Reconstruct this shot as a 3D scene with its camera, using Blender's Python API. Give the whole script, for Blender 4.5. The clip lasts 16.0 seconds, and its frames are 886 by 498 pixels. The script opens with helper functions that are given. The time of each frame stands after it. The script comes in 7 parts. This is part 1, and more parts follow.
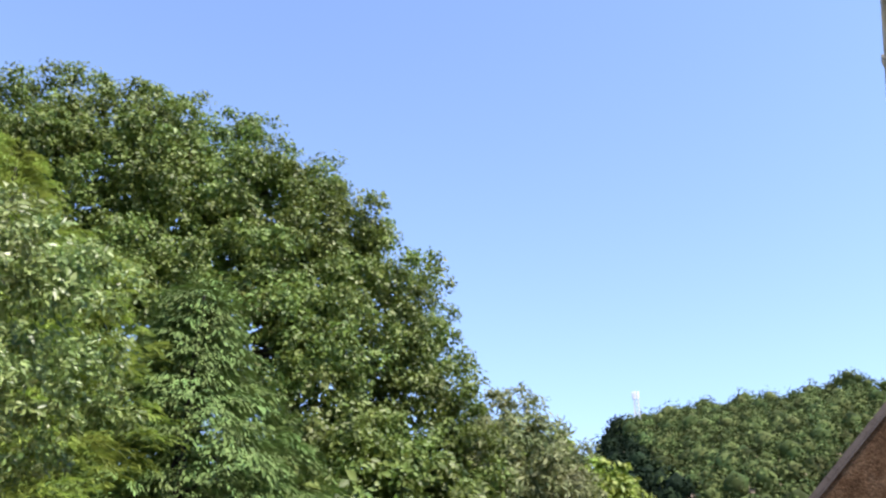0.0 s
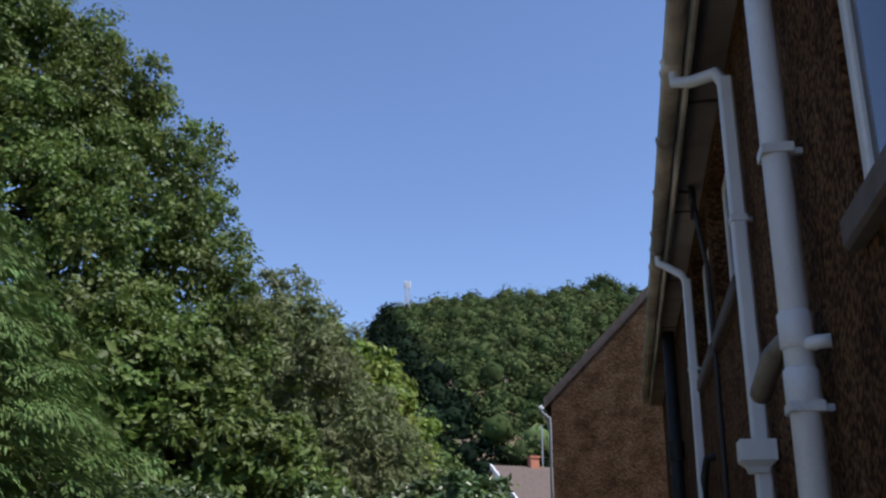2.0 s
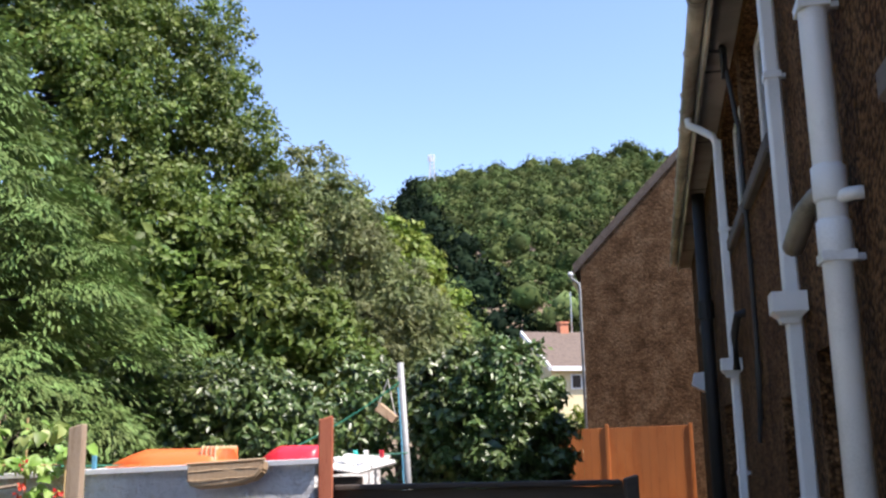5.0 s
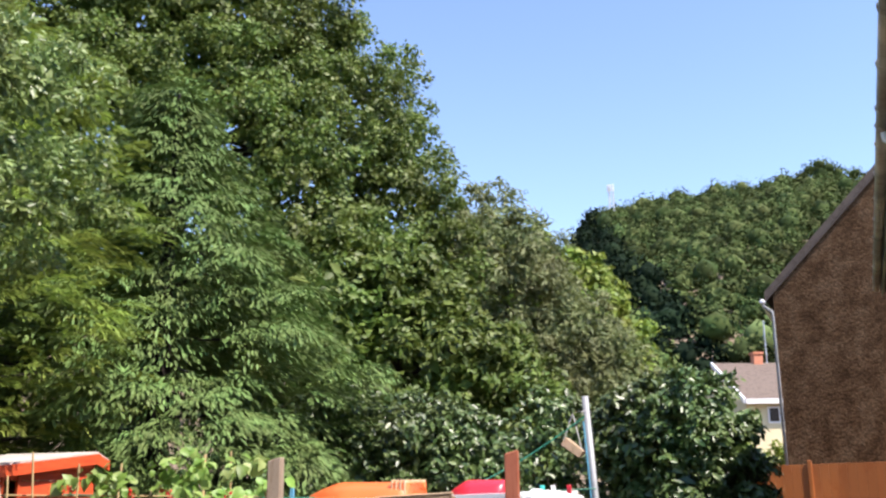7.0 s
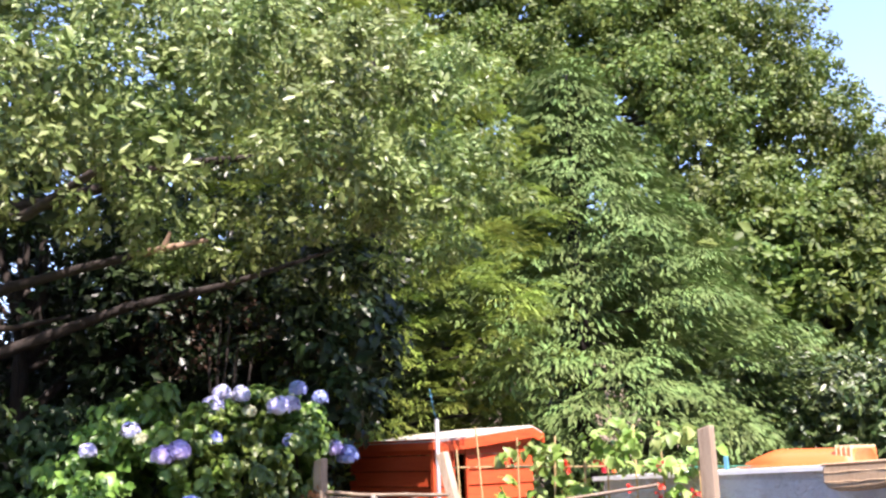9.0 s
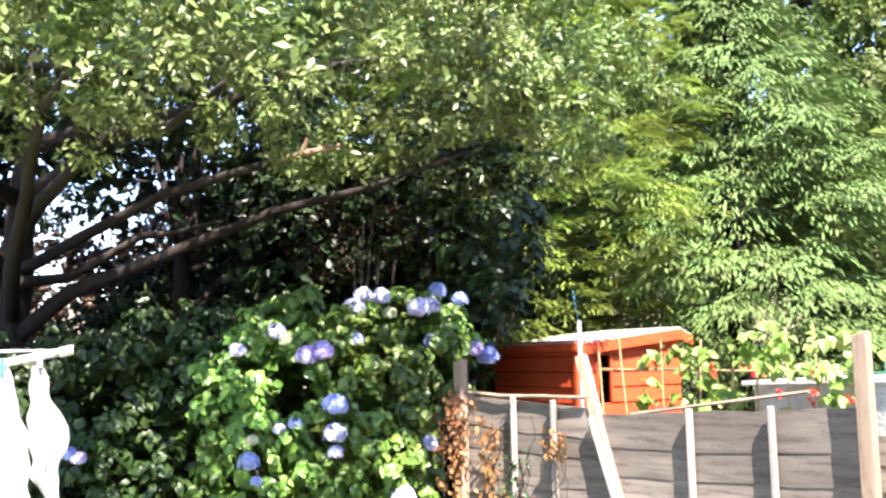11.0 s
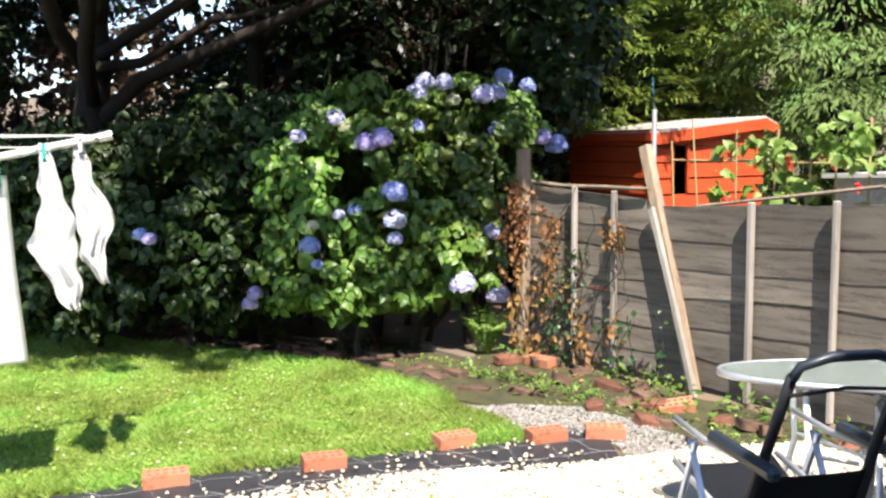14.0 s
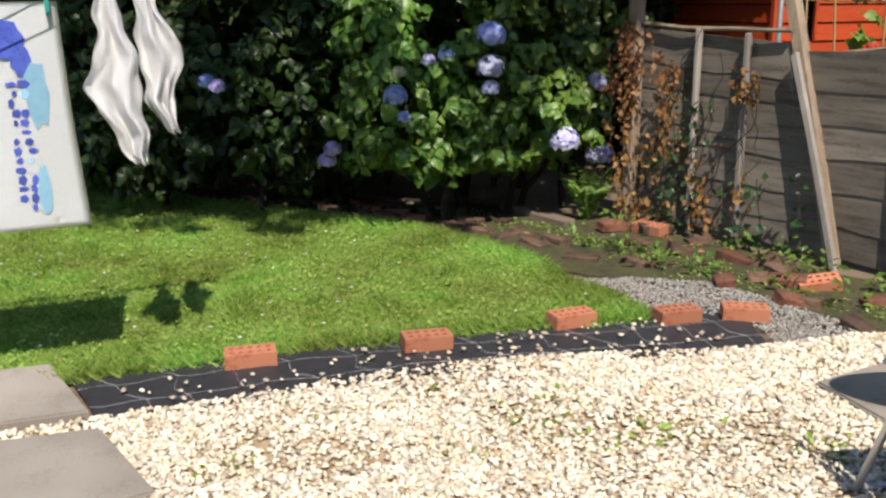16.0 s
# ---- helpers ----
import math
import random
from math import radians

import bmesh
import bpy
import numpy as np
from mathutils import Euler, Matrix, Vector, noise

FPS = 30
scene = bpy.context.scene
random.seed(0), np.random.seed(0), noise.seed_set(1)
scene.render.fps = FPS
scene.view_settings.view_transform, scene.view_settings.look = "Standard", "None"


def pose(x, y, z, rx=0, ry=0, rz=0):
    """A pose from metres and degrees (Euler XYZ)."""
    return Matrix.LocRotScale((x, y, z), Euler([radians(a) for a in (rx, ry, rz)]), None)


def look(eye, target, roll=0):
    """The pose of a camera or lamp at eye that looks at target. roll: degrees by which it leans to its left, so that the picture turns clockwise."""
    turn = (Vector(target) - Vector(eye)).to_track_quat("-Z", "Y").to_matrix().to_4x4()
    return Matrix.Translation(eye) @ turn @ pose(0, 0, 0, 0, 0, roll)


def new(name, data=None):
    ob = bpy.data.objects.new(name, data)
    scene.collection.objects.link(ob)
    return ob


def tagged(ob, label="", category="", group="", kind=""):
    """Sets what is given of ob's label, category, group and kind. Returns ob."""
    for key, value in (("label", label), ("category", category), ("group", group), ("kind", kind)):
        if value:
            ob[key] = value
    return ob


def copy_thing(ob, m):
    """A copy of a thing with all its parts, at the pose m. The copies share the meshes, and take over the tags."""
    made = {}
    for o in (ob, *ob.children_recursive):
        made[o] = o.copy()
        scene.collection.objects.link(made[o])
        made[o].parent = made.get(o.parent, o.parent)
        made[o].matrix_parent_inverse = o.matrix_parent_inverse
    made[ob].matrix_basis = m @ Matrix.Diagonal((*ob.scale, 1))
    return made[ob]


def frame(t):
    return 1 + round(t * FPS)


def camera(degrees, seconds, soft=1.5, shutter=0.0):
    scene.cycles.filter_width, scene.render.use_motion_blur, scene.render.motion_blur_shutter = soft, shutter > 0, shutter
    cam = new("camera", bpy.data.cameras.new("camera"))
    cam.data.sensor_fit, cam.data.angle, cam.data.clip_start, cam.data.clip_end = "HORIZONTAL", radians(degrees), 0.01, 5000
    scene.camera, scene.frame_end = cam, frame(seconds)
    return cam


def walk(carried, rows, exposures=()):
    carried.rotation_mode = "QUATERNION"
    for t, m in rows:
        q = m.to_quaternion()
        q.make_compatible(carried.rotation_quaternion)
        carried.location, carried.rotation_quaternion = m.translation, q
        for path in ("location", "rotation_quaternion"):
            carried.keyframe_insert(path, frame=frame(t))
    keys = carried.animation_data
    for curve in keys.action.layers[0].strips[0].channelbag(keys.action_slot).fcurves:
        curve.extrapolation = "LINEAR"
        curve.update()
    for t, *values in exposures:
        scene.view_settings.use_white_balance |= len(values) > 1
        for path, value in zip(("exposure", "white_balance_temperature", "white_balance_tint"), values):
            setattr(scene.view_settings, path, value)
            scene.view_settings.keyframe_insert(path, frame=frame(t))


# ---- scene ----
cam = camera(50.15, 16.0, soft=2.45)


def aim(x, y, z, az, el, roll):
    """A pose from the eye, the bearing from +y to the right, the height angle and the roll, in degrees."""
    a, e = radians(az), radians(el)
    d = Vector((math.sin(a) * math.cos(e), math.cos(a) * math.cos(e), math.sin(e)))
    return look((x, y, z), Vector((x, y, z)) + d, roll)


PATH = [
    (0.0, aim(0.097, -0.146, 1.653, -25.03, 25.88, 1.03)),
    (0.5, aim(0.127, -0.139, 1.686, -19.92, 23.99, -0.14)),
    (1.0, aim(0.126, -0.100, 1.694, -16.56, 23.11, 0.17)),
    (1.5, aim(0.121, -0.164, 1.647, -12.15, 20.62, 0.45)),
    (2.0, aim(0.108, -0.104, 1.645, -10.75, 19.14, 0.55)),
    (2.5, aim(0.063, -0.201, 1.593, -11.61, 16.00, 0.10)),
    (3.0, aim(0.059, -0.201, 1.583, -10.83, 11.07, -0.49)),
    (5.5, aim(0.072, -0.229, 1.596, -13.49, 11.79, -1.24)),
    (6.0, aim(0.067, -0.244, 1.600, -14.93, 13.28, -1.13)),
    (6.5, aim(0.087, -0.255, 1.612, -16.86, 14.38, -0.86)),
    (7.0, aim(0.082, -0.216, 1.590, -23.49, 13.65, -0.61)),
    (7.5, aim(0.086, -0.216, 1.592, -31.25, 13.12, -1.64)),
    (8.0, aim(0.090, -0.186, 1.591, -38.32, 12.75, -1.95)),
    (8.5, aim(0.075, -0.171, 1.590, -44.36, 12.17, -1.71)),
    (9.0, aim(0.041, -0.155, 1.594, -48.27, 12.37, -1.78)),
    (9.5, aim(-0.016, -0.091, 1.587, -53.00, 12.62, -1.34)),
    (10.0, aim(-0.045, -0.012, 1.576, -56.54, 10.37, -0.49)),
    (12.5, aim(0.160, 0.195, 1.744, -59.03, 1.97, -2.16)),
    (13.0, aim(0.145, 0.321, 1.708, -60.89, -0.56, -0.19)),
    (13.5, aim(0.141, 0.380, 1.681, -63.11, -2.78, -0.87)),
    (14.0, aim(0.077, 0.407, 1.638, -64.56, -6.26, -0.57)),
    (14.5, aim(-0.144, 0.385, 1.621, -65.97, -7.36, -1.07)),
    (15.0, aim(-0.264, 0.375, 1.588, -65.13, -8.77, -2.55)),
    (15.5, aim(-0.473, 0.430, 1.563, -64.98, -9.42, -0.63)),
    (16.0, aim(-0.690, 0.424, 1.511, -67.81, -14.69, -0.42)),
]
EXPO = [
    (0.0, 1.25, 6500, 20), (0.5, 0.90, 6250, 20), (1.0, 0.58, 5950, 20), (1.5, 0.25, 5950, 20), (2.0, 0.1, 5950, 20), (2.4, 0.08, 5950, 20), (2.8, 1.05, 6250, 20), (3.2, 1.20, 6500, 20),
    (5.5, 1.08, 6500, 20), (6.5, 1.08, 6500, 20), (7.0, 1.08, 6500, 20), (7.7, 0.95, 6500, 20), (8.0, 1.0, 6500, 20), (8.5, 1.48, 6500, 26), (9.0, 1.8, 6500, 30), (9.5, 2.1, 6500, 30), (10.0, 2.4, 6500, 26),
    (12.5, 2.2, 6500, 20), (13.0, 1.85, 6500, 20), (13.5, 1.65, 6550, 18), (14.0, 1.25, 6650, 15), (14.5, 0.84, 6650, 15), (15.0, 0.72, 6650, 15), (15.5, 0.46, 6650, 15), (16.0, 0.2, 6650, 15),
]
walk(cam, PATH, EXPO)

# ---- light ----
SUN = Vector((1.0, -0.21, 0)).normalized() * math.cos(radians(55.5)) + Vector((0, 0, math.sin(radians(55.5))))
world = bpy.data.worlds.new("sky")
scene.world = world
world.use_nodes = True
sky = world.node_tree.nodes.new("ShaderNodeTexSky")
sky.sky_type, sky.sun_disc = "NISHITA", False
sky.sun_elevation, sky.sun_rotation = radians(55.5), math.atan2(SUN.x, SUN.y)
sky.air_density, sky.dust_density, sky.ozone_density = 1.0, 0.15, 3.0
world.node_tree.links.new(sky.outputs[0], world.node_tree.nodes["Background"].inputs[0])
world.node_tree.nodes["Background"].inputs[1].default_value = 0.15
sun = new("sun", bpy.data.lights.new("sun", "SUN"))
sun.data.energy, sun.data.angle, sun.data.color = 5.0, radians(0.6), (1.0, 0.94, 0.84)
sun.matrix_world = look((0, 0, 0), -SUN)

# ---- materials ----
RNG = np.random.default_rng(7)


def nodes_of(name):
    m = bpy.data.materials.new(name)
    m.use_nodes = True
    t = m.node_tree
    return m, t, t.nodes["Principled BSDF"], t.nodes, t.links.new


def ramp_of(n, stops):
    r = n.new("ShaderNodeValToRGB")
    while len(r.color_ramp.elements) < len(stops):
        r.color_ramp.elements.new(0.5)
    for e, (p, c) in zip(r.color_ramp.elements, stops):
        e.position, e.color = p, (*c, 1)
    return r


def surface(name, colours, scale=8.0, rough=0.8, metal=0.0, fine=120.0, bump=0.3, depth=0.004, stretch=(1, 1, 1), spread=0.25, isle=False, stains=0.0):
    """A plain surface: three colours by coarse noise, fine grain in relief, a tint of its own for each piece."""
    m, t, p, n, link = nodes_of(name)
    co = n.new("ShaderNodeTexCoord")
    mp = n.new("ShaderNodeMapping")
    mp.inputs["Scale"].default_value = stretch
    link(co.outputs["Object"], mp.inputs[0])
    a = n.new("ShaderNodeTexNoise")
    a.inputs["Scale"].default_value, a.inputs["Detail"].default_value, a.inputs["Roughness"].default_value = scale, 6, 0.65
    b = n.new("ShaderNodeTexNoise")
    b.inputs["Scale"].default_value, b.inputs["Detail"].default_value = fine, 4
    link(mp.outputs[0], a.inputs[0])
    link(mp.outputs[0], b.inputs[0])
    mix = n.new("ShaderNodeMath")
    mix.operation = "MULTIPLY_ADD"
    mix.inputs[1].default_value = 0.45
    link(b.outputs[0], mix.inputs[0])
    sc = n.new("ShaderNodeMath")
    sc.operation = "MULTIPLY"
    sc.inputs[1].default_value = 0.8
    link(a.outputs[0], sc.inputs[0])
    link(sc.outputs[0], mix.inputs[2])
    k = len(colours) - 1
    r = ramp_of(n, [(0.5 - 0.14 + 0.28 * i / max(k, 1), c) for i, c in enumerate(colours)])
    link(mix.outputs[0], r.inputs[0])
    src = n.new("ShaderNodeNewGeometry") if isle else n.new("ShaderNodeObjectInfo")
    hsv = n.new("ShaderNodeHueSaturation")
    mr = n.new("ShaderNodeMapRange")
    mr.inputs[3].default_value, mr.inputs[4].default_value = 1 - spread, 1 + spread
    link(src.outputs["Random Per Island" if isle else "Random"], mr.inputs[0])
    link(mr.outputs[0], hsv.inputs["Value"])
    link(r.outputs[0], hsv.inputs["Color"])
    out = hsv.outputs[0]
    if stains:
        c = n.new("ShaderNodeTexNoise")
        c.inputs["Scale"].default_value, c.inputs["Detail"].default_value = scale * 0.2, 5
        link(mp.outputs[0], c.inputs[0])
        rr = ramp_of(n, [(0.42, (1 - stains,) * 3), (0.6, (1, 1, 1))])
        link(c.outputs[0], rr.inputs[0])
        mm = n.new("ShaderNodeMix")
        mm.data_type, mm.blend_type = "RGBA", "MULTIPLY"
        mm.inputs[0].default_value = 1
        link(out, mm.inputs[6])
        link(rr.outputs[0], mm.inputs[7])
        out = mm.outputs[2]
    link(out, p.inputs["Base Color"])
    p.inputs["Roughness"].default_value, p.inputs["Metallic"].default_value = rough, metal
    if bump:
        bu = n.new("ShaderNodeBump")
        bu.inputs["Strength"].default_value, bu.inputs["Distance"].default_value = bump, depth
        link(mix.outputs[0], bu.inputs["Height"])
        link(bu.outputs[0], p.inputs["Normal"])
    return m


def leafy(name, colours, rough=0.42, glow=0.3, scale=0.7, hue=0.02, tone=0.3, gloss=0.5):
    """Leaves: a colour for each leaf, patches of tone over the crown, light through the blade."""
    m, t, p, n, link = nodes_of(name)
    g = n.new("ShaderNodeNewGeometry")
    k = len(colours) - 1
    r = ramp_of(n, [(i / max(k, 1), c) for i, c in enumerate(colours)])
    link(g.outputs["Random Per Island"], r.inputs[0])
    no = n.new("ShaderNodeTexNoise")
    no.inputs["Scale"].default_value, no.inputs["Detail"].default_value = scale, 3
    co = n.new("ShaderNodeTexCoord")
    link(co.outputs["Object"], no.inputs[0])
    mr = n.new("ShaderNodeMapRange")
    mr.inputs[1].default_value, mr.inputs[2].default_value = 0.3, 0.7
    mr.inputs[3].default_value, mr.inputs[4].default_value = 1 - tone, 1 + tone
    link(no.outputs[0], mr.inputs[0])
    h = n.new("ShaderNodeHueSaturation")
    mh = n.new("ShaderNodeMapRange")
    mh.inputs[1].default_value, mh.inputs[2].default_value = 0.3, 0.7
    mh.inputs[3].default_value, mh.inputs[4].default_value = 0.5 - hue, 0.5 + hue
    link(no.outputs[0], mh.inputs[0])
    link(mh.outputs[0], h.inputs["Hue"])
    link(mr.outputs[0], h.inputs["Value"])
    link(r.outputs[0], h.inputs["Color"])
    link(h.outputs[0], p.inputs["Base Color"])
    p.inputs["Roughness"].default_value, p.inputs["Specular IOR Level"].default_value = rough, gloss
    tr = n.new("ShaderNodeBsdfTranslucent")
    link(h.outputs[0], tr.inputs[0])
    mx = n.new("ShaderNodeMixShader")
    mx.inputs[0].default_value = glow
    link(p.outputs[0], mx.inputs[1])
    link(tr.outputs[0], mx.inputs[2])
    link(mx.outputs[0], n["Material Output"].inputs[0])
    return m


def glassy(name, tint=(0.8, 0.9, 0.88), rough=0.02):
    m, t, p, n, link = nodes_of(name)
    p.inputs["Base Color"].default_value = (*tint, 1)
    p.inputs["Roughness"].default_value, p.inputs["Transmission Weight"].default_value = rough, 1.0
    return m


def pebbledash(name, colours, stone, spread, lump, depth, joint=0.45):
    """Stones thrown on wet render: a tint for each stone, dark gaps between, broad patches of weather."""
    m, t, p, n, link = nodes_of(name)
    co = n.new("ShaderNodeTexCoord")
    warp = n.new("ShaderNodeTexNoise")
    warp.inputs["Scale"].default_value, warp.inputs["Detail"].default_value = stone * 0.8, 3
    link(co.outputs["Object"], warp.inputs[0])
    mixv = n.new("ShaderNodeMix")
    mixv.data_type, mixv.blend_type = "RGBA", "ADD"
    mixv.inputs[0].default_value = 0.5 / stone
    link(co.outputs["Object"], mixv.inputs[6])
    link(warp.outputs[1], mixv.inputs[7])
    vo = n.new("ShaderNodeTexVoronoi")
    vo.inputs["Scale"].default_value = stone
    link(mixv.outputs[2], vo.inputs["Vector"])
    sep = n.new("ShaderNodeSeparateColor")
    link(vo.outputs["Color"], sep.inputs[0])
    big = n.new("ShaderNodeTexNoise")
    big.inputs["Scale"].default_value, big.inputs["Detail"].default_value, big.inputs["Roughness"].default_value = lump, 6, 0.7
    link(co.outputs["Object"], big.inputs[0])
    r = ramp_of(n, [(0.32, colours[0]), (0.5, colours[1]), (0.7, colours[2])])
    link(big.outputs[0], r.inputs[0])
    val = n.new("ShaderNodeMapRange")
    val.inputs[3].default_value, val.inputs[4].default_value = 1 - spread, 1 + spread
    link(sep.outputs[0], val.inputs[0])
    gap = n.new("ShaderNodeMapRange")
    gap.inputs[1].default_value, gap.inputs[2].default_value = 0.35, 0.75
    gap.inputs[3].default_value, gap.inputs[4].default_value = 1.0, joint
    link(vo.outputs["Distance"], gap.inputs[0])
    mul = n.new("ShaderNodeMath")
    mul.operation = "MULTIPLY"
    link(val.outputs[0], mul.inputs[0])
    link(gap.outputs[0], mul.inputs[1])
    h = n.new("ShaderNodeHueSaturation")
    link(mul.outputs[0], h.inputs["Value"])
    link(r.outputs[0], h.inputs["Color"])
    link(h.outputs[0], p.inputs["Base Color"])
    p.inputs["Roughness"].default_value, p.inputs["Specular IOR Level"].default_value = 0.95, 0.08
    bu = n.new("ShaderNodeBump")
    bu.inputs["Strength"].default_value, bu.inputs["Distance"].default_value = 1.0, depth
    link(gap.outputs[0], bu.inputs["Height"])
    link(bu.outputs[0], p.inputs["Normal"])
    return m


PEBBLE = pebbledash("pebbledash", [(0.062, 0.029, 0.0115), (0.11, 0.055, 0.023), (0.16, 0.09, 0.044)], 48, 0.6, 3.0, 0.012)
ROUGHCAST = pebbledash("old roughcast", [(0.07, 0.036, 0.017), (0.13, 0.072, 0.036), (0.2, 0.125, 0.07)], 26, 0.28, 2.4, 0.012, 0.7)
WHITE_PVC = surface("white plastic", [(0.62, 0.63, 0.62), (0.76, 0.77, 0.76)], 3, 0.38, bump=0.05, spread=0.04, stains=0.12)
CREAM_PVC = surface("weathered gutter", [(0.19, 0.15, 0.105), (0.4, 0.34, 0.26), (0.58, 0.52, 0.42)], 5, 0.55, bump=0.15, stains=0.55)
BLACK_IRON = surface("black pipe paint", [(0.008, 0.008, 0.008), (0.018, 0.017, 0.016)], 6, 0.7, bump=0.1)
DARK_RUBBER = surface("black cable", [(0.008, 0.008, 0.008), (0.02, 0.02, 0.02)], 6, 0.6, bump=0.1)
CONCRETE = surface("concrete", [(0.22, 0.2, 0.17), (0.34, 0.31, 0.27), (0.42, 0.39, 0.34)], 5, 0.9, bump=0.3, stains=0.25)
TILE = surface("roof tile", [(0.055, 0.038, 0.027), (0.095, 0.068, 0.05), (0.14, 0.105, 0.08)], 6, 0.85, bump=0.4, depth=0.002)
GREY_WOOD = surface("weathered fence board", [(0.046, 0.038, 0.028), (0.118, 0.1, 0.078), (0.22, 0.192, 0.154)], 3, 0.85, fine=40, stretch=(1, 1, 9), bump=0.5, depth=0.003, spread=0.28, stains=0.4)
POST_WOOD = surface("weathered post", [(0.11, 0.07, 0.042), (0.24, 0.17, 0.108), (0.34, 0.262, 0.185)], 5, 0.85, fine=60, stretch=(6, 6, 0.6), bump=0.5, depth=0.003, stains=0.3)
BATTEN = surface("pale weathered batten", [(0.19, 0.16, 0.13), (0.32, 0.285, 0.24), (0.43, 0.395, 0.345)], 5, 0.85, fine=60, stretch=(6, 6, 0.6), bump=0.4, depth=0.002, stains=0.3)
RED_WOOD = surface("red stained post", [(0.14, 0.03, 0.015), (0.26, 0.065, 0.03), (0.33, 0.1, 0.05)], 6, 0.75, fine=60, stretch=(6, 6, 0.6), bump=0.4)
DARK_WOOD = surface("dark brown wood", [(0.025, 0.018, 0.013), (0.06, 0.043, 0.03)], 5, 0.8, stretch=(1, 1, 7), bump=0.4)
SHED_WOOD = surface("orange shed stain", [(0.29, 0.026, 0.006), (0.43, 0.046, 0.009), (0.51, 0.072, 0.015)], 4, 0.6, fine=50, stretch=(1, 1, 9), bump=0.35, depth=0.002, spread=0.12)
BROWN_FENCE = surface("brown fence stain", [(0.32, 0.08, 0.012), (0.45, 0.125, 0.02), (0.5, 0.16, 0.035)], 2, 0.55, fine=30, stretch=(3, 3, 0.8), bump=0.2, depth=0.002, spread=0.04, stains=0.2)
OLD_STONE = surface("stained old edging stone", [(0.06, 0.045, 0.03), (0.13, 0.1, 0.07), (0.2, 0.155, 0.11)], 6, 0.9, fine=40, bump=0.5, stains=0.4)
WHITE_RENDER = surface("white rough render", [(0.5, 0.5, 0.49), (0.74, 0.74, 0.73), (0.84, 0.84, 0.83)], 11, 0.9, fine=34, bump=1.0, depth=0.06, stains=0.2)
ORANGE_PLASTIC = surface("orange plastic", [(0.72, 0.13, 0.03), (0.8, 0.18, 0.05)], 4, 0.35, bump=0.05, spread=0.05)
RED_PLASTIC = surface("red plastic", [(0.62, 0.015, 0.03), (0.7, 0.03, 0.05)], 4, 0.35, bump=0.05, spread=0.05)
WICKER = surface("brown wicker", [(0.2, 0.12, 0.06), (0.36, 0.24, 0.13), (0.46, 0.33, 0.2)], 12, 0.8, stretch=(6, 6, 1), bump=0.6)
GREY_METAL = surface("galvanised steel", [(0.36, 0.37, 0.38), (0.5, 0.51, 0.52)], 8, 0.42, 0.7, bump=0.1)
DULL_STEEL = surface("dull weathered steel", [(0.14, 0.15, 0.155), (0.24, 0.25, 0.255)], 8, 0.6, 0.3, bump=0.1)
ALU = surface("painted silver tube", [(0.5, 0.52, 0.55), (0.6, 0.62, 0.65)], 8, 0.35, 0.5, bump=0.05)
BRICK = surface("red brick", [(0.22, 0.06, 0.03), (0.4, 0.125, 0.06), (0.5, 0.2, 0.11)], 10, 0.85, fine=90, bump=0.4, spread=0.3)
OLD_RED = surface("worn red brick", [(0.07, 0.03, 0.018), (0.18, 0.066, 0.036), (0.27, 0.115, 0.07)], 9, 0.88, fine=90, bump=0.5, depth=0.002, spread=0.35, stains=0.5)
MOSSY_BRICK = surface("weathered brick", [(0.04, 0.028, 0.018), (0.115, 0.068, 0.044), (0.21, 0.125, 0.08)], 8, 0.9, fine=90, bump=0.5, depth=0.002, spread=0.45, stains=0.6)
SLAB = surface("paving slab", [(0.17, 0.15, 0.12), (0.26, 0.228, 0.185), (0.33, 0.296, 0.248)], 4, 0.88, fine=150, bump=0.25, depth=0.0012, stains=0.25)
STONES = surface("gravel stone", [(0.4, 0.28, 0.15), (0.58, 0.47, 0.31), (0.74, 0.66, 0.52)], 12, 0.75, fine=80, bump=0.2, depth=0.001, spread=0.42, isle=True)
GREY_STONES = surface("grey grit", [(0.2, 0.185, 0.16), (0.34, 0.32, 0.285), (0.46, 0.44, 0.4)], 12, 0.85, bump=0.2, spread=0.3, isle=True)
FABRIC = surface("weed fabric", [(0.012, 0.012, 0.014), (0.03, 0.03, 0.034)], 20, 0.55, fine=400, bump=0.3)
THREAD = surface("white thread", [(0.3, 0.3, 0.29), (0.42, 0.42, 0.41)], 20, 0.7, bump=0)
SAND = surface("sandy ground", [(0.12, 0.08, 0.042), (0.24, 0.17, 0.095), (0.34, 0.26, 0.16)], 9, 0.95, fine=70, bump=0.6, depth=0.01)
SOIL = surface("garden ground", [(0.05, 0.035, 0.022), (0.11, 0.08, 0.05), (0.17, 0.13, 0.085)], 4, 0.95, fine=60, bump=0.6, depth=0.02)
MOSS = surface("mossy earth", [(0.014, 0.013, 0.007), (0.032, 0.031, 0.013), (0.066, 0.064, 0.024)], 6, 0.9, fine=60, bump=0.7, depth=0.02)
TURF = surface("turf", [(0.1, 0.165, 0.032), (0.17, 0.25, 0.05), (0.25, 0.31, 0.08)], 7, 0.9, fine=120, bump=0.6, depth=0.01)
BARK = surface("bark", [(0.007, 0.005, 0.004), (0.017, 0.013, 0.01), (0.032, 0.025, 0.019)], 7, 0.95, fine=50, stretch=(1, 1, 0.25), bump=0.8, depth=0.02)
# far paler than the bark: sunlight on the limb is in the colour
SUNLIT_LIMB = surface("dead limb with sunlight in its colour", [(0.14, 0.085, 0.05), (0.25, 0.17, 0.105)], 7, 0.9, bump=0.5)
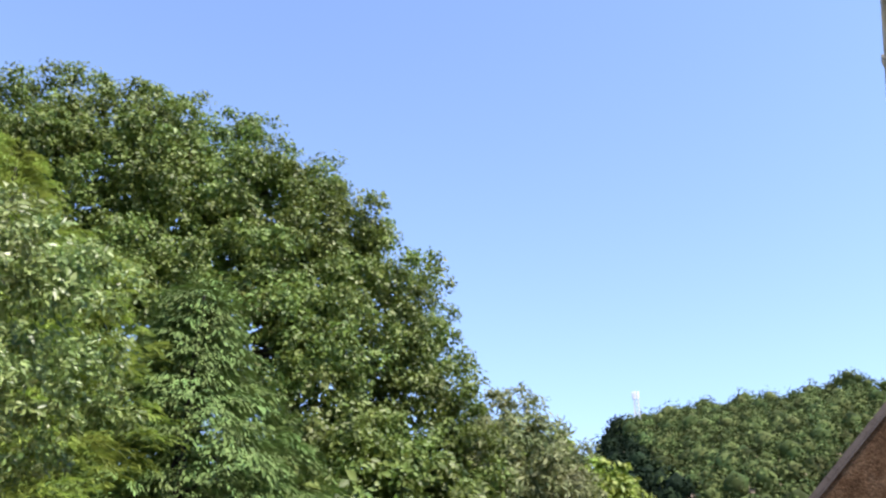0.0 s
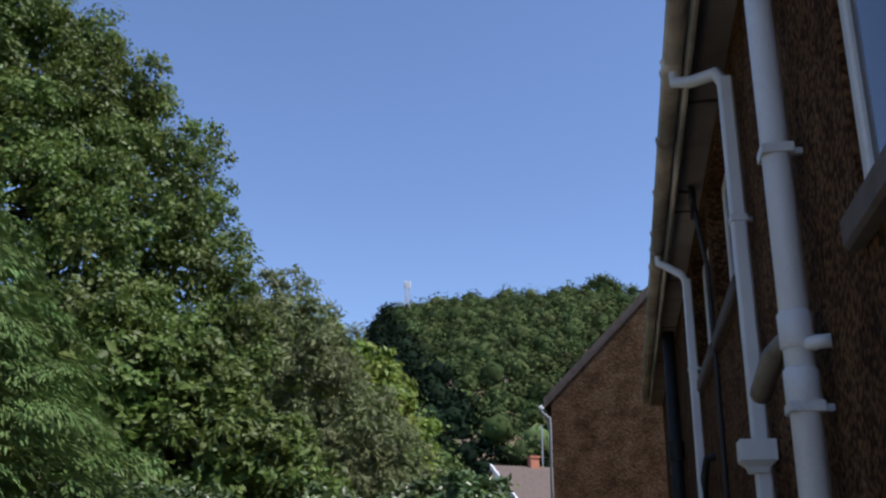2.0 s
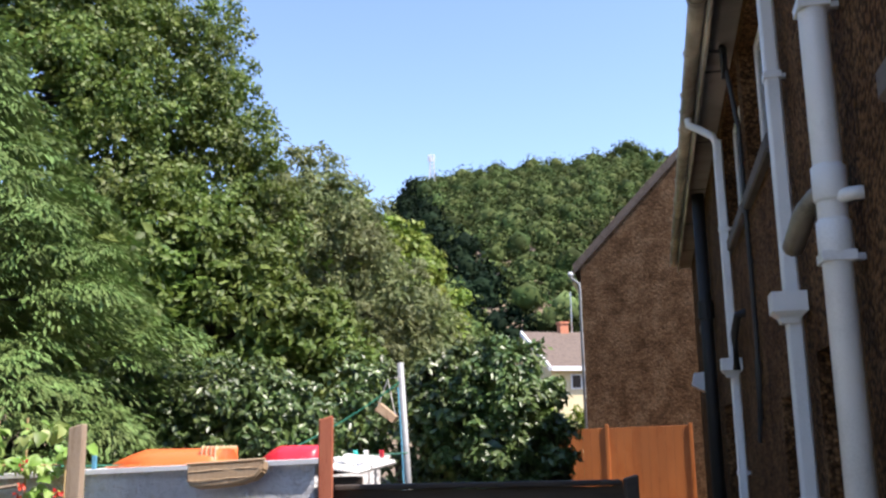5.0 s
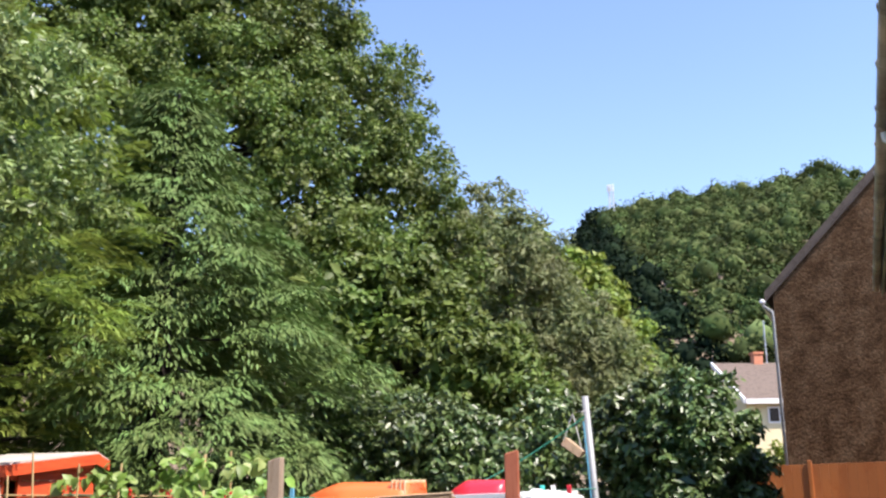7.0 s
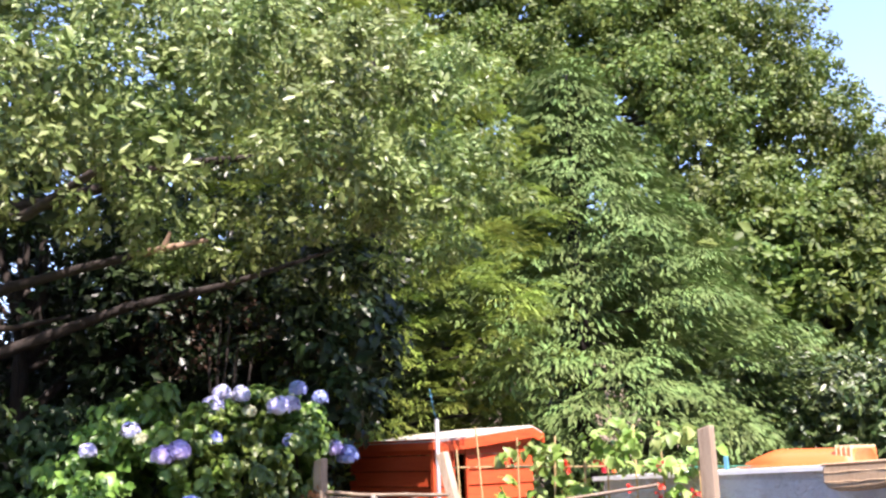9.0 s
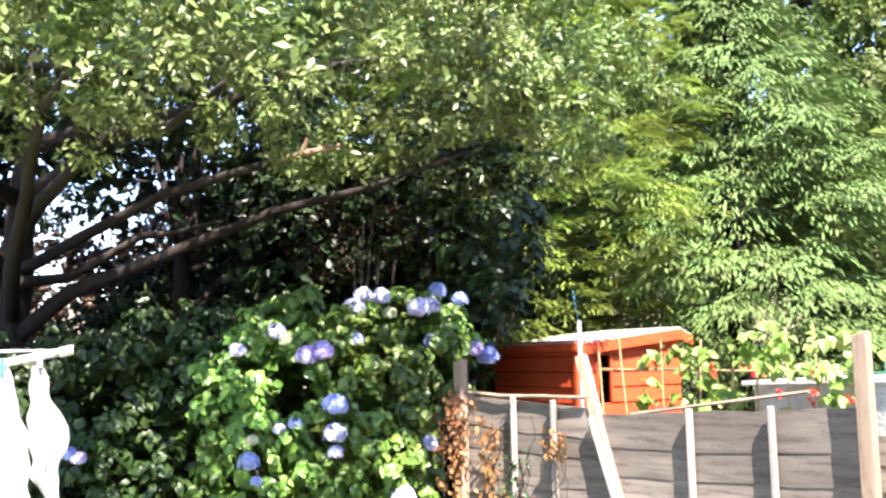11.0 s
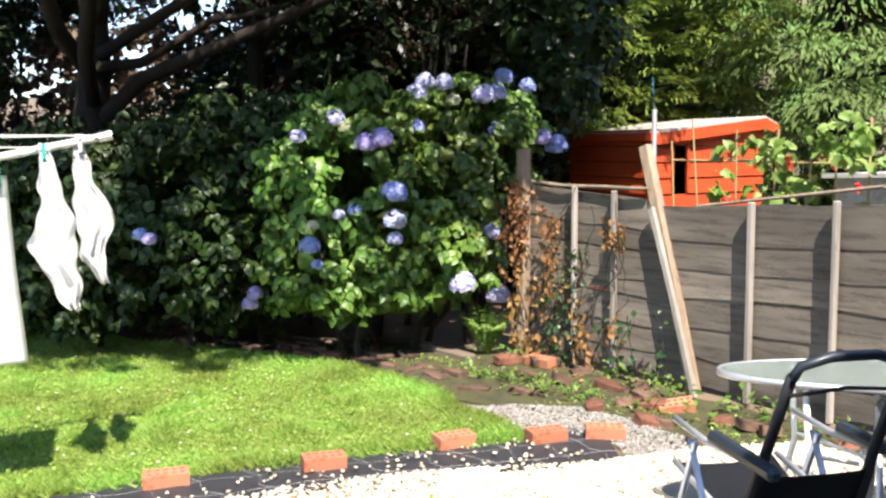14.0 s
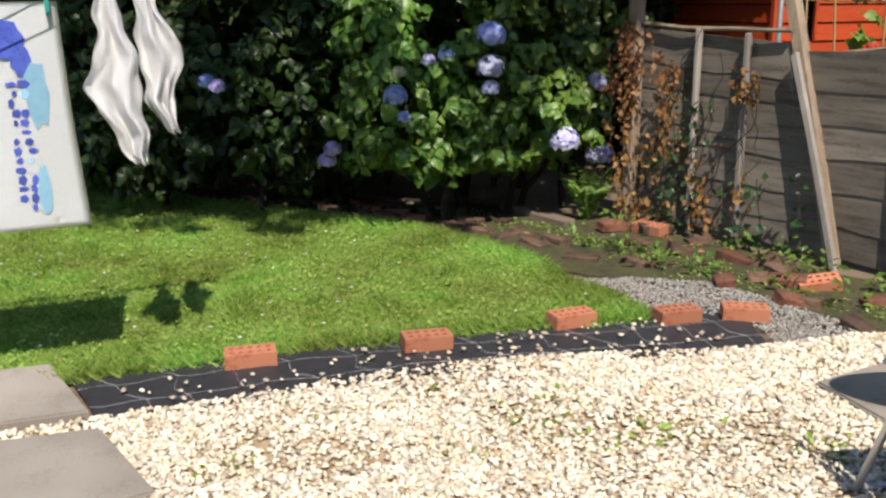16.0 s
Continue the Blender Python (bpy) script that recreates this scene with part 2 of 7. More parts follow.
COTTON = surface("white cotton", [(0.88, 0.88, 0.88), (0.92, 0.92, 0.92)], 30, 0.9, bump=0, spread=0.02)
TOWEL = surface("white towel", [(0.88, 0.93, 0.95), (0.92, 0.95, 0.96)], 30, 0.95, bump=0, spread=0.02)
BLUE_PRINT = surface("blue print", [(0.02, 0.03, 0.22), (0.06, 0.1, 0.42)], 20, 0.95, bump=0.1)
# pale blue for towel print and for shadows painted on the towel
PALE_PRINT_SHADOW = surface("pale blue print and shadow", [(0.18, 0.4, 0.55), (0.26, 0.5, 0.64)], 20, 0.95, bump=0.1)
PEG = surface("turquoise peg", [(0.02, 0.35, 0.3), (0.04, 0.45, 0.38)], 5, 0.4, bump=0, spread=0.3)
GREEN_LINE = surface("green cord", [(0.01, 0.14, 0.09), (0.02, 0.2, 0.12)], 5, 0.5, bump=0)
BLUE_LINE = surface("blue cord", [(0.05, 0.2, 0.32), (0.08, 0.28, 0.4)], 5, 0.5, bump=0)
SLING = surface("black sling fabric", [(0.008, 0.009, 0.012), (0.02, 0.022, 0.028)], 60, 0.6, fine=600, bump=0.3)
SILL_STONE = surface("dark stone sill", [(0.06, 0.05, 0.04), (0.12, 0.1, 0.085)], 5, 0.9, bump=0.3)
PAD = surface("dark armrest", [(0.012, 0.018, 0.026), (0.022, 0.03, 0.04)], 6, 0.4, bump=0.05)
CANE = surface("bamboo cane", [(0.36, 0.24, 0.1), (0.5, 0.36, 0.17)], 9, 0.6, bump=0.1)
CREAM_WALL = surface("cream wall paint", [(0.7, 0.6, 0.34), (0.78, 0.69, 0.43)], 2, 0.85, bump=0)
WHITE_PAINT = surface("white paint", [(0.7, 0.7, 0.68), (0.8, 0.8, 0.78)], 4, 0.5, bump=0.05, spread=0.04)
DARK_PANE = surface("dark window glass", [(0.01, 0.012, 0.014), (0.018, 0.02, 0.024)], 1, 0.06, bump=0)
SOFFIT = surface("soffit board", [(0.17, 0.145, 0.115), (0.34, 0.3, 0.25)], 3, 0.7, bump=0.15, stains=0.5)
GLASS = glassy("table glass", (0.6, 0.7, 0.66), 0.25)
GLASS.node_tree.nodes["Principled BSDF"].inputs["Transmission Weight"].default_value = 0.8
OAK_LEAF = leafy("oak leaf", [(0.05, 0.085, 0.014), (0.082, 0.13, 0.022), (0.122, 0.174, 0.034), (0.155, 0.205, 0.048)], 0.5, gloss=0.3)
HOLM_LEAF = leafy("glossy olive leaf", [(0.072, 0.113, 0.028), (0.122, 0.175, 0.046), (0.185, 0.246, 0.075), (0.27, 0.325, 0.122)], 0.4, gloss=0.4)
CEDAR_LEAF = leafy("cypress spray", [(0.09, 0.15, 0.042), (0.12, 0.187, 0.053), (0.156, 0.23, 0.07)], 0.6, 0.12, 2.2, tone=0.35, gloss=0.2)
GOLD_LEAF = leafy("golden cypress spray", [(0.135, 0.2, 0.034), (0.2, 0.275, 0.05), (0.28, 0.355, 0.075)], 0.55, 0.3, 1.6, tone=0.4, gloss=0.25)
LAUREL_LEAF = leafy("laurel leaf", [(0.03, 0.06, 0.014), (0.055, 0.095, 0.022), (0.095, 0.14, 0.038), (0.14, 0.185, 0.062)], 0.38, 0.15, gloss=0.5)
PALE_LEAF = leafy("willow leaf", [(0.085, 0.115, 0.04), (0.145, 0.175, 0.062), (0.21, 0.235, 0.1)], 0.55, gloss=0.3)
LIME_LEAF = leafy("yellow green leaf", [(0.1, 0.16, 0.022), (0.17, 0.235, 0.03), (0.25, 0.31, 0.055)], 0.5, gloss=0.3)
FAR_LEAF = leafy("hill wood leaf", [(0.025, 0.042, 0.013), (0.046, 0.07, 0.02), (0.076, 0.102, 0.031), (0.1, 0.124, 0.044)], 0.8, 0.1, 0.11, 0.025, 0.5, gloss=0.08)
SPUR_LEAF = leafy("slope wood leaf", [(0.032, 0.06, 0.013), (0.055, 0.092, 0.02), (0.088, 0.126, 0.03), (0.115, 0.15, 0.042)], 0.7, 0.15, 0.1, gloss=0.15)
# near-black leaves: the gully's shade is put into the colour
GULLY_LEAF = leafy("gully leaf darkened for shade", [(0.004, 0.01, 0.005), (0.008, 0.017, 0.008), (0.014, 0.026, 0.011)], 0.8, 0.05, 0.05, gloss=0.05)
HYD_LEAF = leafy("hydrangea leaf", [(0.06, 0.13, 0.02), (0.11, 0.205, 0.034), (0.19, 0.29, 0.055)], 0.4, 0.22, gloss=0.4)
# broad hedge leaves with the oak's shade put into their colour
SHADE_LEAF = leafy("broad hedge leaf darkened for shade", [(0.016, 0.034, 0.008), (0.027, 0.055, 0.013), (0.048, 0.08, 0.022)], 0.42, 0.12, gloss=0.3)
# thicket leaves: the deep shade below the canopy is in this colour
SHADED_THICKET_LEAF = leafy("thicket leaf darkened for shade", [(0.01, 0.022, 0.007), (0.02, 0.038, 0.011), (0.034, 0.056, 0.02)], 0.4, 0.1, gloss=0.3)
COPPER_LEAF = leafy("brown beech leaf", [(0.07, 0.04, 0.022), (0.13, 0.08, 0.046), (0.22, 0.145, 0.09)], 0.6)
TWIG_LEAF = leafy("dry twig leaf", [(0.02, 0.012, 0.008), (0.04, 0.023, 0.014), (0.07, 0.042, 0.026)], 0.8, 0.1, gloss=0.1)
DEAD_LEAF = leafy("dead brown leaf", [(0.22, 0.1, 0.035), (0.38, 0.19, 0.07), (0.5, 0.3, 0.13)], 0.7)
IVY_LEAF = leafy("ivy leaf", [(0.02, 0.055, 0.018), (0.04, 0.095, 0.03), (0.08, 0.14, 0.05)], 0.35)
BEAN_LEAF = leafy("bean leaf", [(0.12, 0.22, 0.03), (0.2, 0.32, 0.06), (0.34, 0.42, 0.14)], 0.5, 0.35)
GRASS = leafy("grass blade", [(0.17, 0.31, 0.045), (0.29, 0.45, 0.08), (0.46, 0.58, 0.16)], 0.5, 0.4, 1.5, tone=0.3)
BLUE_PETAL = leafy("blue petal", [(0.25, 0.34, 0.72), (0.36, 0.45, 0.8), (0.5, 0.55, 0.84)], 0.6, 0.25, 4)
LILAC_PETAL = leafy("lilac petal", [(0.42, 0.34, 0.72), (0.52, 0.45, 0.8), (0.62, 0.56, 0.85)], 0.6, 0.25, 4)
PALE_PETAL = leafy("pale petal", [(0.46, 0.5, 0.78), (0.6, 0.62, 0.86), (0.74, 0.74, 0.9)], 0.6, 0.25, 4)
CREAM_PETAL = leafy("greenish cream petal", [(0.5, 0.55, 0.34), (0.66, 0.68, 0.46)], 0.6, 0.25, 4)
RED_PETAL = leafy("red bean flower", [(0.6, 0.03, 0.02), (0.7, 0.08, 0.04)], 0.6, 0.2, 4)
WHITE_PETAL = leafy("daisy petal", [(0.75, 0.75, 0.68), (0.8, 0.8, 0.74)], 0.6, 0.1, 4)


# ---- building helpers ----
def finish(ob, material, smooth=False):
    ob.data.materials.append(material)
    if smooth:
        ob.data.polygons.foreach_set("use_smooth", np.ones(len(ob.data.polygons), bool))
    return ob


def thing(name, loc=(0, 0, 0), turn=0.0, label="", category="", group="", kind=""):
    ob = new(name)
    ob.matrix_basis = pose(*loc, 0, 0, turn)
    ob.empty_display_size = 0.1
    return tagged(ob, label, category, group, kind)


def part(name, bm, material, parent=None, label="", smooth=False):
    me = bpy.data.meshes.new(name)
    bm.to_mesh(me)
    bm.free()
    ob = finish(new(name, me), material, smooth)
    ob.parent = parent
    return tagged(ob, label)


def mesh_np(name, verts, faces, material, parent=None, smooth=False, label=""):
    me = bpy.data.meshes.new(name)
    verts, faces = np.asarray(verts, np.float32), np.asarray(faces, np.int32)
    me.vertices.add(len(verts))
    me.vertices.foreach_set("co", verts.ravel())
    me.loops.add(faces.size)
    me.loops.foreach_set("vertex_index", faces.ravel())
    me.polygons.add(len(faces))
    me.polygons.foreach_set("loop_start", np.arange(0, faces.size, faces.shape[1], dtype=np.int32))
    me.update(calc_edges=True)
    ob = finish(new(name, me), material, smooth)
    ob.parent = parent
    return tagged(ob, label)


def boxes(*rows, bevel=0.0, bm=None):
    """Boxes (x0, x1, y0, y1, z0, z1), bevelled."""
    bm = bm or bmesh.new()
    for x0, x1, y0, y1, z0, z1 in rows:
        made = bmesh.ops.create_cube(bm, size=1.0)["verts"]
        for v in made:
            v.co = ((x0 + x1) / 2 + v.co.x * (x1 - x0), (y0 + y1) / 2 + v.co.y * (y1 - y0), (z0 + z1) / 2 + v.co.z * (z1 - z0))
        if bevel:
            edges = {e for v in made for e in v.link_edges}
            bmesh.ops.bevel(bm, geom=list(edges), offset=bevel, segments=1, affect="EDGES")
    return bm


def tube(points, radii, sides=8, bm=None, caps=True, flat=1.0):
    """A tapered tube along points."""
    bm = bm or bmesh.new()
    points = [Vector(p) for p in points]
    if not hasattr(radii, "__len__"):
        radii = [radii] * len(points)
    rings = []
    for i, p in enumerate(points):
        d = (points[min(i + 1, len(points) - 1)] - points[max(i - 1, 0)]).normalized()
        side = d.cross(Vector((0, 0, 1)) if abs(d.z) < 0.9 else Vector((1, 0, 0))).normalized()
        up = side.cross(d)
        rings.append([bm.verts.new(p + (side * math.cos(a) + up * math.sin(a) * flat) * radii[i]) for a in (2 * math.pi * k / sides for k in range(sides))])
    for a, b in zip(rings, rings[1:]):
        for k in range(sides):
            bm.faces.new((a[k], a[(k + 1) % sides], b[(k + 1) % sides], b[k]))
    if caps:
        bm.faces.new(rings[0][::-1])
        bm.faces.new(rings[-1])
    bmesh.ops.recalc_face_normals(bm, faces=bm.faces)
    return bm


def prism(outline, y0, y1, axis="y", bm=None):
    """An outline (pairs) drawn out along an axis: x, z along y; y, z along x; x, y along z."""
    bm = bm or bmesh.new()
    put = {"y": lambda a, b, c: (a, c, b), "x": lambda a, b, c: (c, a, b), "z": lambda a, b, c: (a, b, c)}[axis]
    lo = [bm.verts.new(put(a, b, y0)) for a, b in outline]
    hi = [bm.verts.new(put(a, b, y1)) for a, b in outline]
    k = len(outline)
    bm.faces.new(lo)
    bm.faces.new(hi[::-1])
    for i in range(k):
        bm.faces.new((lo[i], hi[i], hi[(i + 1) % k], lo[(i + 1) % k]))
    bmesh.ops.recalc_face_normals(bm, faces=bm.faces)
    return bm


def unit(v):
    return v / np.maximum(np.linalg.norm(v, axis=-1, keepdims=True), 1e-9)


def blades(p, d, n, length, width, fold=0.12, mid=0.45):
    """Kite-shaped leaves folded along the rib: verts and triangles."""
    d = unit(d)
    s = unit(np.cross(d, n))
    n = np.cross(s, d)
    length, width = np.asarray(length)[:, None], np.asarray(width)[:, None]
    c = p + d * length * mid
    v = np.stack([p, c + s * width / 2 + n * width * fold, p + d * length - n * length * 0.08, c - s * width / 2 + n * width * fold], 1)
    base = np.arange(len(p))[:, None] * 4
    f = np.concatenate([base + [0, 1, 2], base + [0, 2, 3]], 1).reshape(-1, 3)
    return v.reshape(-1, 3), f


def ovate(p, d, n, length, width, fold=0.16):
    """Broad pointed leaves with a midrib, arched and drooping at the tip: verts and triangles."""
    d = unit(d)
    s = unit(np.cross(d, n))
    n = np.cross(s, d)
    length, width = np.asarray(length)[:, None], np.asarray(width)[:, None]
    rows = []
    for u, w, h in ((0.0, 0.0, 0.0), (0.3, 0.5, 0.03), (0.62, 0.4, 0.0), (1.0, 0.0, -0.16)):
        c = p + d * length * u + n * length * h
        rows += [c] if w == 0 else [c + s * width * w + n * width * fold, c, c - s * width * w + n * width * fold]
    v = np.stack(rows, 1)
    tri = np.array([[0, 1, 2], [0, 2, 3], [1, 4, 5], [1, 5, 2], [2, 5, 6], [2, 6, 3], [4, 7, 5], [5, 7, 6]])
    f = tri[None] + np.arange(len(p))[:, None, None] * 8
    return v.reshape(-1, 3), f.reshape(-1, 3)


def ball(k, rng=RNG):
    return unit(rng.normal(size=(k, 3)))


def clumps(lobes, spacing, size, rng=RNG, rough=0.25, lower=-0.75):
    """Centres of leaf clumps over ellipsoids (x, y, z, rx, ry, rz), the ones buried in another lobe left out; and which way each faces."""
    out, face = [], []
    lobes = np.asarray(lobes, float)
    for i, l in enumerate(lobes):
        area = 4 * math.pi * ((l[3] * l[4]) ** 1.6 / 3 + (l[3] * l[5]) ** 1.6 / 3 + (l[4] * l[5]) ** 1.6 / 3) ** (1 / 1.6)
        k = max(int(area / spacing**2), 4)
        u = ball(k, rng)
        u = u[u[:, 2] > lower]
        q = l[:3] + u * l[3:] * (1 + rng.uniform(-rough, rough * 0.55, (len(u), 1)))
        keep = np.ones(len(q), bool)
        for j, m in enumerate(lobes):
            if j != i:
                keep &= (((q - m[:3]) / m[3:]) ** 2).sum(1) > 0.72
        out.append(q[keep])
        face.append(unit(u / l[3:])[keep])
    return np.concatenate(out), np.concatenate(face)


def foliage(centres, facing, size, each, leaf, wide=0.55, rng=RNG, droop=0.2, spread=1.0, flat=0.7, sunward=0.45, chaos=0.65, shape=blades):
    """Leaves in clumps, denser at the clumps' outer side."""
    k = len(centres)
    u = ball(k * each, rng).reshape(k, each, 3)
    u = unit(u + facing[:, None] * 0.55 + np.array([0, 0, 0.25]))
    r = size * rng.uniform(0.35, 1.0, (k, each, 1)) * rng.uniform(0.65, 1.3, (k, 1, 1))
    p = (centres[:, None] + u * r * [1, 1, flat]).reshape(-1, 3)
    u = u.reshape(-1, 3)
    n = unit(u * 0.8 + ball(len(p), rng) * chaos + np.array(SUN) * sunward)
    d = unit(np.cross(n, ball(len(p), rng)) * spread + u * 0.5 - np.array([0, 0, droop]))
    s = leaf * rng.uniform(0.6, 1.35, len(p))
    return shape(p - d * s[:, None] * 0.4, d, n, s, s * wide)


def join(*sets):
    vs, fs, o = [], [], 0
    for v, f in sets:
        vs.append(v)
        fs.append(f + o)
        o += len(v)
    return np.concatenate(vs), np.concatenate(fs)


def wavy(a, b, k, sag, jitter, rng=RNG):
    a, b = np.asarray(a, float), np.asarray(b, float)
    t = np.linspace(0, 1, k)[:, None]
    p = a + (b - a) * t
    p[:, 2] -= sag * (4 * t * (1 - t))[:, 0]
    p[1:-1] += rng.normal(0, jitter, (k - 2, 3))
    return p


def tree(name, base, lobes, leafmat, spacing, clump, each, leaf, height, girth, label, limbs=7, wide=0.55, seed=1, extra=0, rough=0.25, barkmat=None, lower=-0.75, group="", spread=1.0, core=2.1):
    """A broadleaf tree: tapered trunk, limbs to its lobes, a crown of leaf clumps."""
    rng = np.random.default_rng(seed)
    ob = thing(name, label=label, category="tree", group=group)
    b = np.asarray(base, float)
    lobes = np.asarray(lobes, float)
    top = b + [0.3, 0.2, height]
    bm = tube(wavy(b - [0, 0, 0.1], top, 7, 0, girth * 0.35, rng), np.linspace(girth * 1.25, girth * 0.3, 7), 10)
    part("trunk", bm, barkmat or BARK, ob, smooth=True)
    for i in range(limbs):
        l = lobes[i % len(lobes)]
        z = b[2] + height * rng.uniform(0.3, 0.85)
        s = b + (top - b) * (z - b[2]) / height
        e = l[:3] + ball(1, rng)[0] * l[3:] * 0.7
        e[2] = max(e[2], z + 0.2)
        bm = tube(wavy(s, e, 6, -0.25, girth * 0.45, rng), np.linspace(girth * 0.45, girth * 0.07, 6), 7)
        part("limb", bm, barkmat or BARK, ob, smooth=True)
    c, f = clumps(lobes, spacing, clump, rng, rough, lower)
    sets = [foliage(c, f, clump, each, leaf, wide, rng, spread=spread)]
    if extra:
        inner = lobes.copy()
        inner[:, 3:] *= 0.74
        c2, f2 = clumps(inner, spacing * 1.1, clump, rng, 0.15, lower)
        sets.append(foliage(c2, f2, clump * 1.3, extra, leaf * core, wide * 1.2, rng))
    v, fa = join(*sets)
    mesh_np("crown", v, fa, leafmat, ob)
    return ob


# ---- ground, hills and far woods ----
RIDGE = ([-180, -60, -19, -16, -14, -11, -8, -5, -2, 1, 6, 15, 60, 180], [5, 9, 14.8, 15.1, 15.4, 15.65, 16.1, 16.15, 16.3, 16.0, 15, 13, 6, 5])
SPUR = ([-180, -75, -50, -20, -15.7, -14.3, -12.6, -11.6, -10.1, -8, -6, 180], [0, 4, 9, 12.2, 11.6, 8.8, 7.2, 6.0, 4.2, 1.5, 0, 0])


def smooth(t):
    t = np.clip(t, 0, 1)
    return t * t * (3 - 2 * t)


def height(x, y):
    r, az = np.hypot(x, y), np.degrees(np.arctan2(x, y))
    hill = 450 * np.tan(np.radians(np.interp(az, *RIDGE))) * np.clip((r - 150) / 300, 0, 1) ** 0.9
    hill = hill * (0.35 + 0.65 * smooth((az + 18.5) / 4.5)) * smooth((r - 140) / 60)
    spur = 125 * np.tan(np.radians(np.interp(az, *SPUR))) * np.exp(-(((r - 125) / 42) ** 2)) * smooth((r - 45) / 50)
    return np.maximum(hill, spur)


rr = np.concatenate([[0, 12, 30], np.linspace(45, 460, 64), [600, 900, 1500, 3000]])
aa = np.radians(np.concatenate([np.linspace(-180, -60, 30, endpoint=False), np.linspace(-60, 20, 110, endpoint=False), np.linspace(20, 180, 34, endpoint=False)]))
gx, gy = np.outer(rr, np.sin(aa)), np.outer(rr, np.cos(aa))
gv = np.stack([gx, gy, height(gx, gy) - 0.012], -1).reshape(-1, 3)
na = len(aa)
gi = np.arange(len(rr) - 1)[:, None] * na + np.arange(na)[None]
gj = np.arange(len(rr) - 1)[:, None] * na + (np.arange(na)[None] + 1) % na
mesh_np("ground", gv, np.stack([gi, gj, gj + na, gi + na], -1).reshape(-1, 4), SOIL, smooth=True)
tagged(bpy.data.objects["ground"], "bare brown earth rising to wooded hills", "ground", kind="structure")


def ico(level):
    bm = bmesh.new()
    bmesh.ops.create_icosphere(bm, subdivisions=level, radius=1)
    v, f = np.array([v.co[:] for v in bm.verts]), np.array([[v.index for v in f.verts] for f in bm.faces])
    bm.free()
    return v, f


def woods(name, spots, label, cards, card, seed, material=None):
    """Many far tree crowns in one sheet: an uneven core and leaf tufts on each."""
    rng = np.random.default_rng(seed)
    iv, itri = ico(1)
    sets = []
    for x, y, z, r, h in spots:
        core = iv * (1 + rng.normal(0, 0.09, (len(iv), 1))) * [r * 0.64, r * 0.64, h * 0.64] + [x, y, z]
        u = ball(cards, rng)
        u[:, 2] = np.abs(u[:, 2]) * 1.1 - 0.35
        u = unit(u)
        lump = 0.97 + 0.22 * np.sin(u[:, :1] * 5 + x) * np.cos(u[:, 1:2] * 6 + y) + 0.15 * np.sin(u[:, 2:] * 8 + u[:, :1] * 4 + x * 3)
        lump = np.minimum(lump, 1.08)
        p = u * [r, r, h] * lump * rng.uniform(0.76, 1.06, (cards, 1)) + [x, y, z]
        n = unit(u * [1, 1, 1.2] + ball(cards, rng) * 0.75)
        d = np.cross(n, ball(cards, rng))
        s = card * rng.uniform(0.6, 1.4, cards)
        sets += [(core, itri), blades(p - unit(d) * s[:, None] * 0.5, d, n, s, s * 0.8)]
    v, f = join(*sets)
    return tagged(mesh_np(name, v, f, material or FAR_LEAF), label, "woods", kind="stuff")


def scatter(r0, r1, a0, a1, step, seed, low=3.4, high=5.6):
    rng = np.random.default_rng(seed)
    out, r = [], r0
    while r < r1:
        da = math.degrees(step / r)
        a = a0 + rng.uniform(0, da)
        while a < a1:
            q, b = r + rng.uniform(-0.7, 0.7) * step, math.radians(a + rng.uniform(-0.6, 0.6) * da)
            s = low + (high - low) * rng.uniform() ** 1.6
            x, y = q * math.sin(b), q * math.cos(b)
            out.append((x, y, float(height(np.array(x), np.array(y))) + s * rng.uniform(0.05, 0.7), s, s * rng.uniform(0.75, 1.25)))
            a += da
        r += step * 0.95
    return out


top = [(450 * math.sin(radians(a)), 450 * math.cos(radians(a)), 1.6 + 450 * math.tan(radians(e)), s, s * 0.9) for a, e, s in ((-1.7, 16.6, 4), (-1.3, 16.9, 4.5), (-0.8, 17.15, 4.5), (-0.8, 16.6, 6), (-0.3, 16.9, 4.5), (0.2, 16.6, 4), (1.05, 16.4, 4))]
near = scatter(165, 462, -21, 9, 5.3, 3, 1.7, 6.4)


# picks the crowns along the spur that are coloured as gully shade
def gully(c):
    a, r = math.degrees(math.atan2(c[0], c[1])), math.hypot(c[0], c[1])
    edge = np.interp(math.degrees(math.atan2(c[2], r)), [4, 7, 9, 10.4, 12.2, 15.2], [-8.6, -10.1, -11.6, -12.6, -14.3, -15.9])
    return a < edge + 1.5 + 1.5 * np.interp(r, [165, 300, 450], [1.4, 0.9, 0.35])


woods("hill_woods", [c for c in near if not gully(c)] + scatter(165, 455, 9, 24, 13, 5, 5, 7) + top, "dense green broadleaf woodland on the hillside", 105, 1.1, 11)
woods("gully_woods", [c for c in near if gully(c)], "trees in the gully below the hill, coloured dark for shade", 70, 1.4, 13, GULLY_LEAF)
woods("spur_woods", scatter(70, 150, -32, -8.5, 6.2, 4, 2.8, 4.6) + scatter(75, 140, -75, -32, 10, 6, 4, 6), "lighter green trees down the near slope", 260, 0.62, 12, SPUR_LEAF)


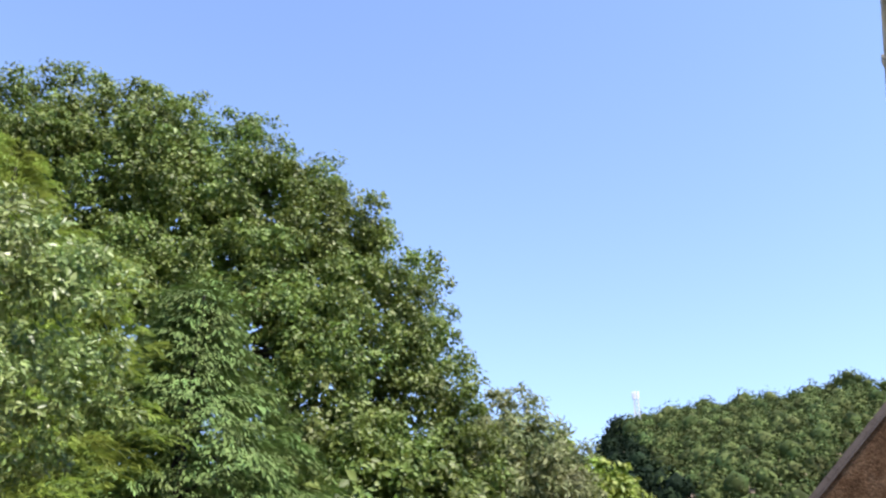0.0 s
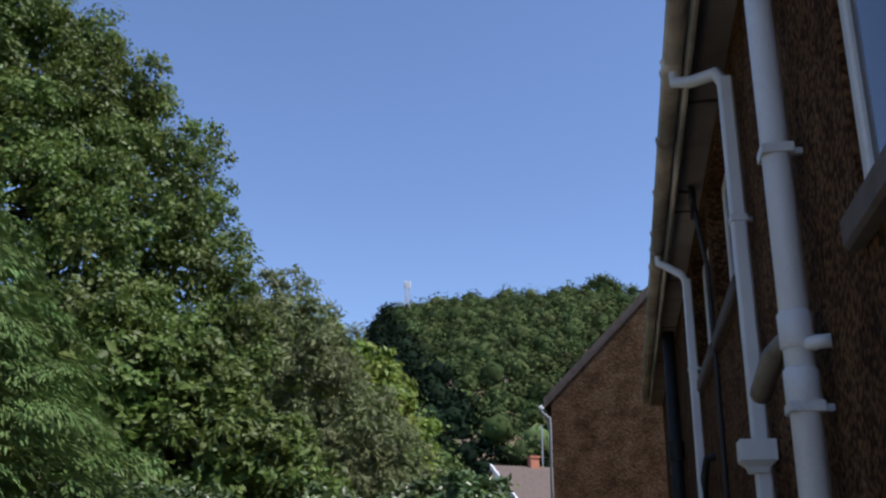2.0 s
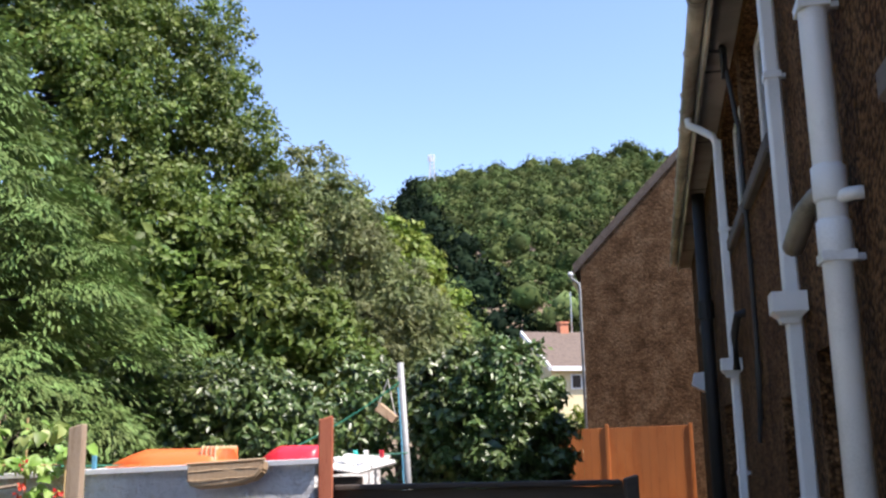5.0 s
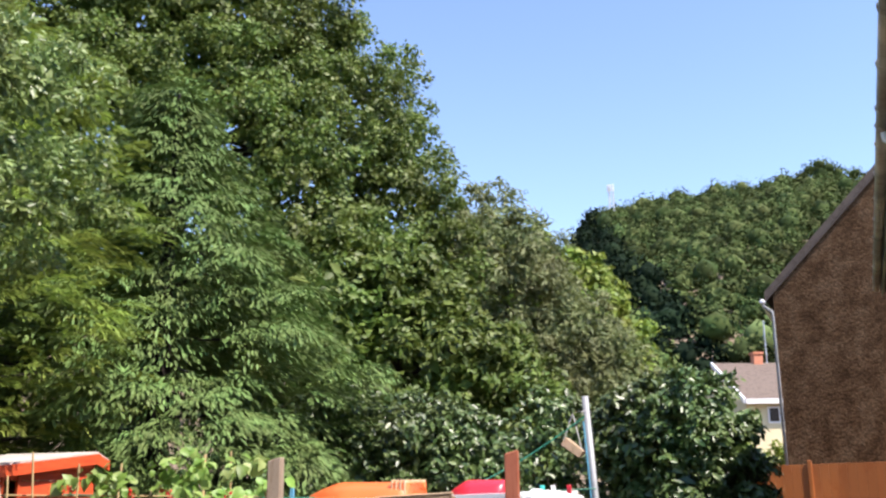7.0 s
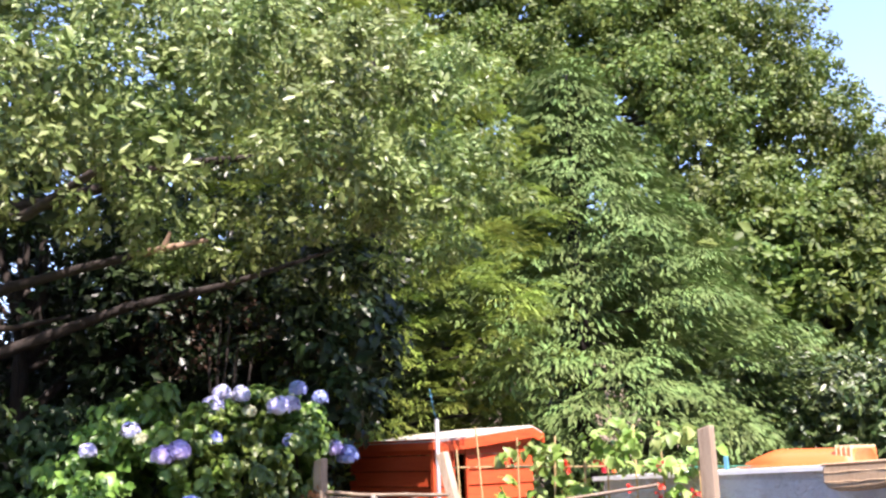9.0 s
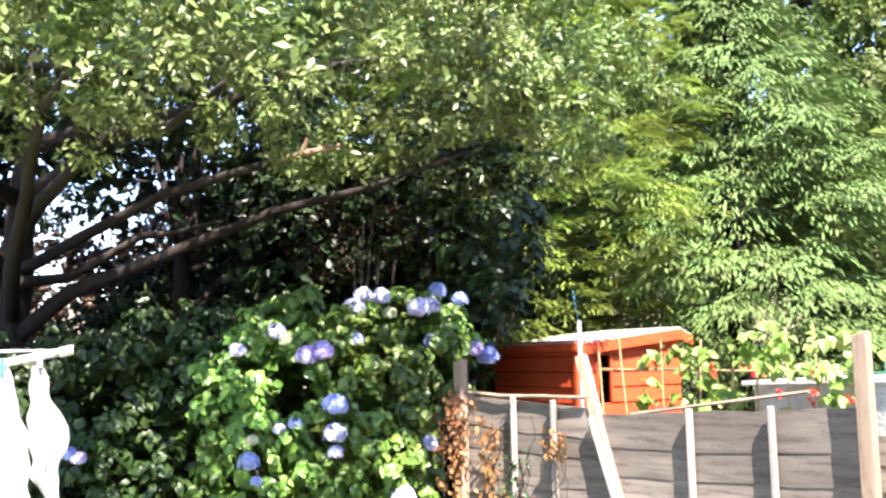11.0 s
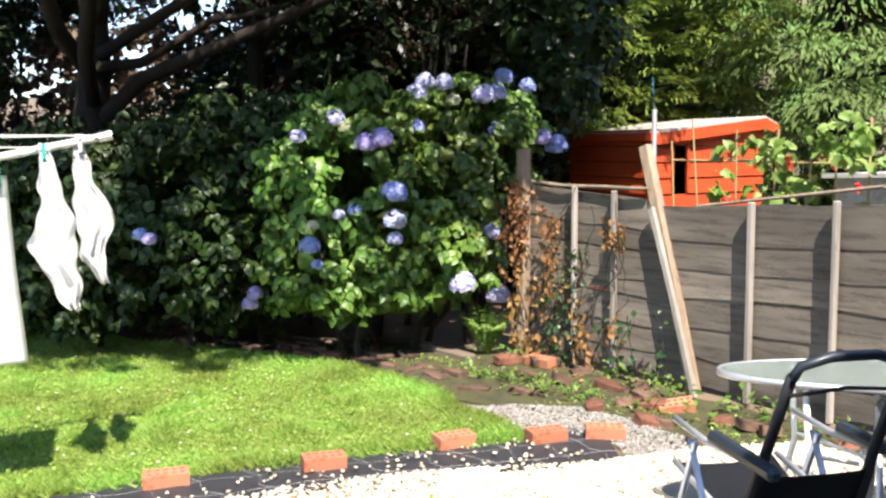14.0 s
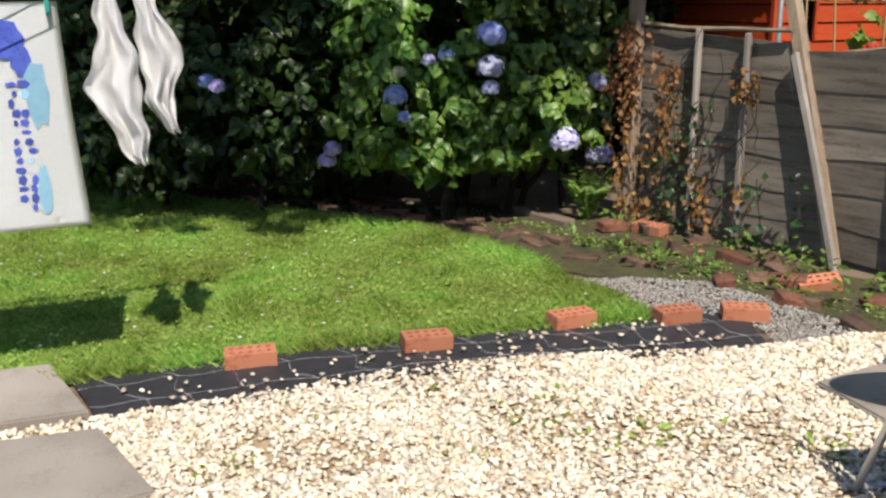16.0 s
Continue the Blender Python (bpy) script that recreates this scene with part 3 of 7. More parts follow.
def radio_mast():
    b = Vector((440 * math.sin(radians(-12.95)), 440 * math.cos(radians(-12.95)), 126.0))
    ob = thing("radio_mast", b, label="white lattice radio mast with aerials on the wooded hilltop", category="mast")
    for sx in (-1, 1):
        for sy in (-1, 1):
            part("leg", tube([(sx * 1.2, sy * 1.2, -2), (sx * 0.8, sy * 0.8, 10)], 0.2, 6), GREY_METAL, ob)
    for k in range(6):
        z, w = k * 1.8 - 0.5, 1.15 - k * 0.06
        part("brace", boxes((-w, w, -w - 0.06, -w + 0.06, z, z + 0.14), (-w, w, w - 0.06, w + 0.06, z, z + 0.14), (-w - 0.06, -w + 0.06, -w, w, z, z + 0.14), (w - 0.06, w + 0.06, -w, w, z, z + 0.14)), WHITE_PAINT, ob)
        part("brace", tube([(-w, -w, z), (w, -w, z + 1.8)], 0.07, 5), WHITE_PAINT, ob)
    for x, y in ((-1.2, -0.9), (0, -1.3), (1.2, -0.9)):
        part("aerial", boxes((x - 0.45, x + 0.45, y - 0.25, y, 7.6, 11.2), bevel=0.05), WHITE_PAINT, ob)


radio_mast()

# ---- the house beside the camera ----
WX, HY0, HY1, EAVE = 0.78, -4.0, 15.85, 4.5


def house_wall(openings):
    """The garden wall with its openings cut right through, as blocks round them."""
    ys = sorted({HY0, HY1, *(o[0] for o in openings), *(o[1] for o in openings)})
    zs = sorted({0.0, EAVE + 0.1, *(o[2] for o in openings), *(o[3] for o in openings)})
    rows = []
    for a, b in zip(ys, ys[1:]):
        run = None
        for c, d in zip(zs, zs[1:]):
            hole = any(o[0] <= a and b <= o[1] and o[2] <= c and d <= o[3] for o in openings)
            if not hole:
                run = (run[0], d) if run else (c, d)
            if run and (hole or d == zs[-1]):
                rows.append((WX, WX + 0.28, a, b, *run))
                run = None
    return rows


def window(parent, y0, y1, z0, z1, bars, label, kind_sill=True, inset=0.1):
    w = part("window", boxes((WX + inset, WX + inset + 0.05, y0, y0 + 0.06, z0, z1), (WX + inset, WX + inset + 0.05, y1 - 0.06, y1, z0, z1), (WX + inset, WX + inset + 0.05, y0 + 0.06, y1 - 0.06, z0, z0 + 0.06), (WX + inset, WX + inset + 0.05, y0 + 0.06, y1 - 0.06, z1 - 0.06, z1), bevel=0.008), WHITE_PVC, parent, label)
    for y in bars:
        part("mullion", boxes((WX + inset - 0.015, WX + inset + 0.045, y - 0.03, y + 0.03, z0 + 0.06, z1 - 0.06), bevel=0.006), WHITE_PVC, w)
    part("pane", boxes((WX + inset + 0.018, WX + inset + 0.026, y0 + 0.06, y1 - 0.06, z0 + 0.06, z1 - 0.06)), DARK_PANE, w)
    if kind_sill:
        part("sill", boxes((WX - 0.05, WX + inset, y0 - 0.06, y1 + 0.06, z0 - 0.1, z0 - 0.002), bevel=0.012), SILL_STONE, w)


def downpipe(parent, y, z1, r, square=False, clips=(3.3, 1.3), x=None):
    x = x or WX - 0.065
    if square:
        bm = boxes((x - r, x + r, y - r, y + r, 0, z1), bevel=r * 0.3)
    else:
        bm = tube([(x, y, 0), (x, y, z1)], r, 16)
    p = part("downpipe", bm, WHITE_PVC, parent, smooth=not square)
    for z in clips:
        part("clip", boxes((x - r - 0.006, x + r + 0.006, y - r - 0.006, y + r + 0.006, z - 0.018, z + 0.018), (x + r * 0.2, WX, y - 0.012, y + 0.012, z - 0.012, z + 0.012), bevel=0.003), WHITE_PVC, p)
    return p


def hopper(parent, y, z, s):
    x = WX - 0.01 - s / 2
    bm = bmesh.new()
    lo, hi = [(0.5, -s * 0.5), (0.62, -s * 0.34)], [(1.0, -s * 0.16), (1.0, s * 0.42)]
    rings = []
    for k, h in lo + hi:
        w = s / 2 * k
        rings.append([bm.verts.new((x + a * w, y + b * w, z + h)) for a, b in ((-1, -1), (1, -1), (1, 1), (-1, 1))])
    w = s / 2 * 0.88
    rings.append([bm.verts.new((x + a * w, y + b * w, z + s * 0.42)) for a, b in ((-1, -1), (1, -1), (1, 1), (-1, 1))])
    rings.append([bm.verts.new((x + a * w, y + b * w, z + s * 0.15)) for a, b in ((-1, -1), (1, -1), (1, 1), (-1, 1))])
    for a, b in zip(rings, rings[1:]):
        for k in range(4):
            bm.faces.new((a[k], a[(k + 1) % 4], b[(k + 1) % 4], b[k]))
    bm.faces.new(rings[0][::-1])
    bm.faces.new(rings[-1])
    bmesh.ops.recalc_face_normals(bm, faces=bm.faces)
    part("hopper", bm, WHITE_PVC, parent, "white plastic rainwater hopper")


def house():
    ob = thing("house", label="two-storey house with brown pebbledash walls and white downpipes", category="house")
    holes = [(0.9, 2.46, 2.6, 3.95), (5.0, 6.3, 3.2, 4.25), (6.55, 8.2, 3.2, 4.25), (12.3, 13.5, 3.1, 4.15), (4.75, 5.6, 0.85, 1.8), (3.5, 4.25, 0.0, 1.95), (9.2, 10.4, 0.9, 1.9)]
    for row in house_wall(holes):
        part("wall", boxes(row), PEBBLE, ob)
    part("end_wall", prism([(WX + 0.28, 0), (8.4, 0), (8.4, EAVE), (4.6, EAVE + 3.1), (WX + 0.28, EAVE + 0.1)], HY1 - 0.28, HY1 - 0.003), PEBBLE, ob)
    part("end_wall", prism([(WX + 0.28, 0), (8.4, 0), (8.4, EAVE), (4.6, EAVE + 3.1), (WX + 0.28, EAVE + 0.1)], HY0 + 0.003, HY0 + 0.28), PEBBLE, ob)
    part("front_wall", boxes((8.41, 8.7, HY0, HY1, 0, EAVE)), PEBBLE, ob)
    part("upper_floor", boxes((WX + 0.29, 8.4, HY0 + 0.3, HY1 - 0.3, 2.45, 2.6)), DARK_WOOD, ob)
    part("inner_wall", boxes((3.2, 3.3, HY0 + 0.3, HY1 - 0.3, 0, EAVE)), CREAM_WALL, ob)
    window(ob, 0.9, 2.46, 2.6, 3.95, (1.75,), "white framed upstairs window", True, 0.015)
    window(ob, 5.0, 6.3, 3.2, 4.25, (5.6,), "white framed upstairs window over a concrete sill")
    window(ob, 6.55, 8.2, 3.2, 4.25, (7.3,), "white framed upstairs window over a concrete sill")
    window(ob, 12.3, 13.5, 3.1, 4.15, (12.9,), "far upstairs window")
    window(ob, 4.75, 5.6, 0.85, 1.8, (5.2,), "ground floor window")
    window(ob, 9.2, 10.4, 0.9, 1.9, (9.8,), "ground floor window")
    part("back_door", boxes((WX + 0.1, WX + 0.15, 3.51, 4.24, 0.01, 1.94), bevel=0.01), DARK_WOOD, ob, "dark back door")
    # roof, boxed eaves, fascia and gutter
    e = 0.218
    part("roof", prism([(WX - e, EAVE + 0.03), (4.6, EAVE + 3.35), (9.2, EAVE - 0.05), (9.2, EAVE - 0.17), (4.6, EAVE + 3.2), (WX - e, EAVE - 0.09)], HY0 - 0.2, HY1 + 0.12), TILE, ob)
    part("soffit", boxes((WX - e + 0.03, WX - 0.002, HY0 - 0.15, HY1 + 0.1, EAVE - 0.14, EAVE - 0.122)), SOFFIT, ob)
    y = HY0
    while y < HY1 - 0.5:
        part("soffit_joint", boxes((WX - e + 0.03, WX - 0.004, y, y + 0.03, EAVE - 0.146, EAVE - 0.141)), DARK_RUBBER, ob)
        y += 1.83
    part("fascia", boxes((WX - e, WX - e + 0.025, HY0 - 0.15, HY1 + 0.1, EAVE - 0.2, EAVE - 0.02), bevel=0.004), CREAM_PVC, ob)
    gut = [(math.cos(a) * 0.058, -math.sin(a) * 0.058) for a in np.linspace(0.1, math.pi - 0.1, 9)] + [(math.cos(a) * 0.05, -math.sin(a) * 0.05) for a in np.linspace(math.pi - 0.1, 0.1, 9)]
    g = part("gutter", prism([(WX - e - 0.066 + x, EAVE - 0.06 + z) for x, z in gut], HY0 - 0.15, HY1 + 0.1), CREAM_PVC, ob, "weathered cream half-round gutter", smooth=False)
    y = -3.4
    while y < HY1:
        ring = [(math.cos(a) * 0.068, -math.sin(a) * 0.068) for a in np.linspace(0, math.pi, 9)] + [(math.cos(a) * 0.0585, -math.sin(a) * 0.0585) for a in np.linspace(math.pi, 0, 9)]
        part("gutter_bracket", prism([(WX - e - 0.066 + x, EAVE - 0.055 + z) for x, z in ring], y, y + 0.07), CREAM_PVC, g)
        y += 0.92
    # rainwater pipes with their swan necks
    for py, r, run in ((4.38, 0.036, 0.42), (7.9, 0.036, 0.2)):
        p = downpipe(ob, py, EAVE - 0.42, r, True)
        n = tube([(WX - e - 0.066, py + run, EAVE - 0.09), (WX - e - 0.06, py + run, EAVE - 0.2), (WX - e + 0.02, py + run * 0.75, EAVE - 0.26), (WX - 0.1, py + run * 0.1, EAVE - 0.37), (WX - 0.066, py, EAVE - 0.46)], 0.034, 12)
        part("swan_neck", n, WHITE_PVC, p, smooth=True)
        part("outlet", tube([(WX - e - 0.066, py + run, EAVE - 0.06), (WX - e - 0.066, py + run, EAVE - 0.14)], [0.072, 0.046], 12), CREAM_PVC, p, smooth=True)
    hopper(ob, 4.36, 2.17, 0.155)
    hopper(ob, 7.85, 2.14, 0.165)
    # soil pipe with collars and a branch
    sp = downpipe(ob, 3.1, 6.0, 0.05, False, (3.07, 2.17), WX - 0.09)
    for z in (2.43, 2.24):
        part("collar", tube([(WX - 0.09, 3.1, z - 0.07), (WX - 0.09, 3.1, z - 0.06), (WX - 0.09, 3.1, z + 0.05), (WX - 0.09, 3.1, z + 0.06)], [0.05, 0.058, 0.058, 0.05], 16), WHITE_PVC, sp, smooth=True)
    part("branch", tube([(WX - 0.09, 3.12, 2.42), (WX - 0.115, 3.25, 2.415), (WX - 0.135, 3.35, 2.39), (WX - 0.15, 3.62, 2.31)], [0.034, 0.035, 0.041, 0.041], 14), CREAM_PVC, sp, "cream branch pipe", smooth=True)
    part("inlet", tube([(WX - 0.09, 3.1, 2.37), (WX - 0.04, 3.03, 2.37), (WX, 3.02, 2.37)], 0.024, 10), WHITE_PVC, sp, smooth=True)
    bp = part("iron_pipe", tube([(WX - 0.09, 10.9, 0), (WX - 0.09, 10.9, EAVE - 0.14)], 0.07, 12), BLACK_IRON, ob, "black cast iron pipe", smooth=True)
    part("collar", tube([(WX - 0.09, 10.9, 2.9), (WX - 0.09, 10.9, 3.1)], 0.09, 12), BLACK_IRON, bp)
    # black service cables clipped to the wall
    coil = [(WX - 0.09 - 0.012 * math.sin(a * 0.5), 6.5 + math.cos(a) * (0.1 + 0.012 * math.sin(a * 1.7)), EAVE - 0.27 + math.sin(a) * 0.11) for a in np.linspace(1.2, 1.2 + 6.28 * 3.2, 60)]
    part("cable_coil", tube([(WX - 0.17, 6.56, EAVE - 0.15)] + coil, 0.012, 6), DARK_RUBBER, ob, "black cable coiled under the eaves")
    part("cable", tube([(WX - 0.1, 6.45, EAVE - 0.16), (WX - 0.025, 6.44, 3.7), (WX - 0.022, 6.45, 2.9), (WX - 0.022, 6.47, 2.0), (WX - 0.05, 6.5, 1.55), (WX - 0.02, 6.62, 1.7), (WX - 0.02, 6.6, 2.1)], 0.017, 7), DARK_RUBBER, ob)
    part("waste_pipe", tube([(WX + 0.02, 7.3, 2.52), (WX - 0.06, 7.3, 2.5), (WX - 0.07, 7.6, 2.38), (WX - 0.07, 7.62, 2.1)], 0.03, 8), BLACK_IRON, ob, smooth=True)
    part("floodlight", prism([(WX - 0.2, 2.3), (WX - 0.02, 2.2), (WX - 0.02, 2.48), (WX - 0.16, 2.46)], 13.6, 13.9), WHITE_PVC, ob, "white wall floodlight")


house()


def neighbour_house():
    ob = thing("neighbour_house", label="brown pebbledash house end with a steep tiled roof", category="house")
    x0, x1, y0, y1, ev = -1.34, 6.9, 20.0, 28.0, 5.28
    xm, top = (x0 + x1) / 2, 5.28 + (6.9 + 1.34) / 2 * 1.03
    part("gable_wall", prism([(x0, 0), (x1, 0), (x1, ev), (xm, top), (x0, ev)], y0, y0 + 0.3), ROUGHCAST, ob)
    part("wall", boxes((x0, x0 + 0.3, y0 + 0.3, y1, 0, ev), (x1 - 0.3, x1, y0 + 0.3, y1, 0, ev), (x0 + 0.3, x1 - 0.3, y1 - 0.3, y1, 0, ev)), ROUGHCAST, ob)
    for s in (-1, 1):
        xe = xm + s * ((x1 - x0) / 2 + 0.16)
        ze = ev - 0.165
        part("roof", prism([(xe, ze), (xm, top + 0.02), (xm, top + 0.16), (xe, ze + 0.14)], y0 - 0.06, y1 + 0.06), TILE, ob)
        part("verge", prism([(xe, ze - 0.08), (xm, top - 0.06), (xm, top + 0.015), (xe, ze - 0.004)], y0 - 0.055, y0 - 0.02), TILE, ob)
    part("plinth_band", boxes((x0 - 0.012, x1, y0 - 0.012, y0 - 0.001, 0, 2.42)), ROUGHCAST, ob)
    part("gutter", boxes((x0 - 0.27, x0 - 0.16, y0 - 0.1, y1, ev - 0.28, ev - 0.18), bevel=0.03), WHITE_PVC, ob)
    part("downpipe", tube([(x0 - 0.21, y0 - 0.05, ev - 0.24), (x0 - 0.2, y0 - 0.04, ev - 0.32), (x0 - 0.04, y0 - 0.035, ev - 0.45), (x0 - 0.035, y0 - 0.035, ev - 0.6), (x0 - 0.035, y0 - 0.035, 0)], 0.03, 8), DULL_STEEL, ob, smooth=True)


neighbour_house()


def cream_house():
    """Built with its near eave corner at the origin and turned a little."""
    ob = thing("cream_house", (-4.69, 45.0, 0), 25, "cream rendered house with a low brown tiled roof", "house")
    part("wall", boxes((0.15, 9.0, 0.4, 0.7, 0, 5.0), (0.15, 0.45, 0.7, 8.4, 0, 5.0), (8.7, 9.0, 0.7, 8.4, 0, 5.0)), CREAM_WALL, ob)
    part("gable_wall", prism([(0.4, 5.0), (8.4, 5.0), (4.4, 6.95)], 0.16, 0.44, "x"), CREAM_WALL, ob)
    part("roof", prism([(0, 4.98), (4.4, 7.12), (8.8, 4.98), (8.8, 4.84), (4.4, 6.98), (0, 4.84)], 0.0, 9.4, "x"), TILE, ob)
    part("barge_board", prism([(0, 4.76), (4.4, 6.9), (4.4, 7.16), (0, 5.02)], -0.1, -0.004, "x"), WHITE_PAINT, ob)
    part("fascia", boxes((0, 9.4, -0.06, -0.004, 4.76, 4.98)), WHITE_PAINT, ob)
    ch = part("chimney", boxes((2.05, 2.5, 4.2, 4.7, 6.4, 7.55), (2.0, 2.55, 4.15, 4.75, 7.55, 7.65)), BRICK, ob, "red brick chimney stack")
    part("aerial_pole", tube([(2.8, 4.5, 6.8), (2.8, 4.5, 9.3)], 0.035, 6), GREY_METAL, ch)
    for x in (1.1, 4.5):
        w = part("window", boxes((x, x + 1.1, 0.36, 0.39, 3.9, 4.65)), WHITE_PAINT, ob)
        for k in range(2):
            part("pane", boxes((x + 0.08 + k * 0.5, x + 0.5 + k * 0.5, 0.34, 0.355, 3.98, 4.57)), DARK_PANE, w)


cream_house()


# ---- garden floor ----
def patch(name, outline, z, thick, material, label, category, wob=0.0, seed=3):
    """A flat piece of ground with an uneven outline."""
    rng = np.random.default_rng(seed)
    pts = []
    for (ax, ay), (bx, by) in zip(outline, outline[1:] + outline[:1]):
        k = max(int(math.hypot(bx - ax, by - ay) / 0.12), 1)
        for i in range(k):
            t = i / k
            pts.append((ax + (bx - ax) * t + rng.normal(0, wob), ay + (by - ay) * t + rng.normal(0, wob)))
    ob = part(name, prism(pts, z - thick, z, "z"), material)
    return tagged(ob, label, category, kind="structure")


def inside(p, outline):
    x, y = p[:, 0], p[:, 1]
    hit = np.zeros(len(p), bool)
    for (ax, ay), (bx, by) in zip(outline, outline[1:] + outline[:1]):
        cross = (ay > y) != (by > y)
        hit ^= cross & (x < (bx - ax) * (y - ay) / (by - ay + 1e-12) + ax)
    return hit


LAWN_OUT = [(-4.66, 0.34), (-4.64, 0.96), (-4.56, 1.77), (-4.47, 2.5), (-4.36, 2.94), (-4.7, 2.98), (-5.1, 2.88), (-5.45, 2.94), (-6.0, 2.84), (-6.6, 2.6), (-7.2, 2.08), (-7.95, 1.55), (-8.6, 1.25), (-9.3, 0.6), (-9.6, -3.5), (-4.9, -3.5), (-4.86, 0.0)]
GRAVEL_OUT = [(-4.2, 0.46), (-4.18, 1.16), (-4.2, 1.64), (-4.12, 2.28), (-3.92, 2.85), (-3.82, 3.25), (-3.78, 3.7), (-3.6, 4.3), (-1.7, 4.9), (-0.3, 5.2), (0.4, 5.0), (0.4, -3.4), (-3.9, -3.4), (-4.2, -1.0)]
patch("lawn", LAWN_OUT, 0.012, 0.03, TURF, "green lawn with clover and daisies", "lawn", 0.015)
patch("gravel_bed", GRAVEL_OUT, 0.006, 0.02, SAND, "sandy earth under pale gravel", "gravel", 0.02)
patch("mossy_border", [(-8.3, 1.72), (-7.6, 2.9), (-7.0, 3.5), (-6.3, 3.95), (-4.8, 4.4), (-3.4, 4.75), (-2.6, 4.9), (-3.7, 4.3), (-3.85, 3.72), (-4.35, 3.6), (-4.95, 3.34), (-5.35, 2.95), (-6.0, 2.86), (-6.6, 2.62), (-7.2, 2.1)], 0.004, 0.02, MOSS, "mossy earth with broken bricks along the fence", "border", 0.02)


def weed_fabric():
    ob = thing("weed_fabric", label="black weed-control fabric strip with white threads", category="fabric", kind="structure")
    edge = [((-4.70, 0.36), (-4.16, 0.46)), ((-4.68, 0.96), (-4.14, 0.9)), ((-4.62, 1.6), (-4.1, 1.55)), ((-4.52, 2.3), (-4.02, 2.3)), ((-4.42, 2.9), (-3.86, 2.85)), ((-4.36, 3.5), (-3.78, 3.25))]
    rng = np.random.default_rng(5)
    bm = bmesh.new()
    rows = []
    for i in range(51):
        t = i / 50 * (len(edge) - 1)
        k = min(int(t), len(edge) - 2)
        a = Vector(edge[k][0]).lerp(Vector(edge[k + 1][0]), t - k)
        b = Vector(edge[k][1]).lerp(Vector(edge[k + 1][1]), t - k)
        row = []
        for j in range(9):
            p = a.lerp(b, j / 8)
            row.append(bm.verts.new((p.x, p.y, 0.018 + 0.012 * noise.noise((p.x * 5, p.y * 5, 1)) + rng.normal(0, 0.0015))))
        rows.append(row)
    for a, b in zip(rows, rows[1:]):
        for k in range(8):
            bm.faces.new((a[k], b[k], b[k + 1], a[k + 1]))
    at = [[v.co.copy() for v in r] for r in rows]
    part("sheet", bm, FABRIC, ob, smooth=True)
    for i in range(2, 49, 4):
        q = [at[min(i + j // 3, 50)][j] + Vector((0, 0.02 * math.sin(j * 0.9 + i), 0.004)) for j in range(9)]
        part("thread", tube(q, 0.0009, 3), THREAD, ob)
    for j in (3, 6):
        q = [r[j] + Vector((0.008 * math.sin(i * 1.3 + j), 0, 0.004)) for i, r in enumerate(at)]
        part("thread", tube(q, 0.0007, 3), THREAD, ob)


weed_fabric()


def pebbles(name, outline, per, low, high, material, label, seed, dense=None, z=0.008, thin=1.0):
    """Loose stones on the ground: squashed, uneven lumps."""
    rng = np.random.default_rng(seed)
    xy = np.asarray(outline)
    lo, hi = xy.min(0), xy.max(0)
    k = int(per * np.prod(hi - lo))
    p = rng.uniform(lo, hi, (k, 2))
    p = p[inside(p, outline)]
    if dense is not None:
        p = p[rng.uniform(size=len(p)) < dense(p)]
    k = len(p)
    base = np.array([[1, 0, 0], [0.2, 1, 0], [-1, 0.15, 0], [-0.1, -1, 0], [0.35, 0.3, 0.8], [-0.4, -0.25, 0.75], [0, 0, -0.7]])
    tri = np.array([[0, 1, 4], [1, 2, 5], [1, 5, 4], [2, 3, 5], [3, 0, 4], [3, 4, 5], [1, 0, 6], [2, 1, 6], [3, 2, 6], [0, 3, 6]])
    s = rng.uniform(low, high, (k, 1, 1)) * np.stack([rng.uniform(0.75, 1.3, k), rng.uniform(0.7, 1.1, k), rng.uniform(0.5, 0.9, k) * thin], -1)[:, None]
    v = base * (1 + rng.normal(0, 0.14, (k, 7, 3))) * s
    a, b = rng.uniform(0, 6.28, k), rng.normal(0, 0.35, k)
    v = np.stack([v[..., 0], v[..., 1] * np.cos(b)[:, None] - v[..., 2] * np.sin(b)[:, None], v[..., 1] * np.sin(b)[:, None] + v[..., 2] * np.cos(b)[:, None]], -1)
    v = np.stack([v[..., 0] * np.cos(a)[:, None] - v[..., 1] * np.sin(a)[:, None], v[..., 0] * np.sin(a)[:, None] + v[..., 1] * np.cos(a)[:, None], v[..., 2]], -1)
    v = v + np.concatenate([p, z + rng.uniform(0.0, 0.014, (k, 1))], 1)[:, None]
    f = tri[None] + np.arange(k)[:, None, None] * 7
    return tagged(mesh_np(name, v.reshape(-1, 3), f.reshape(-1, 3), material), label, "gravel", kind="stuff")


def bare(p):
    """Fewer stones in a few bald spots."""
    d = np.ones(len(p))
    for x, y, r in ((-3.6, 2.0, 0.22), (-3.55, 1.2, 0.2), (-3.75, 0.95, 0.12), (-3.3, 2.25, 0.2), (-3.95, 1.7, 0.12), (-2.95, 2.7, 0.35)):
        d *= 1 - 0.6 * np.exp(-((p[:, 0] - x) ** 2 + (p[:, 1] - y) ** 2) / r**2)
    d *= np.clip([0.75 + 1.3 * noise.noise((x * 2.3, y * 2.3, 4)) + 0.5 * noise.noise((x * 7, y * 7, 9)) for x, y in p], 0.62, 1)
    return d * np.where((p[:, 0] > -1.6) | (p[:, 1] < -0.5), 0.04, np.where(p[:, 0] > -2.2, 0.25, 1))


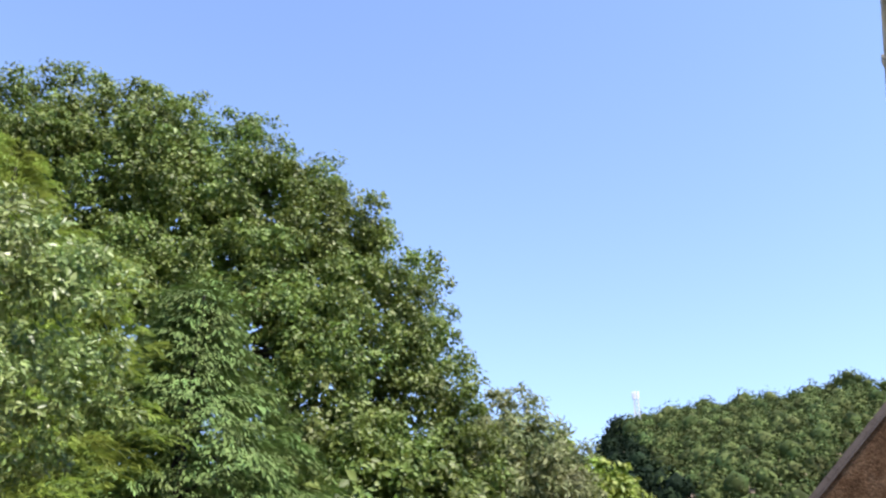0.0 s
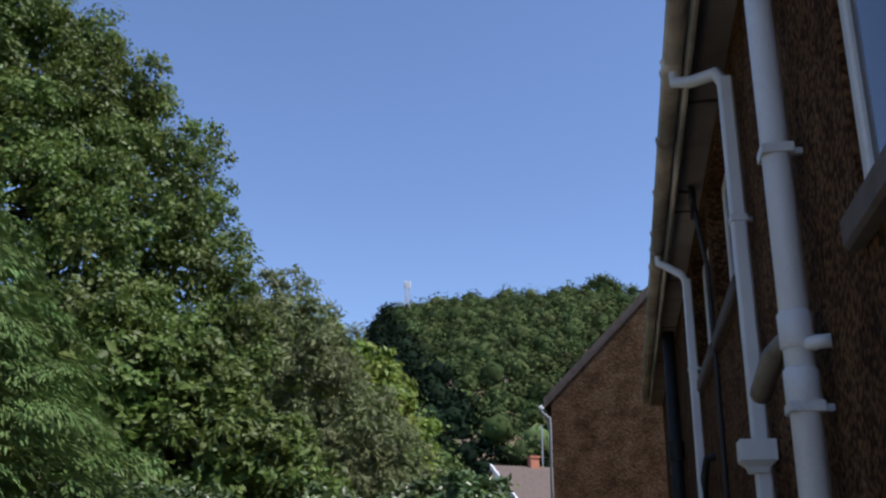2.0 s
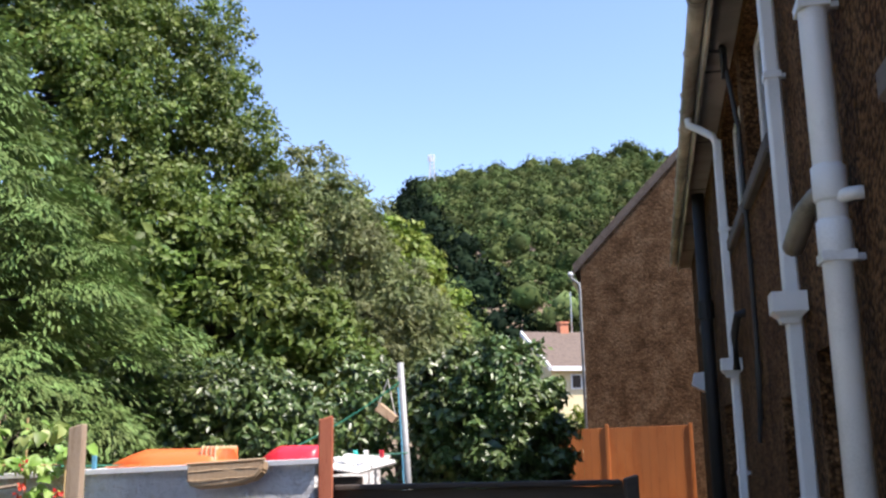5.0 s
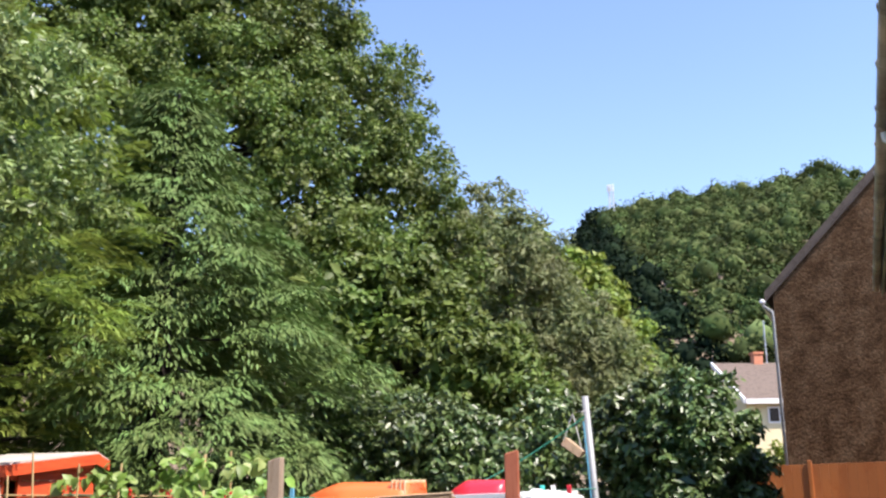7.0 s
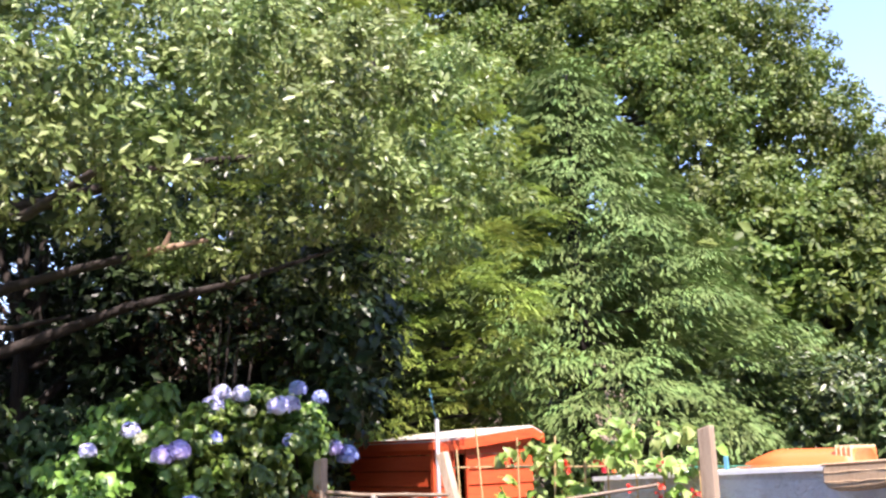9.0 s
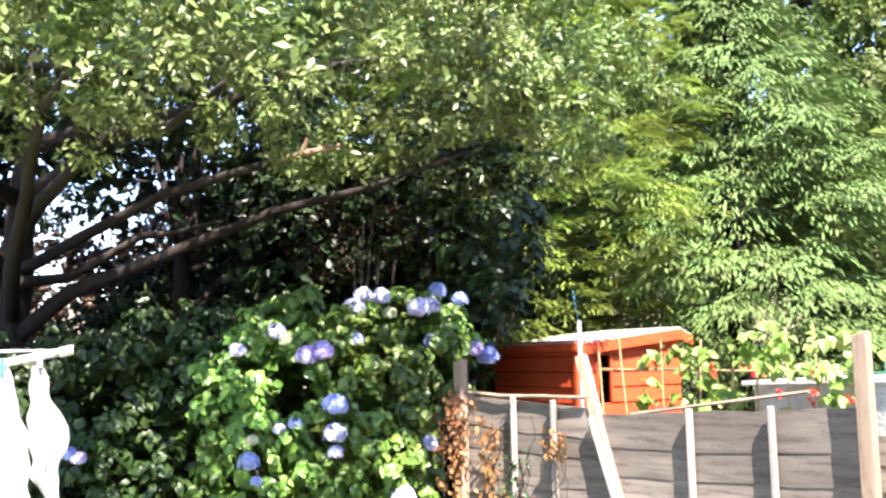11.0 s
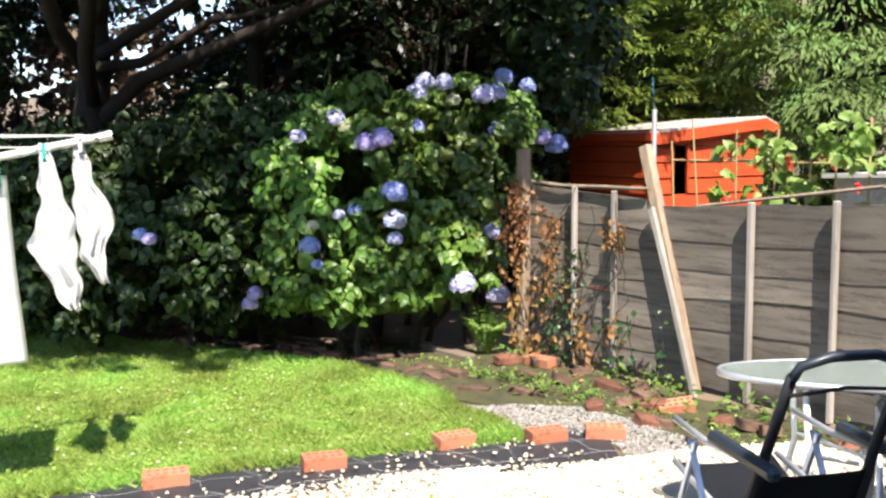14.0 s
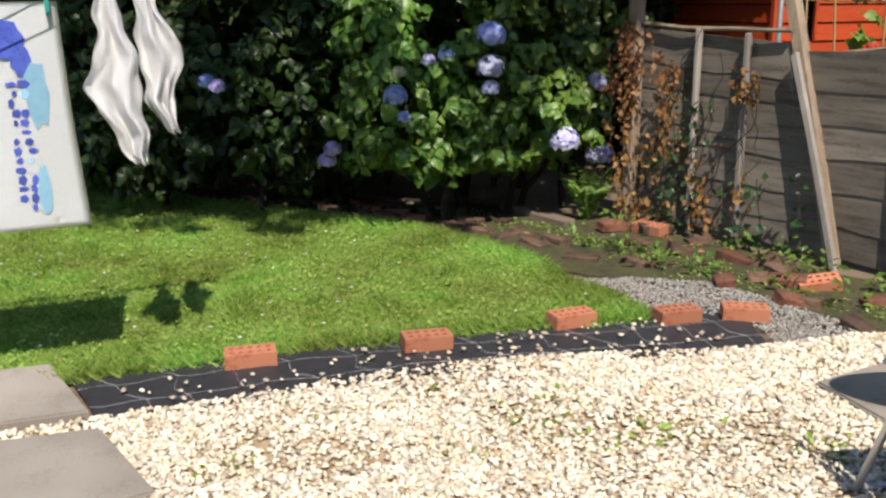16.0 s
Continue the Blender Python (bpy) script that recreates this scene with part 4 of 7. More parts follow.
pebbles("gravel_stones", GRAVEL_OUT, 8600, 0.007, 0.0195, STONES, "pale cream and buff gravel stones", 21, bare)
pebbles("stray_stones", [(-4.5, 0.5), (-4.4, 2.9), (-3.85, 3.2), (-4.1, 0.5)], 170, 0.008, 0.018, STONES, "stray pale stones on black fabric", 22, lambda p: np.clip(1.1 + (p[:, 0] + 4.15) * 2.6, 0.06, 1), 0.026)
pebbles("grey_grit", [(-5.1, 2.93), (-4.97, 3.3), (-4.75, 3.62), (-4.4, 3.74), (-3.95, 3.8), (-3.78, 3.76), (-3.78, 3.3), (-4.1, 3.4), (-4.38, 3.2), (-4.42, 2.98)], 11000, 0.003, 0.008, GREY_STONES, "grey grit patch beside the lawn", 23)


def paving(corners, name="paving_slab"):
    bm = prism(corners, -0.02, 0.038, "z")
    bmesh.ops.bevel(bm, geom=[e for e in bm.edges if all(v.co.z > 0.03 for v in e.verts)], offset=0.008, segments=2, affect="EDGES")
    return tagged(part(name, bm, SLAB), "worn buff concrete paving slab beside the lawn", "paving slab", "garden path slabs")


paving([(-4.80, 0.30), (-4.23, 0.43), (-4.26, -0.32), (-4.85, -0.45)])
paving([(-4.06, 0.46), (-3.5, 0.6), (-3.42, -0.1), (-4.12, -0.26)])
paving([(-3.38, 3.12), (-3.44, 3.6), (-2.95, 3.66), (-2.98, 3.08)])
paving([(-4.83, -0.5), (-4.27, -0.37), (-4.3, -1.1), (-4.9, -1.2)])
paving([(-4.12, -0.31), (-3.42, -0.15), (-3.38, -0.85), (-4.14, -1.0)])


def brick_mesh(holes=True):
    """A clay brick, 215 x 102 x 65 mm, with two rows of core holes."""
    bm = bmesh.new()
    xs = [-0.1075] + [x for k in range(5) for x in (-0.088 + k * 0.039, -0.068 + k * 0.039)] + [0.1075]
    ys = [-0.051, -0.034, -0.012, 0.012, 0.034, 0.051]
    grid = [[bm.verts.new((x, y, 0.065)) for y in ys] for x in xs]
    for i in range(len(xs) - 1):
        for j in range(5):
            f = [grid[i][j], grid[i + 1][j], grid[i + 1][j + 1], grid[i][j + 1]]
            if holes and i % 2 == 1 and j in (1, 3):
                low = [bm.verts.new((v.co.x, v.co.y, 0.02)) for v in f]
                bm.faces.new(low)
                for k in range(4):
                    bm.faces.new((f[k], f[(k + 1) % 4], low[(k + 1) % 4], low[k]))
            else:
                bm.faces.new(f)
    rim = [g[0] for g in grid] + grid[-1][1:] + [g[-1] for g in grid[-2::-1]] + grid[0][-2:0:-1]
    mid = [bm.verts.new((v.co.x * 1.012, v.co.y * 1.02, 0.058)) for v in rim]
    foot = [bm.verts.new((v.co.x, v.co.y, 0)) for v in mid]
    for a, b in ((rim, mid), (mid, foot)):
        for k in range(len(a)):
            bm.faces.new((a[k], b[k], b[(k + 1) % len(a)], a[(k + 1) % len(a)]))
    bmesh.ops.recalc_face_normals(bm, faces=bm.faces)
    return bm


def broken_brick(seed):
    """A worn brick with lost corners."""
    bm = boxes((-0.106, 0.106, -0.051, 0.051, 0, 0.066), bevel=0.006)
    bmesh.ops.subdivide_edges(bm, edges=[e for e in bm.edges if e.calc_length() > 0.05], cuts=2, use_grid_fill=True)
    for v in bm.verts:
        v.co += Vector([noise.noise(v.co * 22 + Vector((seed * 3.1, k * 7.7, seed))) for k in range(3)]) * 0.007
    for v in bm.verts:
        if noise.noise(Vector((v.co.x * 30, v.co.y * 30, seed * 4.7))) > 0.3:
            v.co *= 0.9
    return bm


def bricks():
    fresh = part("loose_brick", brick_mesh(), BRICK)
    tagged(fresh, "red perforated brick weighing down black fabric", "brick", "bricks along the lawn edge")
    fresh.matrix_basis = pose(-4.5, 1.09, 0.022, 2, 0, 82)
    for x, y, a in ((-4.39, 1.85, 83), (-4.4, 2.59, 92), (-4.25, 3.08, 86), (-4.15, 3.4, 60)):
        copy_thing(fresh, pose(x, y, 0.022, 2, 1, a))
    old = part("old_brick", broken_brick(1), MOSSY_BRICK)
    tagged(old, "weathered mossy brick lying in the border", "brick", "old bricks in the border")
    old.matrix_basis = pose(-5.81, 4.03, 0.01, 6, 0, 80)
    red = part("old_brick", broken_brick(5), OLD_RED)
    tagged(red, "broken red brick half sunk in the border", "brick", "old bricks in the border")
    red.matrix_basis = pose(-4.55, 4.02, -0.01, 8, -5, 35)
    rng = np.random.default_rng(8)
    # two ragged courses laid flat round the lawn's far edge
    for row, (step, off) in enumerate(((0.245, 0.16), (0.25, 0.3), (0.27, 0.45))):
        t = 0.0
        line = [(-7.9, 1.7), (-7.2, 2.25), (-6.6, 2.75), (-6.0, 3.0), (-5.4, 3.12), (-5.0, 3.3)]
        for (ax, ay), (bx, by) in zip(line, line[1:]):
            n = math.hypot(bx - ax, by - ay)
            while t < n:
                nx, ny = -(by - ay) / n, (bx - ax) / n
                x, y = ax + (bx - ax) * t / n + nx * off, ay + (by - ay) * t / n + ny * off
                if rng.uniform() < 0.62 - 0.1 * row:
                    turn = math.degrees(math.atan2(by - ay, bx - ax)) + rng.normal(0, 9) + (90 if rng.uniform() < 0.15 else 0)
                    copy_thing(red if rng.uniform() < 0.14 else old, pose(x, y, rng.uniform(-0.045, -0.02), rng.normal(0, 3), rng.normal(0, 3), turn))
                t += step
            t -= n
    # loose ones heaped along the fence
    for k, (x, y, a, part_of) in enumerate(((-4.27, 3.78, 60, 0.8), (-4.2, 3.86, 20, 0.5), (-3.81, 3.81, 15, 1), (-4.09, 4.18, 75, 0.6), (-3.77, 4.24, 40, 0.5), (-3.92, 4.21, 70, 0.55), (-5.05, 4.07, 15, 1), (-4.9, 4.17, 25, 0.9), (-4.7, 4.1, 20, 0.7), (-4.64, 3.67, 70, 0.5), (-4.65, 3.91, 30, 0.5), (-5.51, 4.16, 70, 0.7), (-6.0, 3.82, 75, 1), (-5.3, 3.85, 80, 0.7), (-5.6, 3.75, 70, 0.8), (-3.45, 4.45, 80, 0.7))):
        copy_thing(red if k % 3 == 0 else old, pose(x, y, rng.uniform(-0.02, 0.012), rng.normal(0, 9), rng.normal(0, 9), a + rng.normal(0, 12)) @ Matrix.Diagonal((part_of, 0.95, 0.95, 1)))
    copy_thing(fresh, pose(-4.43, 4.13, 0.0, 14, -10, 60))
    copy_thing(fresh, pose(-5.82, 4.0, 0.012, 4, 0, 20))
    bm = boxes((-0.38, 0.38, -0.05, 0.05, -0.03, 0.05), bevel=0.015)
    k = tagged(part("edging_stone", bm, OLD_STONE), "long stained brown-grey edging stone before the hydrangea", "edging stone")
    k.matrix_basis = pose(-6.6, 3.56, 0.0, 0, 0, 12)
    for x, y, a in ((-7.45, 2.9, 30), (-8.0, 2.0, 32)):
        copy_thing(k, pose(x, y, -0.03, 2, 0, a))


bricks()


def grass():
    rng = np.random.default_rng(31)
    xy = np.asarray(LAWN_OUT)
    p = rng.uniform(xy.min(0), xy.max(0), (300000, 2))
    p = p[inside(p, LAWN_OUT)]
    p = p[(p[:, 1] > -0.7)]
    k = len(p)
    a = rng.uniform(0, 6.28, k)
    d = np.stack([np.cos(a) * 0.6, np.sin(a) * 0.6, rng.uniform(0.25, 0.95, k)], -1)
    tall = 0.028 + 0.03 * np.array([noise.noise((x * 3, y * 3, 0)) for x, y in p]) ** 2 * 4
    ln = np.clip(tall, 0.02, 0.06) * rng.uniform(0.6, 1.5, k)
    s1 = blades(np.concatenate([p, np.full((k, 1), 0.008)], 1), d, np.stack([-np.sin(a), np.cos(a), 0.3 + 0 * a], -1), ln, ln * 0.14 + 0.0012, 0.1, 0.3)
    # clover leaves and coarse weeds
    q = p[rng.uniform(size=k) < 0.09]
    m = len(q)
    n = unit(ball(m, rng) * 0.5 + [0, 0, 1])
    dd = np.cross(n, ball(m, rng))
    l2 = rng.uniform(0.012, 0.028, m)
    s2 = blades(np.concatenate([q, rng.uniform(0.02, 0.04, (m, 1))], 1), dd, n, l2, l2 * 0.85, 0.1, 0.55)
    # tufts along the lawn's edges
    e = []
    for (ax, ay), (bx, by) in zip(LAWN_OUT[:11], LAWN_OUT[1:12]):
        t = rng.uniform(size=(1500, 1))
        e.append(np.concatenate([ax + (bx - ax) * t, ay + (by - ay) * t], 1) + rng.normal(0, 0.035, (1500, 2)))
    e = np.concatenate(e)
    m = len(e)
    a = rng.uniform(0, 6.28, m)
    d = np.stack([np.cos(a) * 0.8, np.sin(a) * 0.8, rng.uniform(0.4, 1.2, m)], -1)
    l3 = rng.uniform(0.03, 0.085, m)
    s3 = blades(np.concatenate([e, np.full((m, 1), 0.006)], 1), d, np.stack([-np.sin(a), np.cos(a), 0.3 + 0 * a], -1), l3, l3 * 0.16, 0.1, 0.3)
    v, f = join(s1, s2, s3)
    tagged(mesh_np("grass", v, f, GRASS), "short green grass and clover leaves", "grass", kind="stuff")
    q = p[rng.uniform(size=k) < 0.0011]
    m = len(q)
    c = np.repeat(np.concatenate([q, rng.uniform(0.04, 0.055, (m, 1))], 1), 6, 0)
    a = np.tile(np.arange(6) * math.pi / 3, m)
    d = np.stack([np.cos(a), np.sin(a), 0.25 + 0 * a], -1)
    v, f = blades(c, d, np.tile([0, 0, 1.0], (6 * m, 1)), np.full(6 * m, 0.011), np.full(6 * m, 0.009))
    tagged(mesh_np("daisies", v, f, WHITE_PETAL), "small white daisies in the lawn", "flowers", kind="stuff")


grass()


def weeds(name, spots, material, label, leaf, seed, tall=0.18, each=26):
    rng = np.random.default_rng(seed)
    sets = []
    for x, y, r in spots:
        k = int(each * (r / 0.1) ** 1.5)
        a, q = rng.uniform(0, 6.28, k), rng.uniform(0, 1, k) ** 0.6 * r
        p = np.stack([x + np.cos(a) * q, y + np.sin(a) * q, rng.uniform(0.01, tall, k) * (1 - q / r * 0.6)], -1)
        d = np.stack([np.cos(a), np.sin(a), rng.uniform(-0.2, 0.7, k)], -1) + rng.normal(0, 0.35, (k, 3))
        s = leaf * rng.uniform(0.6, 1.4, k)
        sets.append(blades(p, d, unit(rng.normal(0, 0.4, (k, 3)) + [0, 0, 1]), s, s * 0.5))
    v, f = join(*sets)
    return tagged(mesh_np(name, v, f, material), label, "weeds", kind="stuff")


weeds("gravel_weeds", [(-3.62, 1.95, 0.16), (-3.3, 2.05, 0.1), (-3.35, 1.6, 0.07), (-3.85, 1.25, 0.07), (-3.6, 0.85, 0.1), (-3.2, 2.5, 0.1), (-3.3, 2.28, 0.14), (-3.7, 2.12, 0.1), (-3.45, 1.95, 0.08), (-3.95, 1.68, 0.06), (-2.95, 2.75, 0.16)], GRASS, "low green weeds in the gravel", 0.035, 41, 0.03)
weeds("border_weeds", [(-4.9, 4.3, 0.17), (-4.62, 4.3, 0.12), (-4.2, 4.45, 0.13), (-4.0, 4.5, 0.12), (-3.8, 4.4, 0.1), (-5.15, 3.55, 0.12), (-4.95, 3.75, 0.1), (-5.5, 3.6, 0.12), (-5.8, 3.45, 0.1), (-6.05, 3.9, 0.12), (-4.45, 3.95, 0.09), (-4.1, 4.0, 0.08), (-3.5, 4.5, 0.12), (-5.3, 4.25, 0.13), (-7.7, 2.5, 0.1), (-6.9, 3.1, 0.08)], HYD_LEAF, "green nettles and weeds at the foot of the fence", 0.055, 42, 0.2)
rngm = np.random.default_rng(46)
weeds("moss_tufts", [(x, y + rngm.normal(0, 0.12), rngm.uniform(0.03, 0.09)) for x, y in zip(np.linspace(-7.4, -3.4, 150), np.interp(np.linspace(-7.4, -3.4, 150), [-7.4, -6.4, -5.2, -4.4, -3.6], [2.7, 3.3, 3.75, 4.0, 4.25]))], GRASS, "low moss and seedlings between the old bricks", 0.022, 47, 0.02, 30)


def fern(x, y):
    """A shuttlecock of arching fronds with fine leaflets."""
    rng = np.random.default_rng(43)
    ob = thing("fern", label="bright green feathery fern beside the fence post", category="fern")
    for k in range(13):
        a = k * 2.4 + rng.normal(0, 0.2)
        out, side = np.array([math.cos(a), math.sin(a), 0]), np.array([-math.sin(a), math.cos(a), 0])
        ln = rng.uniform(0.3, 0.5)
        u = np.linspace(0.05, 1, 22)[:, None]
        rib = np.array([x, y, 0.0]) + out * ln * 0.62 * u**1.3 + np.array([0, 0, 1]) * ln * (1.25 * u - 0.45 * u**2.4)
        P = np.concatenate([rib, rib])
        d = np.concatenate([side * np.ones_like(rib), -side * np.ones_like(rib)]) + out * 0.4 + rng.normal(0, 0.12, P.shape)
        w = np.tile(0.075 * np.sin(math.pi * (0.12 + 0.85 * u[:, 0])) + 0.012, 2)
        v, f = blades(P, d, unit(np.array([0, 0, 1]) + out * 0.5 + rng.normal(0, 0.15, P.shape)), w, w * 0.3)
        mesh_np("frond", v, f, BEAN_LEAF, ob)


fern(-6.38, 3.85)
weeds("leaf_litter", [(-8.6, 1.5, 0.5), (-7.8, 2.3, 0.4), (-9.2, 0.9, 0.4), (-7.1, 3.1, 0.3), (-5.4, 3.95, 0.3)], DEAD_LEAF, "dry brown fallen leaves", 0.04, 44, 0.015, 5)


# ---- fence ----
def along(a, b, t):
    return (a[0] + (b[0] - a[0]) * t, a[1] + (b[1] - a[1]) * t)


P0, P1, P2, P3, P4 = (-6.23, 4.09), (-4.74, 4.54), (-3.3, 4.86), (-1.8, 5.16), (-0.1, 5.56)


def fence_panel(a, b, tops, battens, boardmat, battenmat, label, boards=8, rail=None, back=0.05, gap=0.03, lean=(0, 0)):
    """Overlapping boards between two posts; battens (place along, height) stand on the near side."""
    dx, dy = b[0] - a[0], b[1] - a[1]
    length, turn = math.hypot(dx, dy), math.degrees(math.atan2(dy, dx))
    ob = thing("lap_fence", (a[0], a[1], 0), turn, label, "fence", "panels of the garden fence")
    rng = np.random.default_rng(int(length * 1000))
    for k in range(boards):
        z0, z1 = [gap + (min(tops) - gap) * q / boards for q in (k, k + 1)]
        lo, hi = 0.004, 0.02
        sag = rng.normal(0.3, 0.8)
        bm = bmesh.new()
        n = 9
        rows = []
        for i in range(n):
            x = 0.0 + length * i / (n - 1)
            w = rng.normal(0, 0.005) - 0.02 * math.sin(math.pi * i / (n - 1)) * sag
            sh = (lean[0] + (lean[1] - lean[0]) * i / (n - 1))
            f = tops[0] + (tops[1] - tops[0]) * i / (n - 1)
            za, zb = z0 * f / min(tops) + w, z1 * f / min(tops) + 0.03 + rng.normal(0, 0.003)
            rows.append([bm.verts.new(c) for c in ((x + sh * za, back + lo - 0.006, za), (x + sh * za, back + lo + 0.012, za), (x + sh * zb, back + hi, zb), (x + sh * zb, back + hi - 0.014, zb))])
        for p, q in zip(rows, rows[1:]):
            for j in range(4):
                bm.faces.new((p[j], q[j], q[(j + 1) % 4], p[(j + 1) % 4]))
        bm.faces.new(rows[0])
        bm.faces.new(rows[-1][::-1])
        bmesh.ops.recalc_face_normals(bm, faces=bm.faces)
        part("board", bm, boardmat, ob)
    for t, h, w in battens:
        x = length * t
        part("batten", boxes((x - w, x + w, back - 0.07, back - 0.026, 0.0, h), bevel=0.006), battenmat, ob, "pale upright batten")
    if rail:
        bm = tube(wavy((0.0, back - 0.03, rail), (length * 0.74, back - 0.03, rail - 0.03), 7, 0.01, 0.008), 0.015, 6)
        part("top_rail", bm, POST_WOOD, ob)
    return ob


def fence_post(base, topx, topy, h, half, material, label):
    bm = bmesh.new()
    lo = [bm.verts.new((sx * half, sy * half, -0.05)) for sx, sy in ((-1, -1), (1, -1), (1, 1), (-1, 1))]
    mid = [bm.verts.new((topx * 0.5 + sx * half, topy * 0.5 + sy * half, h * 0.5)) for sx, sy in ((-1, -1), (1, -1), (1, 1), (-1, 1))]
    hi = [bm.verts.new((topx + sx * half * 0.97, topy + sy * half * 0.97, h + sx * 0.012)) for sx, sy in ((-1, -1), (1, -1), (1, 1), (-1, 1))]
    for a, b in ((lo, mid), (mid, hi)):
        for k in range(4):
            bm.faces.new((a[k], a[(k + 1) % 4], b[(k + 1) % 4], b[k]))
    bm.faces.new(lo[::-1])
    bm.faces.new(hi)
    bmesh.ops.bevel(bm, geom=list(bm.edges), offset=half * 0.14, segments=1, affect="EDGES")
    ob = tagged(part("fence_post", bm, material), label, "fence post", "posts of the garden fence")
    ob.matrix_basis = pose(base[0], base[1], 0, 0, 0, 15)
    return ob


fence_panel(P0, P1, (1.3, 1.22), ((0.33, 1.33, 0.016), (0.56, 1.31, 0.017)), GREY_WOOD, BATTEN, "grey weathered lap fence panel hung with dead creeper", 7, 1.36, lean=(0, -0.3))
fence_panel(P1, P2, (1.18, 1.27), ((0.262, 1.27, 0.018), (0.64, 1.3, 0.016)), GREY_WOOD, BATTEN, "grey weathered lap fence panel with pale battens", 6, lean=(-0.31, 0))
fence_panel(P2, P3, (1.12, 1.1), ((0.35, 1.16, 0.02), (0.68, 1.17, 0.02)), GREY_WOOD, BATTEN, "grey weathered lap fence panel before a white shed", 8)
# last panel, cap and post: dark wood colour includes the house's shade
dark_panel = fence_panel(P3, P4, (1.29, 1.29), ((0.36, 1.26, 0.02), (0.7, 1.26, 0.02)), DARK_WOOD, DARK_WOOD, "fence panel in the house's shade, shade in its dark brown", 7)
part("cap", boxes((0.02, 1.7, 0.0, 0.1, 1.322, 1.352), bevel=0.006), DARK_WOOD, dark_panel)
fence_post(P0, 0.01, 0.0, 1.6, 0.042, POST_WOOD, "weathered brown square fence post")
fence_post(P1, -0.5, 0.08, 1.62, 0.036, POST_WOOD, "split weathered post leaning well over")
fence_post((P1[0] + 0.07, P1[1] - 0.06), -0.42, 0.06, 1.2, 0.018, BATTEN, "pale batten propped along the leaning post")
fence_post((P2[0] + 0.03, P2[1] + 0.01), 0.0, 0.0, 1.72, 0.043, POST_WOOD, "weathered brown square fence post")
fence_post((P3[0] - 0.03, P3[1]), 0.0, 0.0, 1.74, 0.042, RED_WOOD, "red-brown stained square fence post")
fence_post(P4, 0.0, 0.0, 1.37, 0.04, DARK_WOOD, "fence post beside the house, shade in its dark brown")


def wicker_tray():
    ob = thing("wicker_trough", label="brown coir trough hung from the outhouse roof edge", category="planter")
    ob.matrix_basis = pose(-2.86, 6.1, 1.29, -10, 0, 0)
    side = [(-0.28, 0.15), (-0.1, 0.156), (0.1, 0.165), (0.28, 0.18), (0.275, 0.11), (0.23, 0.06), (0.1, 0.02), (-0.08, 0.0), (-0.22, -0.006), (-0.27, 0.02), (-0.285, 0.09)]
    bm = prism(side, -0.13, -0.02)
    bmesh.ops.bevel(bm, geom=list(bm.edges), offset=0.012, segments=2, affect="EDGES")
    part("liner", bm, WICKER, ob)
    for z in (0.04, 0.1):
        part("strand", tube(wavy((-0.27, -0.133, z), (0.2 + z * 0.5, -0.133, z + 0.03), 9, 0, 0.003), 0.0035, 5), WICKER, ob)
    part("rim", tube([(-0.29, -0.12, 0.155), (0.29, -0.12, 0.185)], 0.011, 7), WICKER, ob)


wicker_tray()


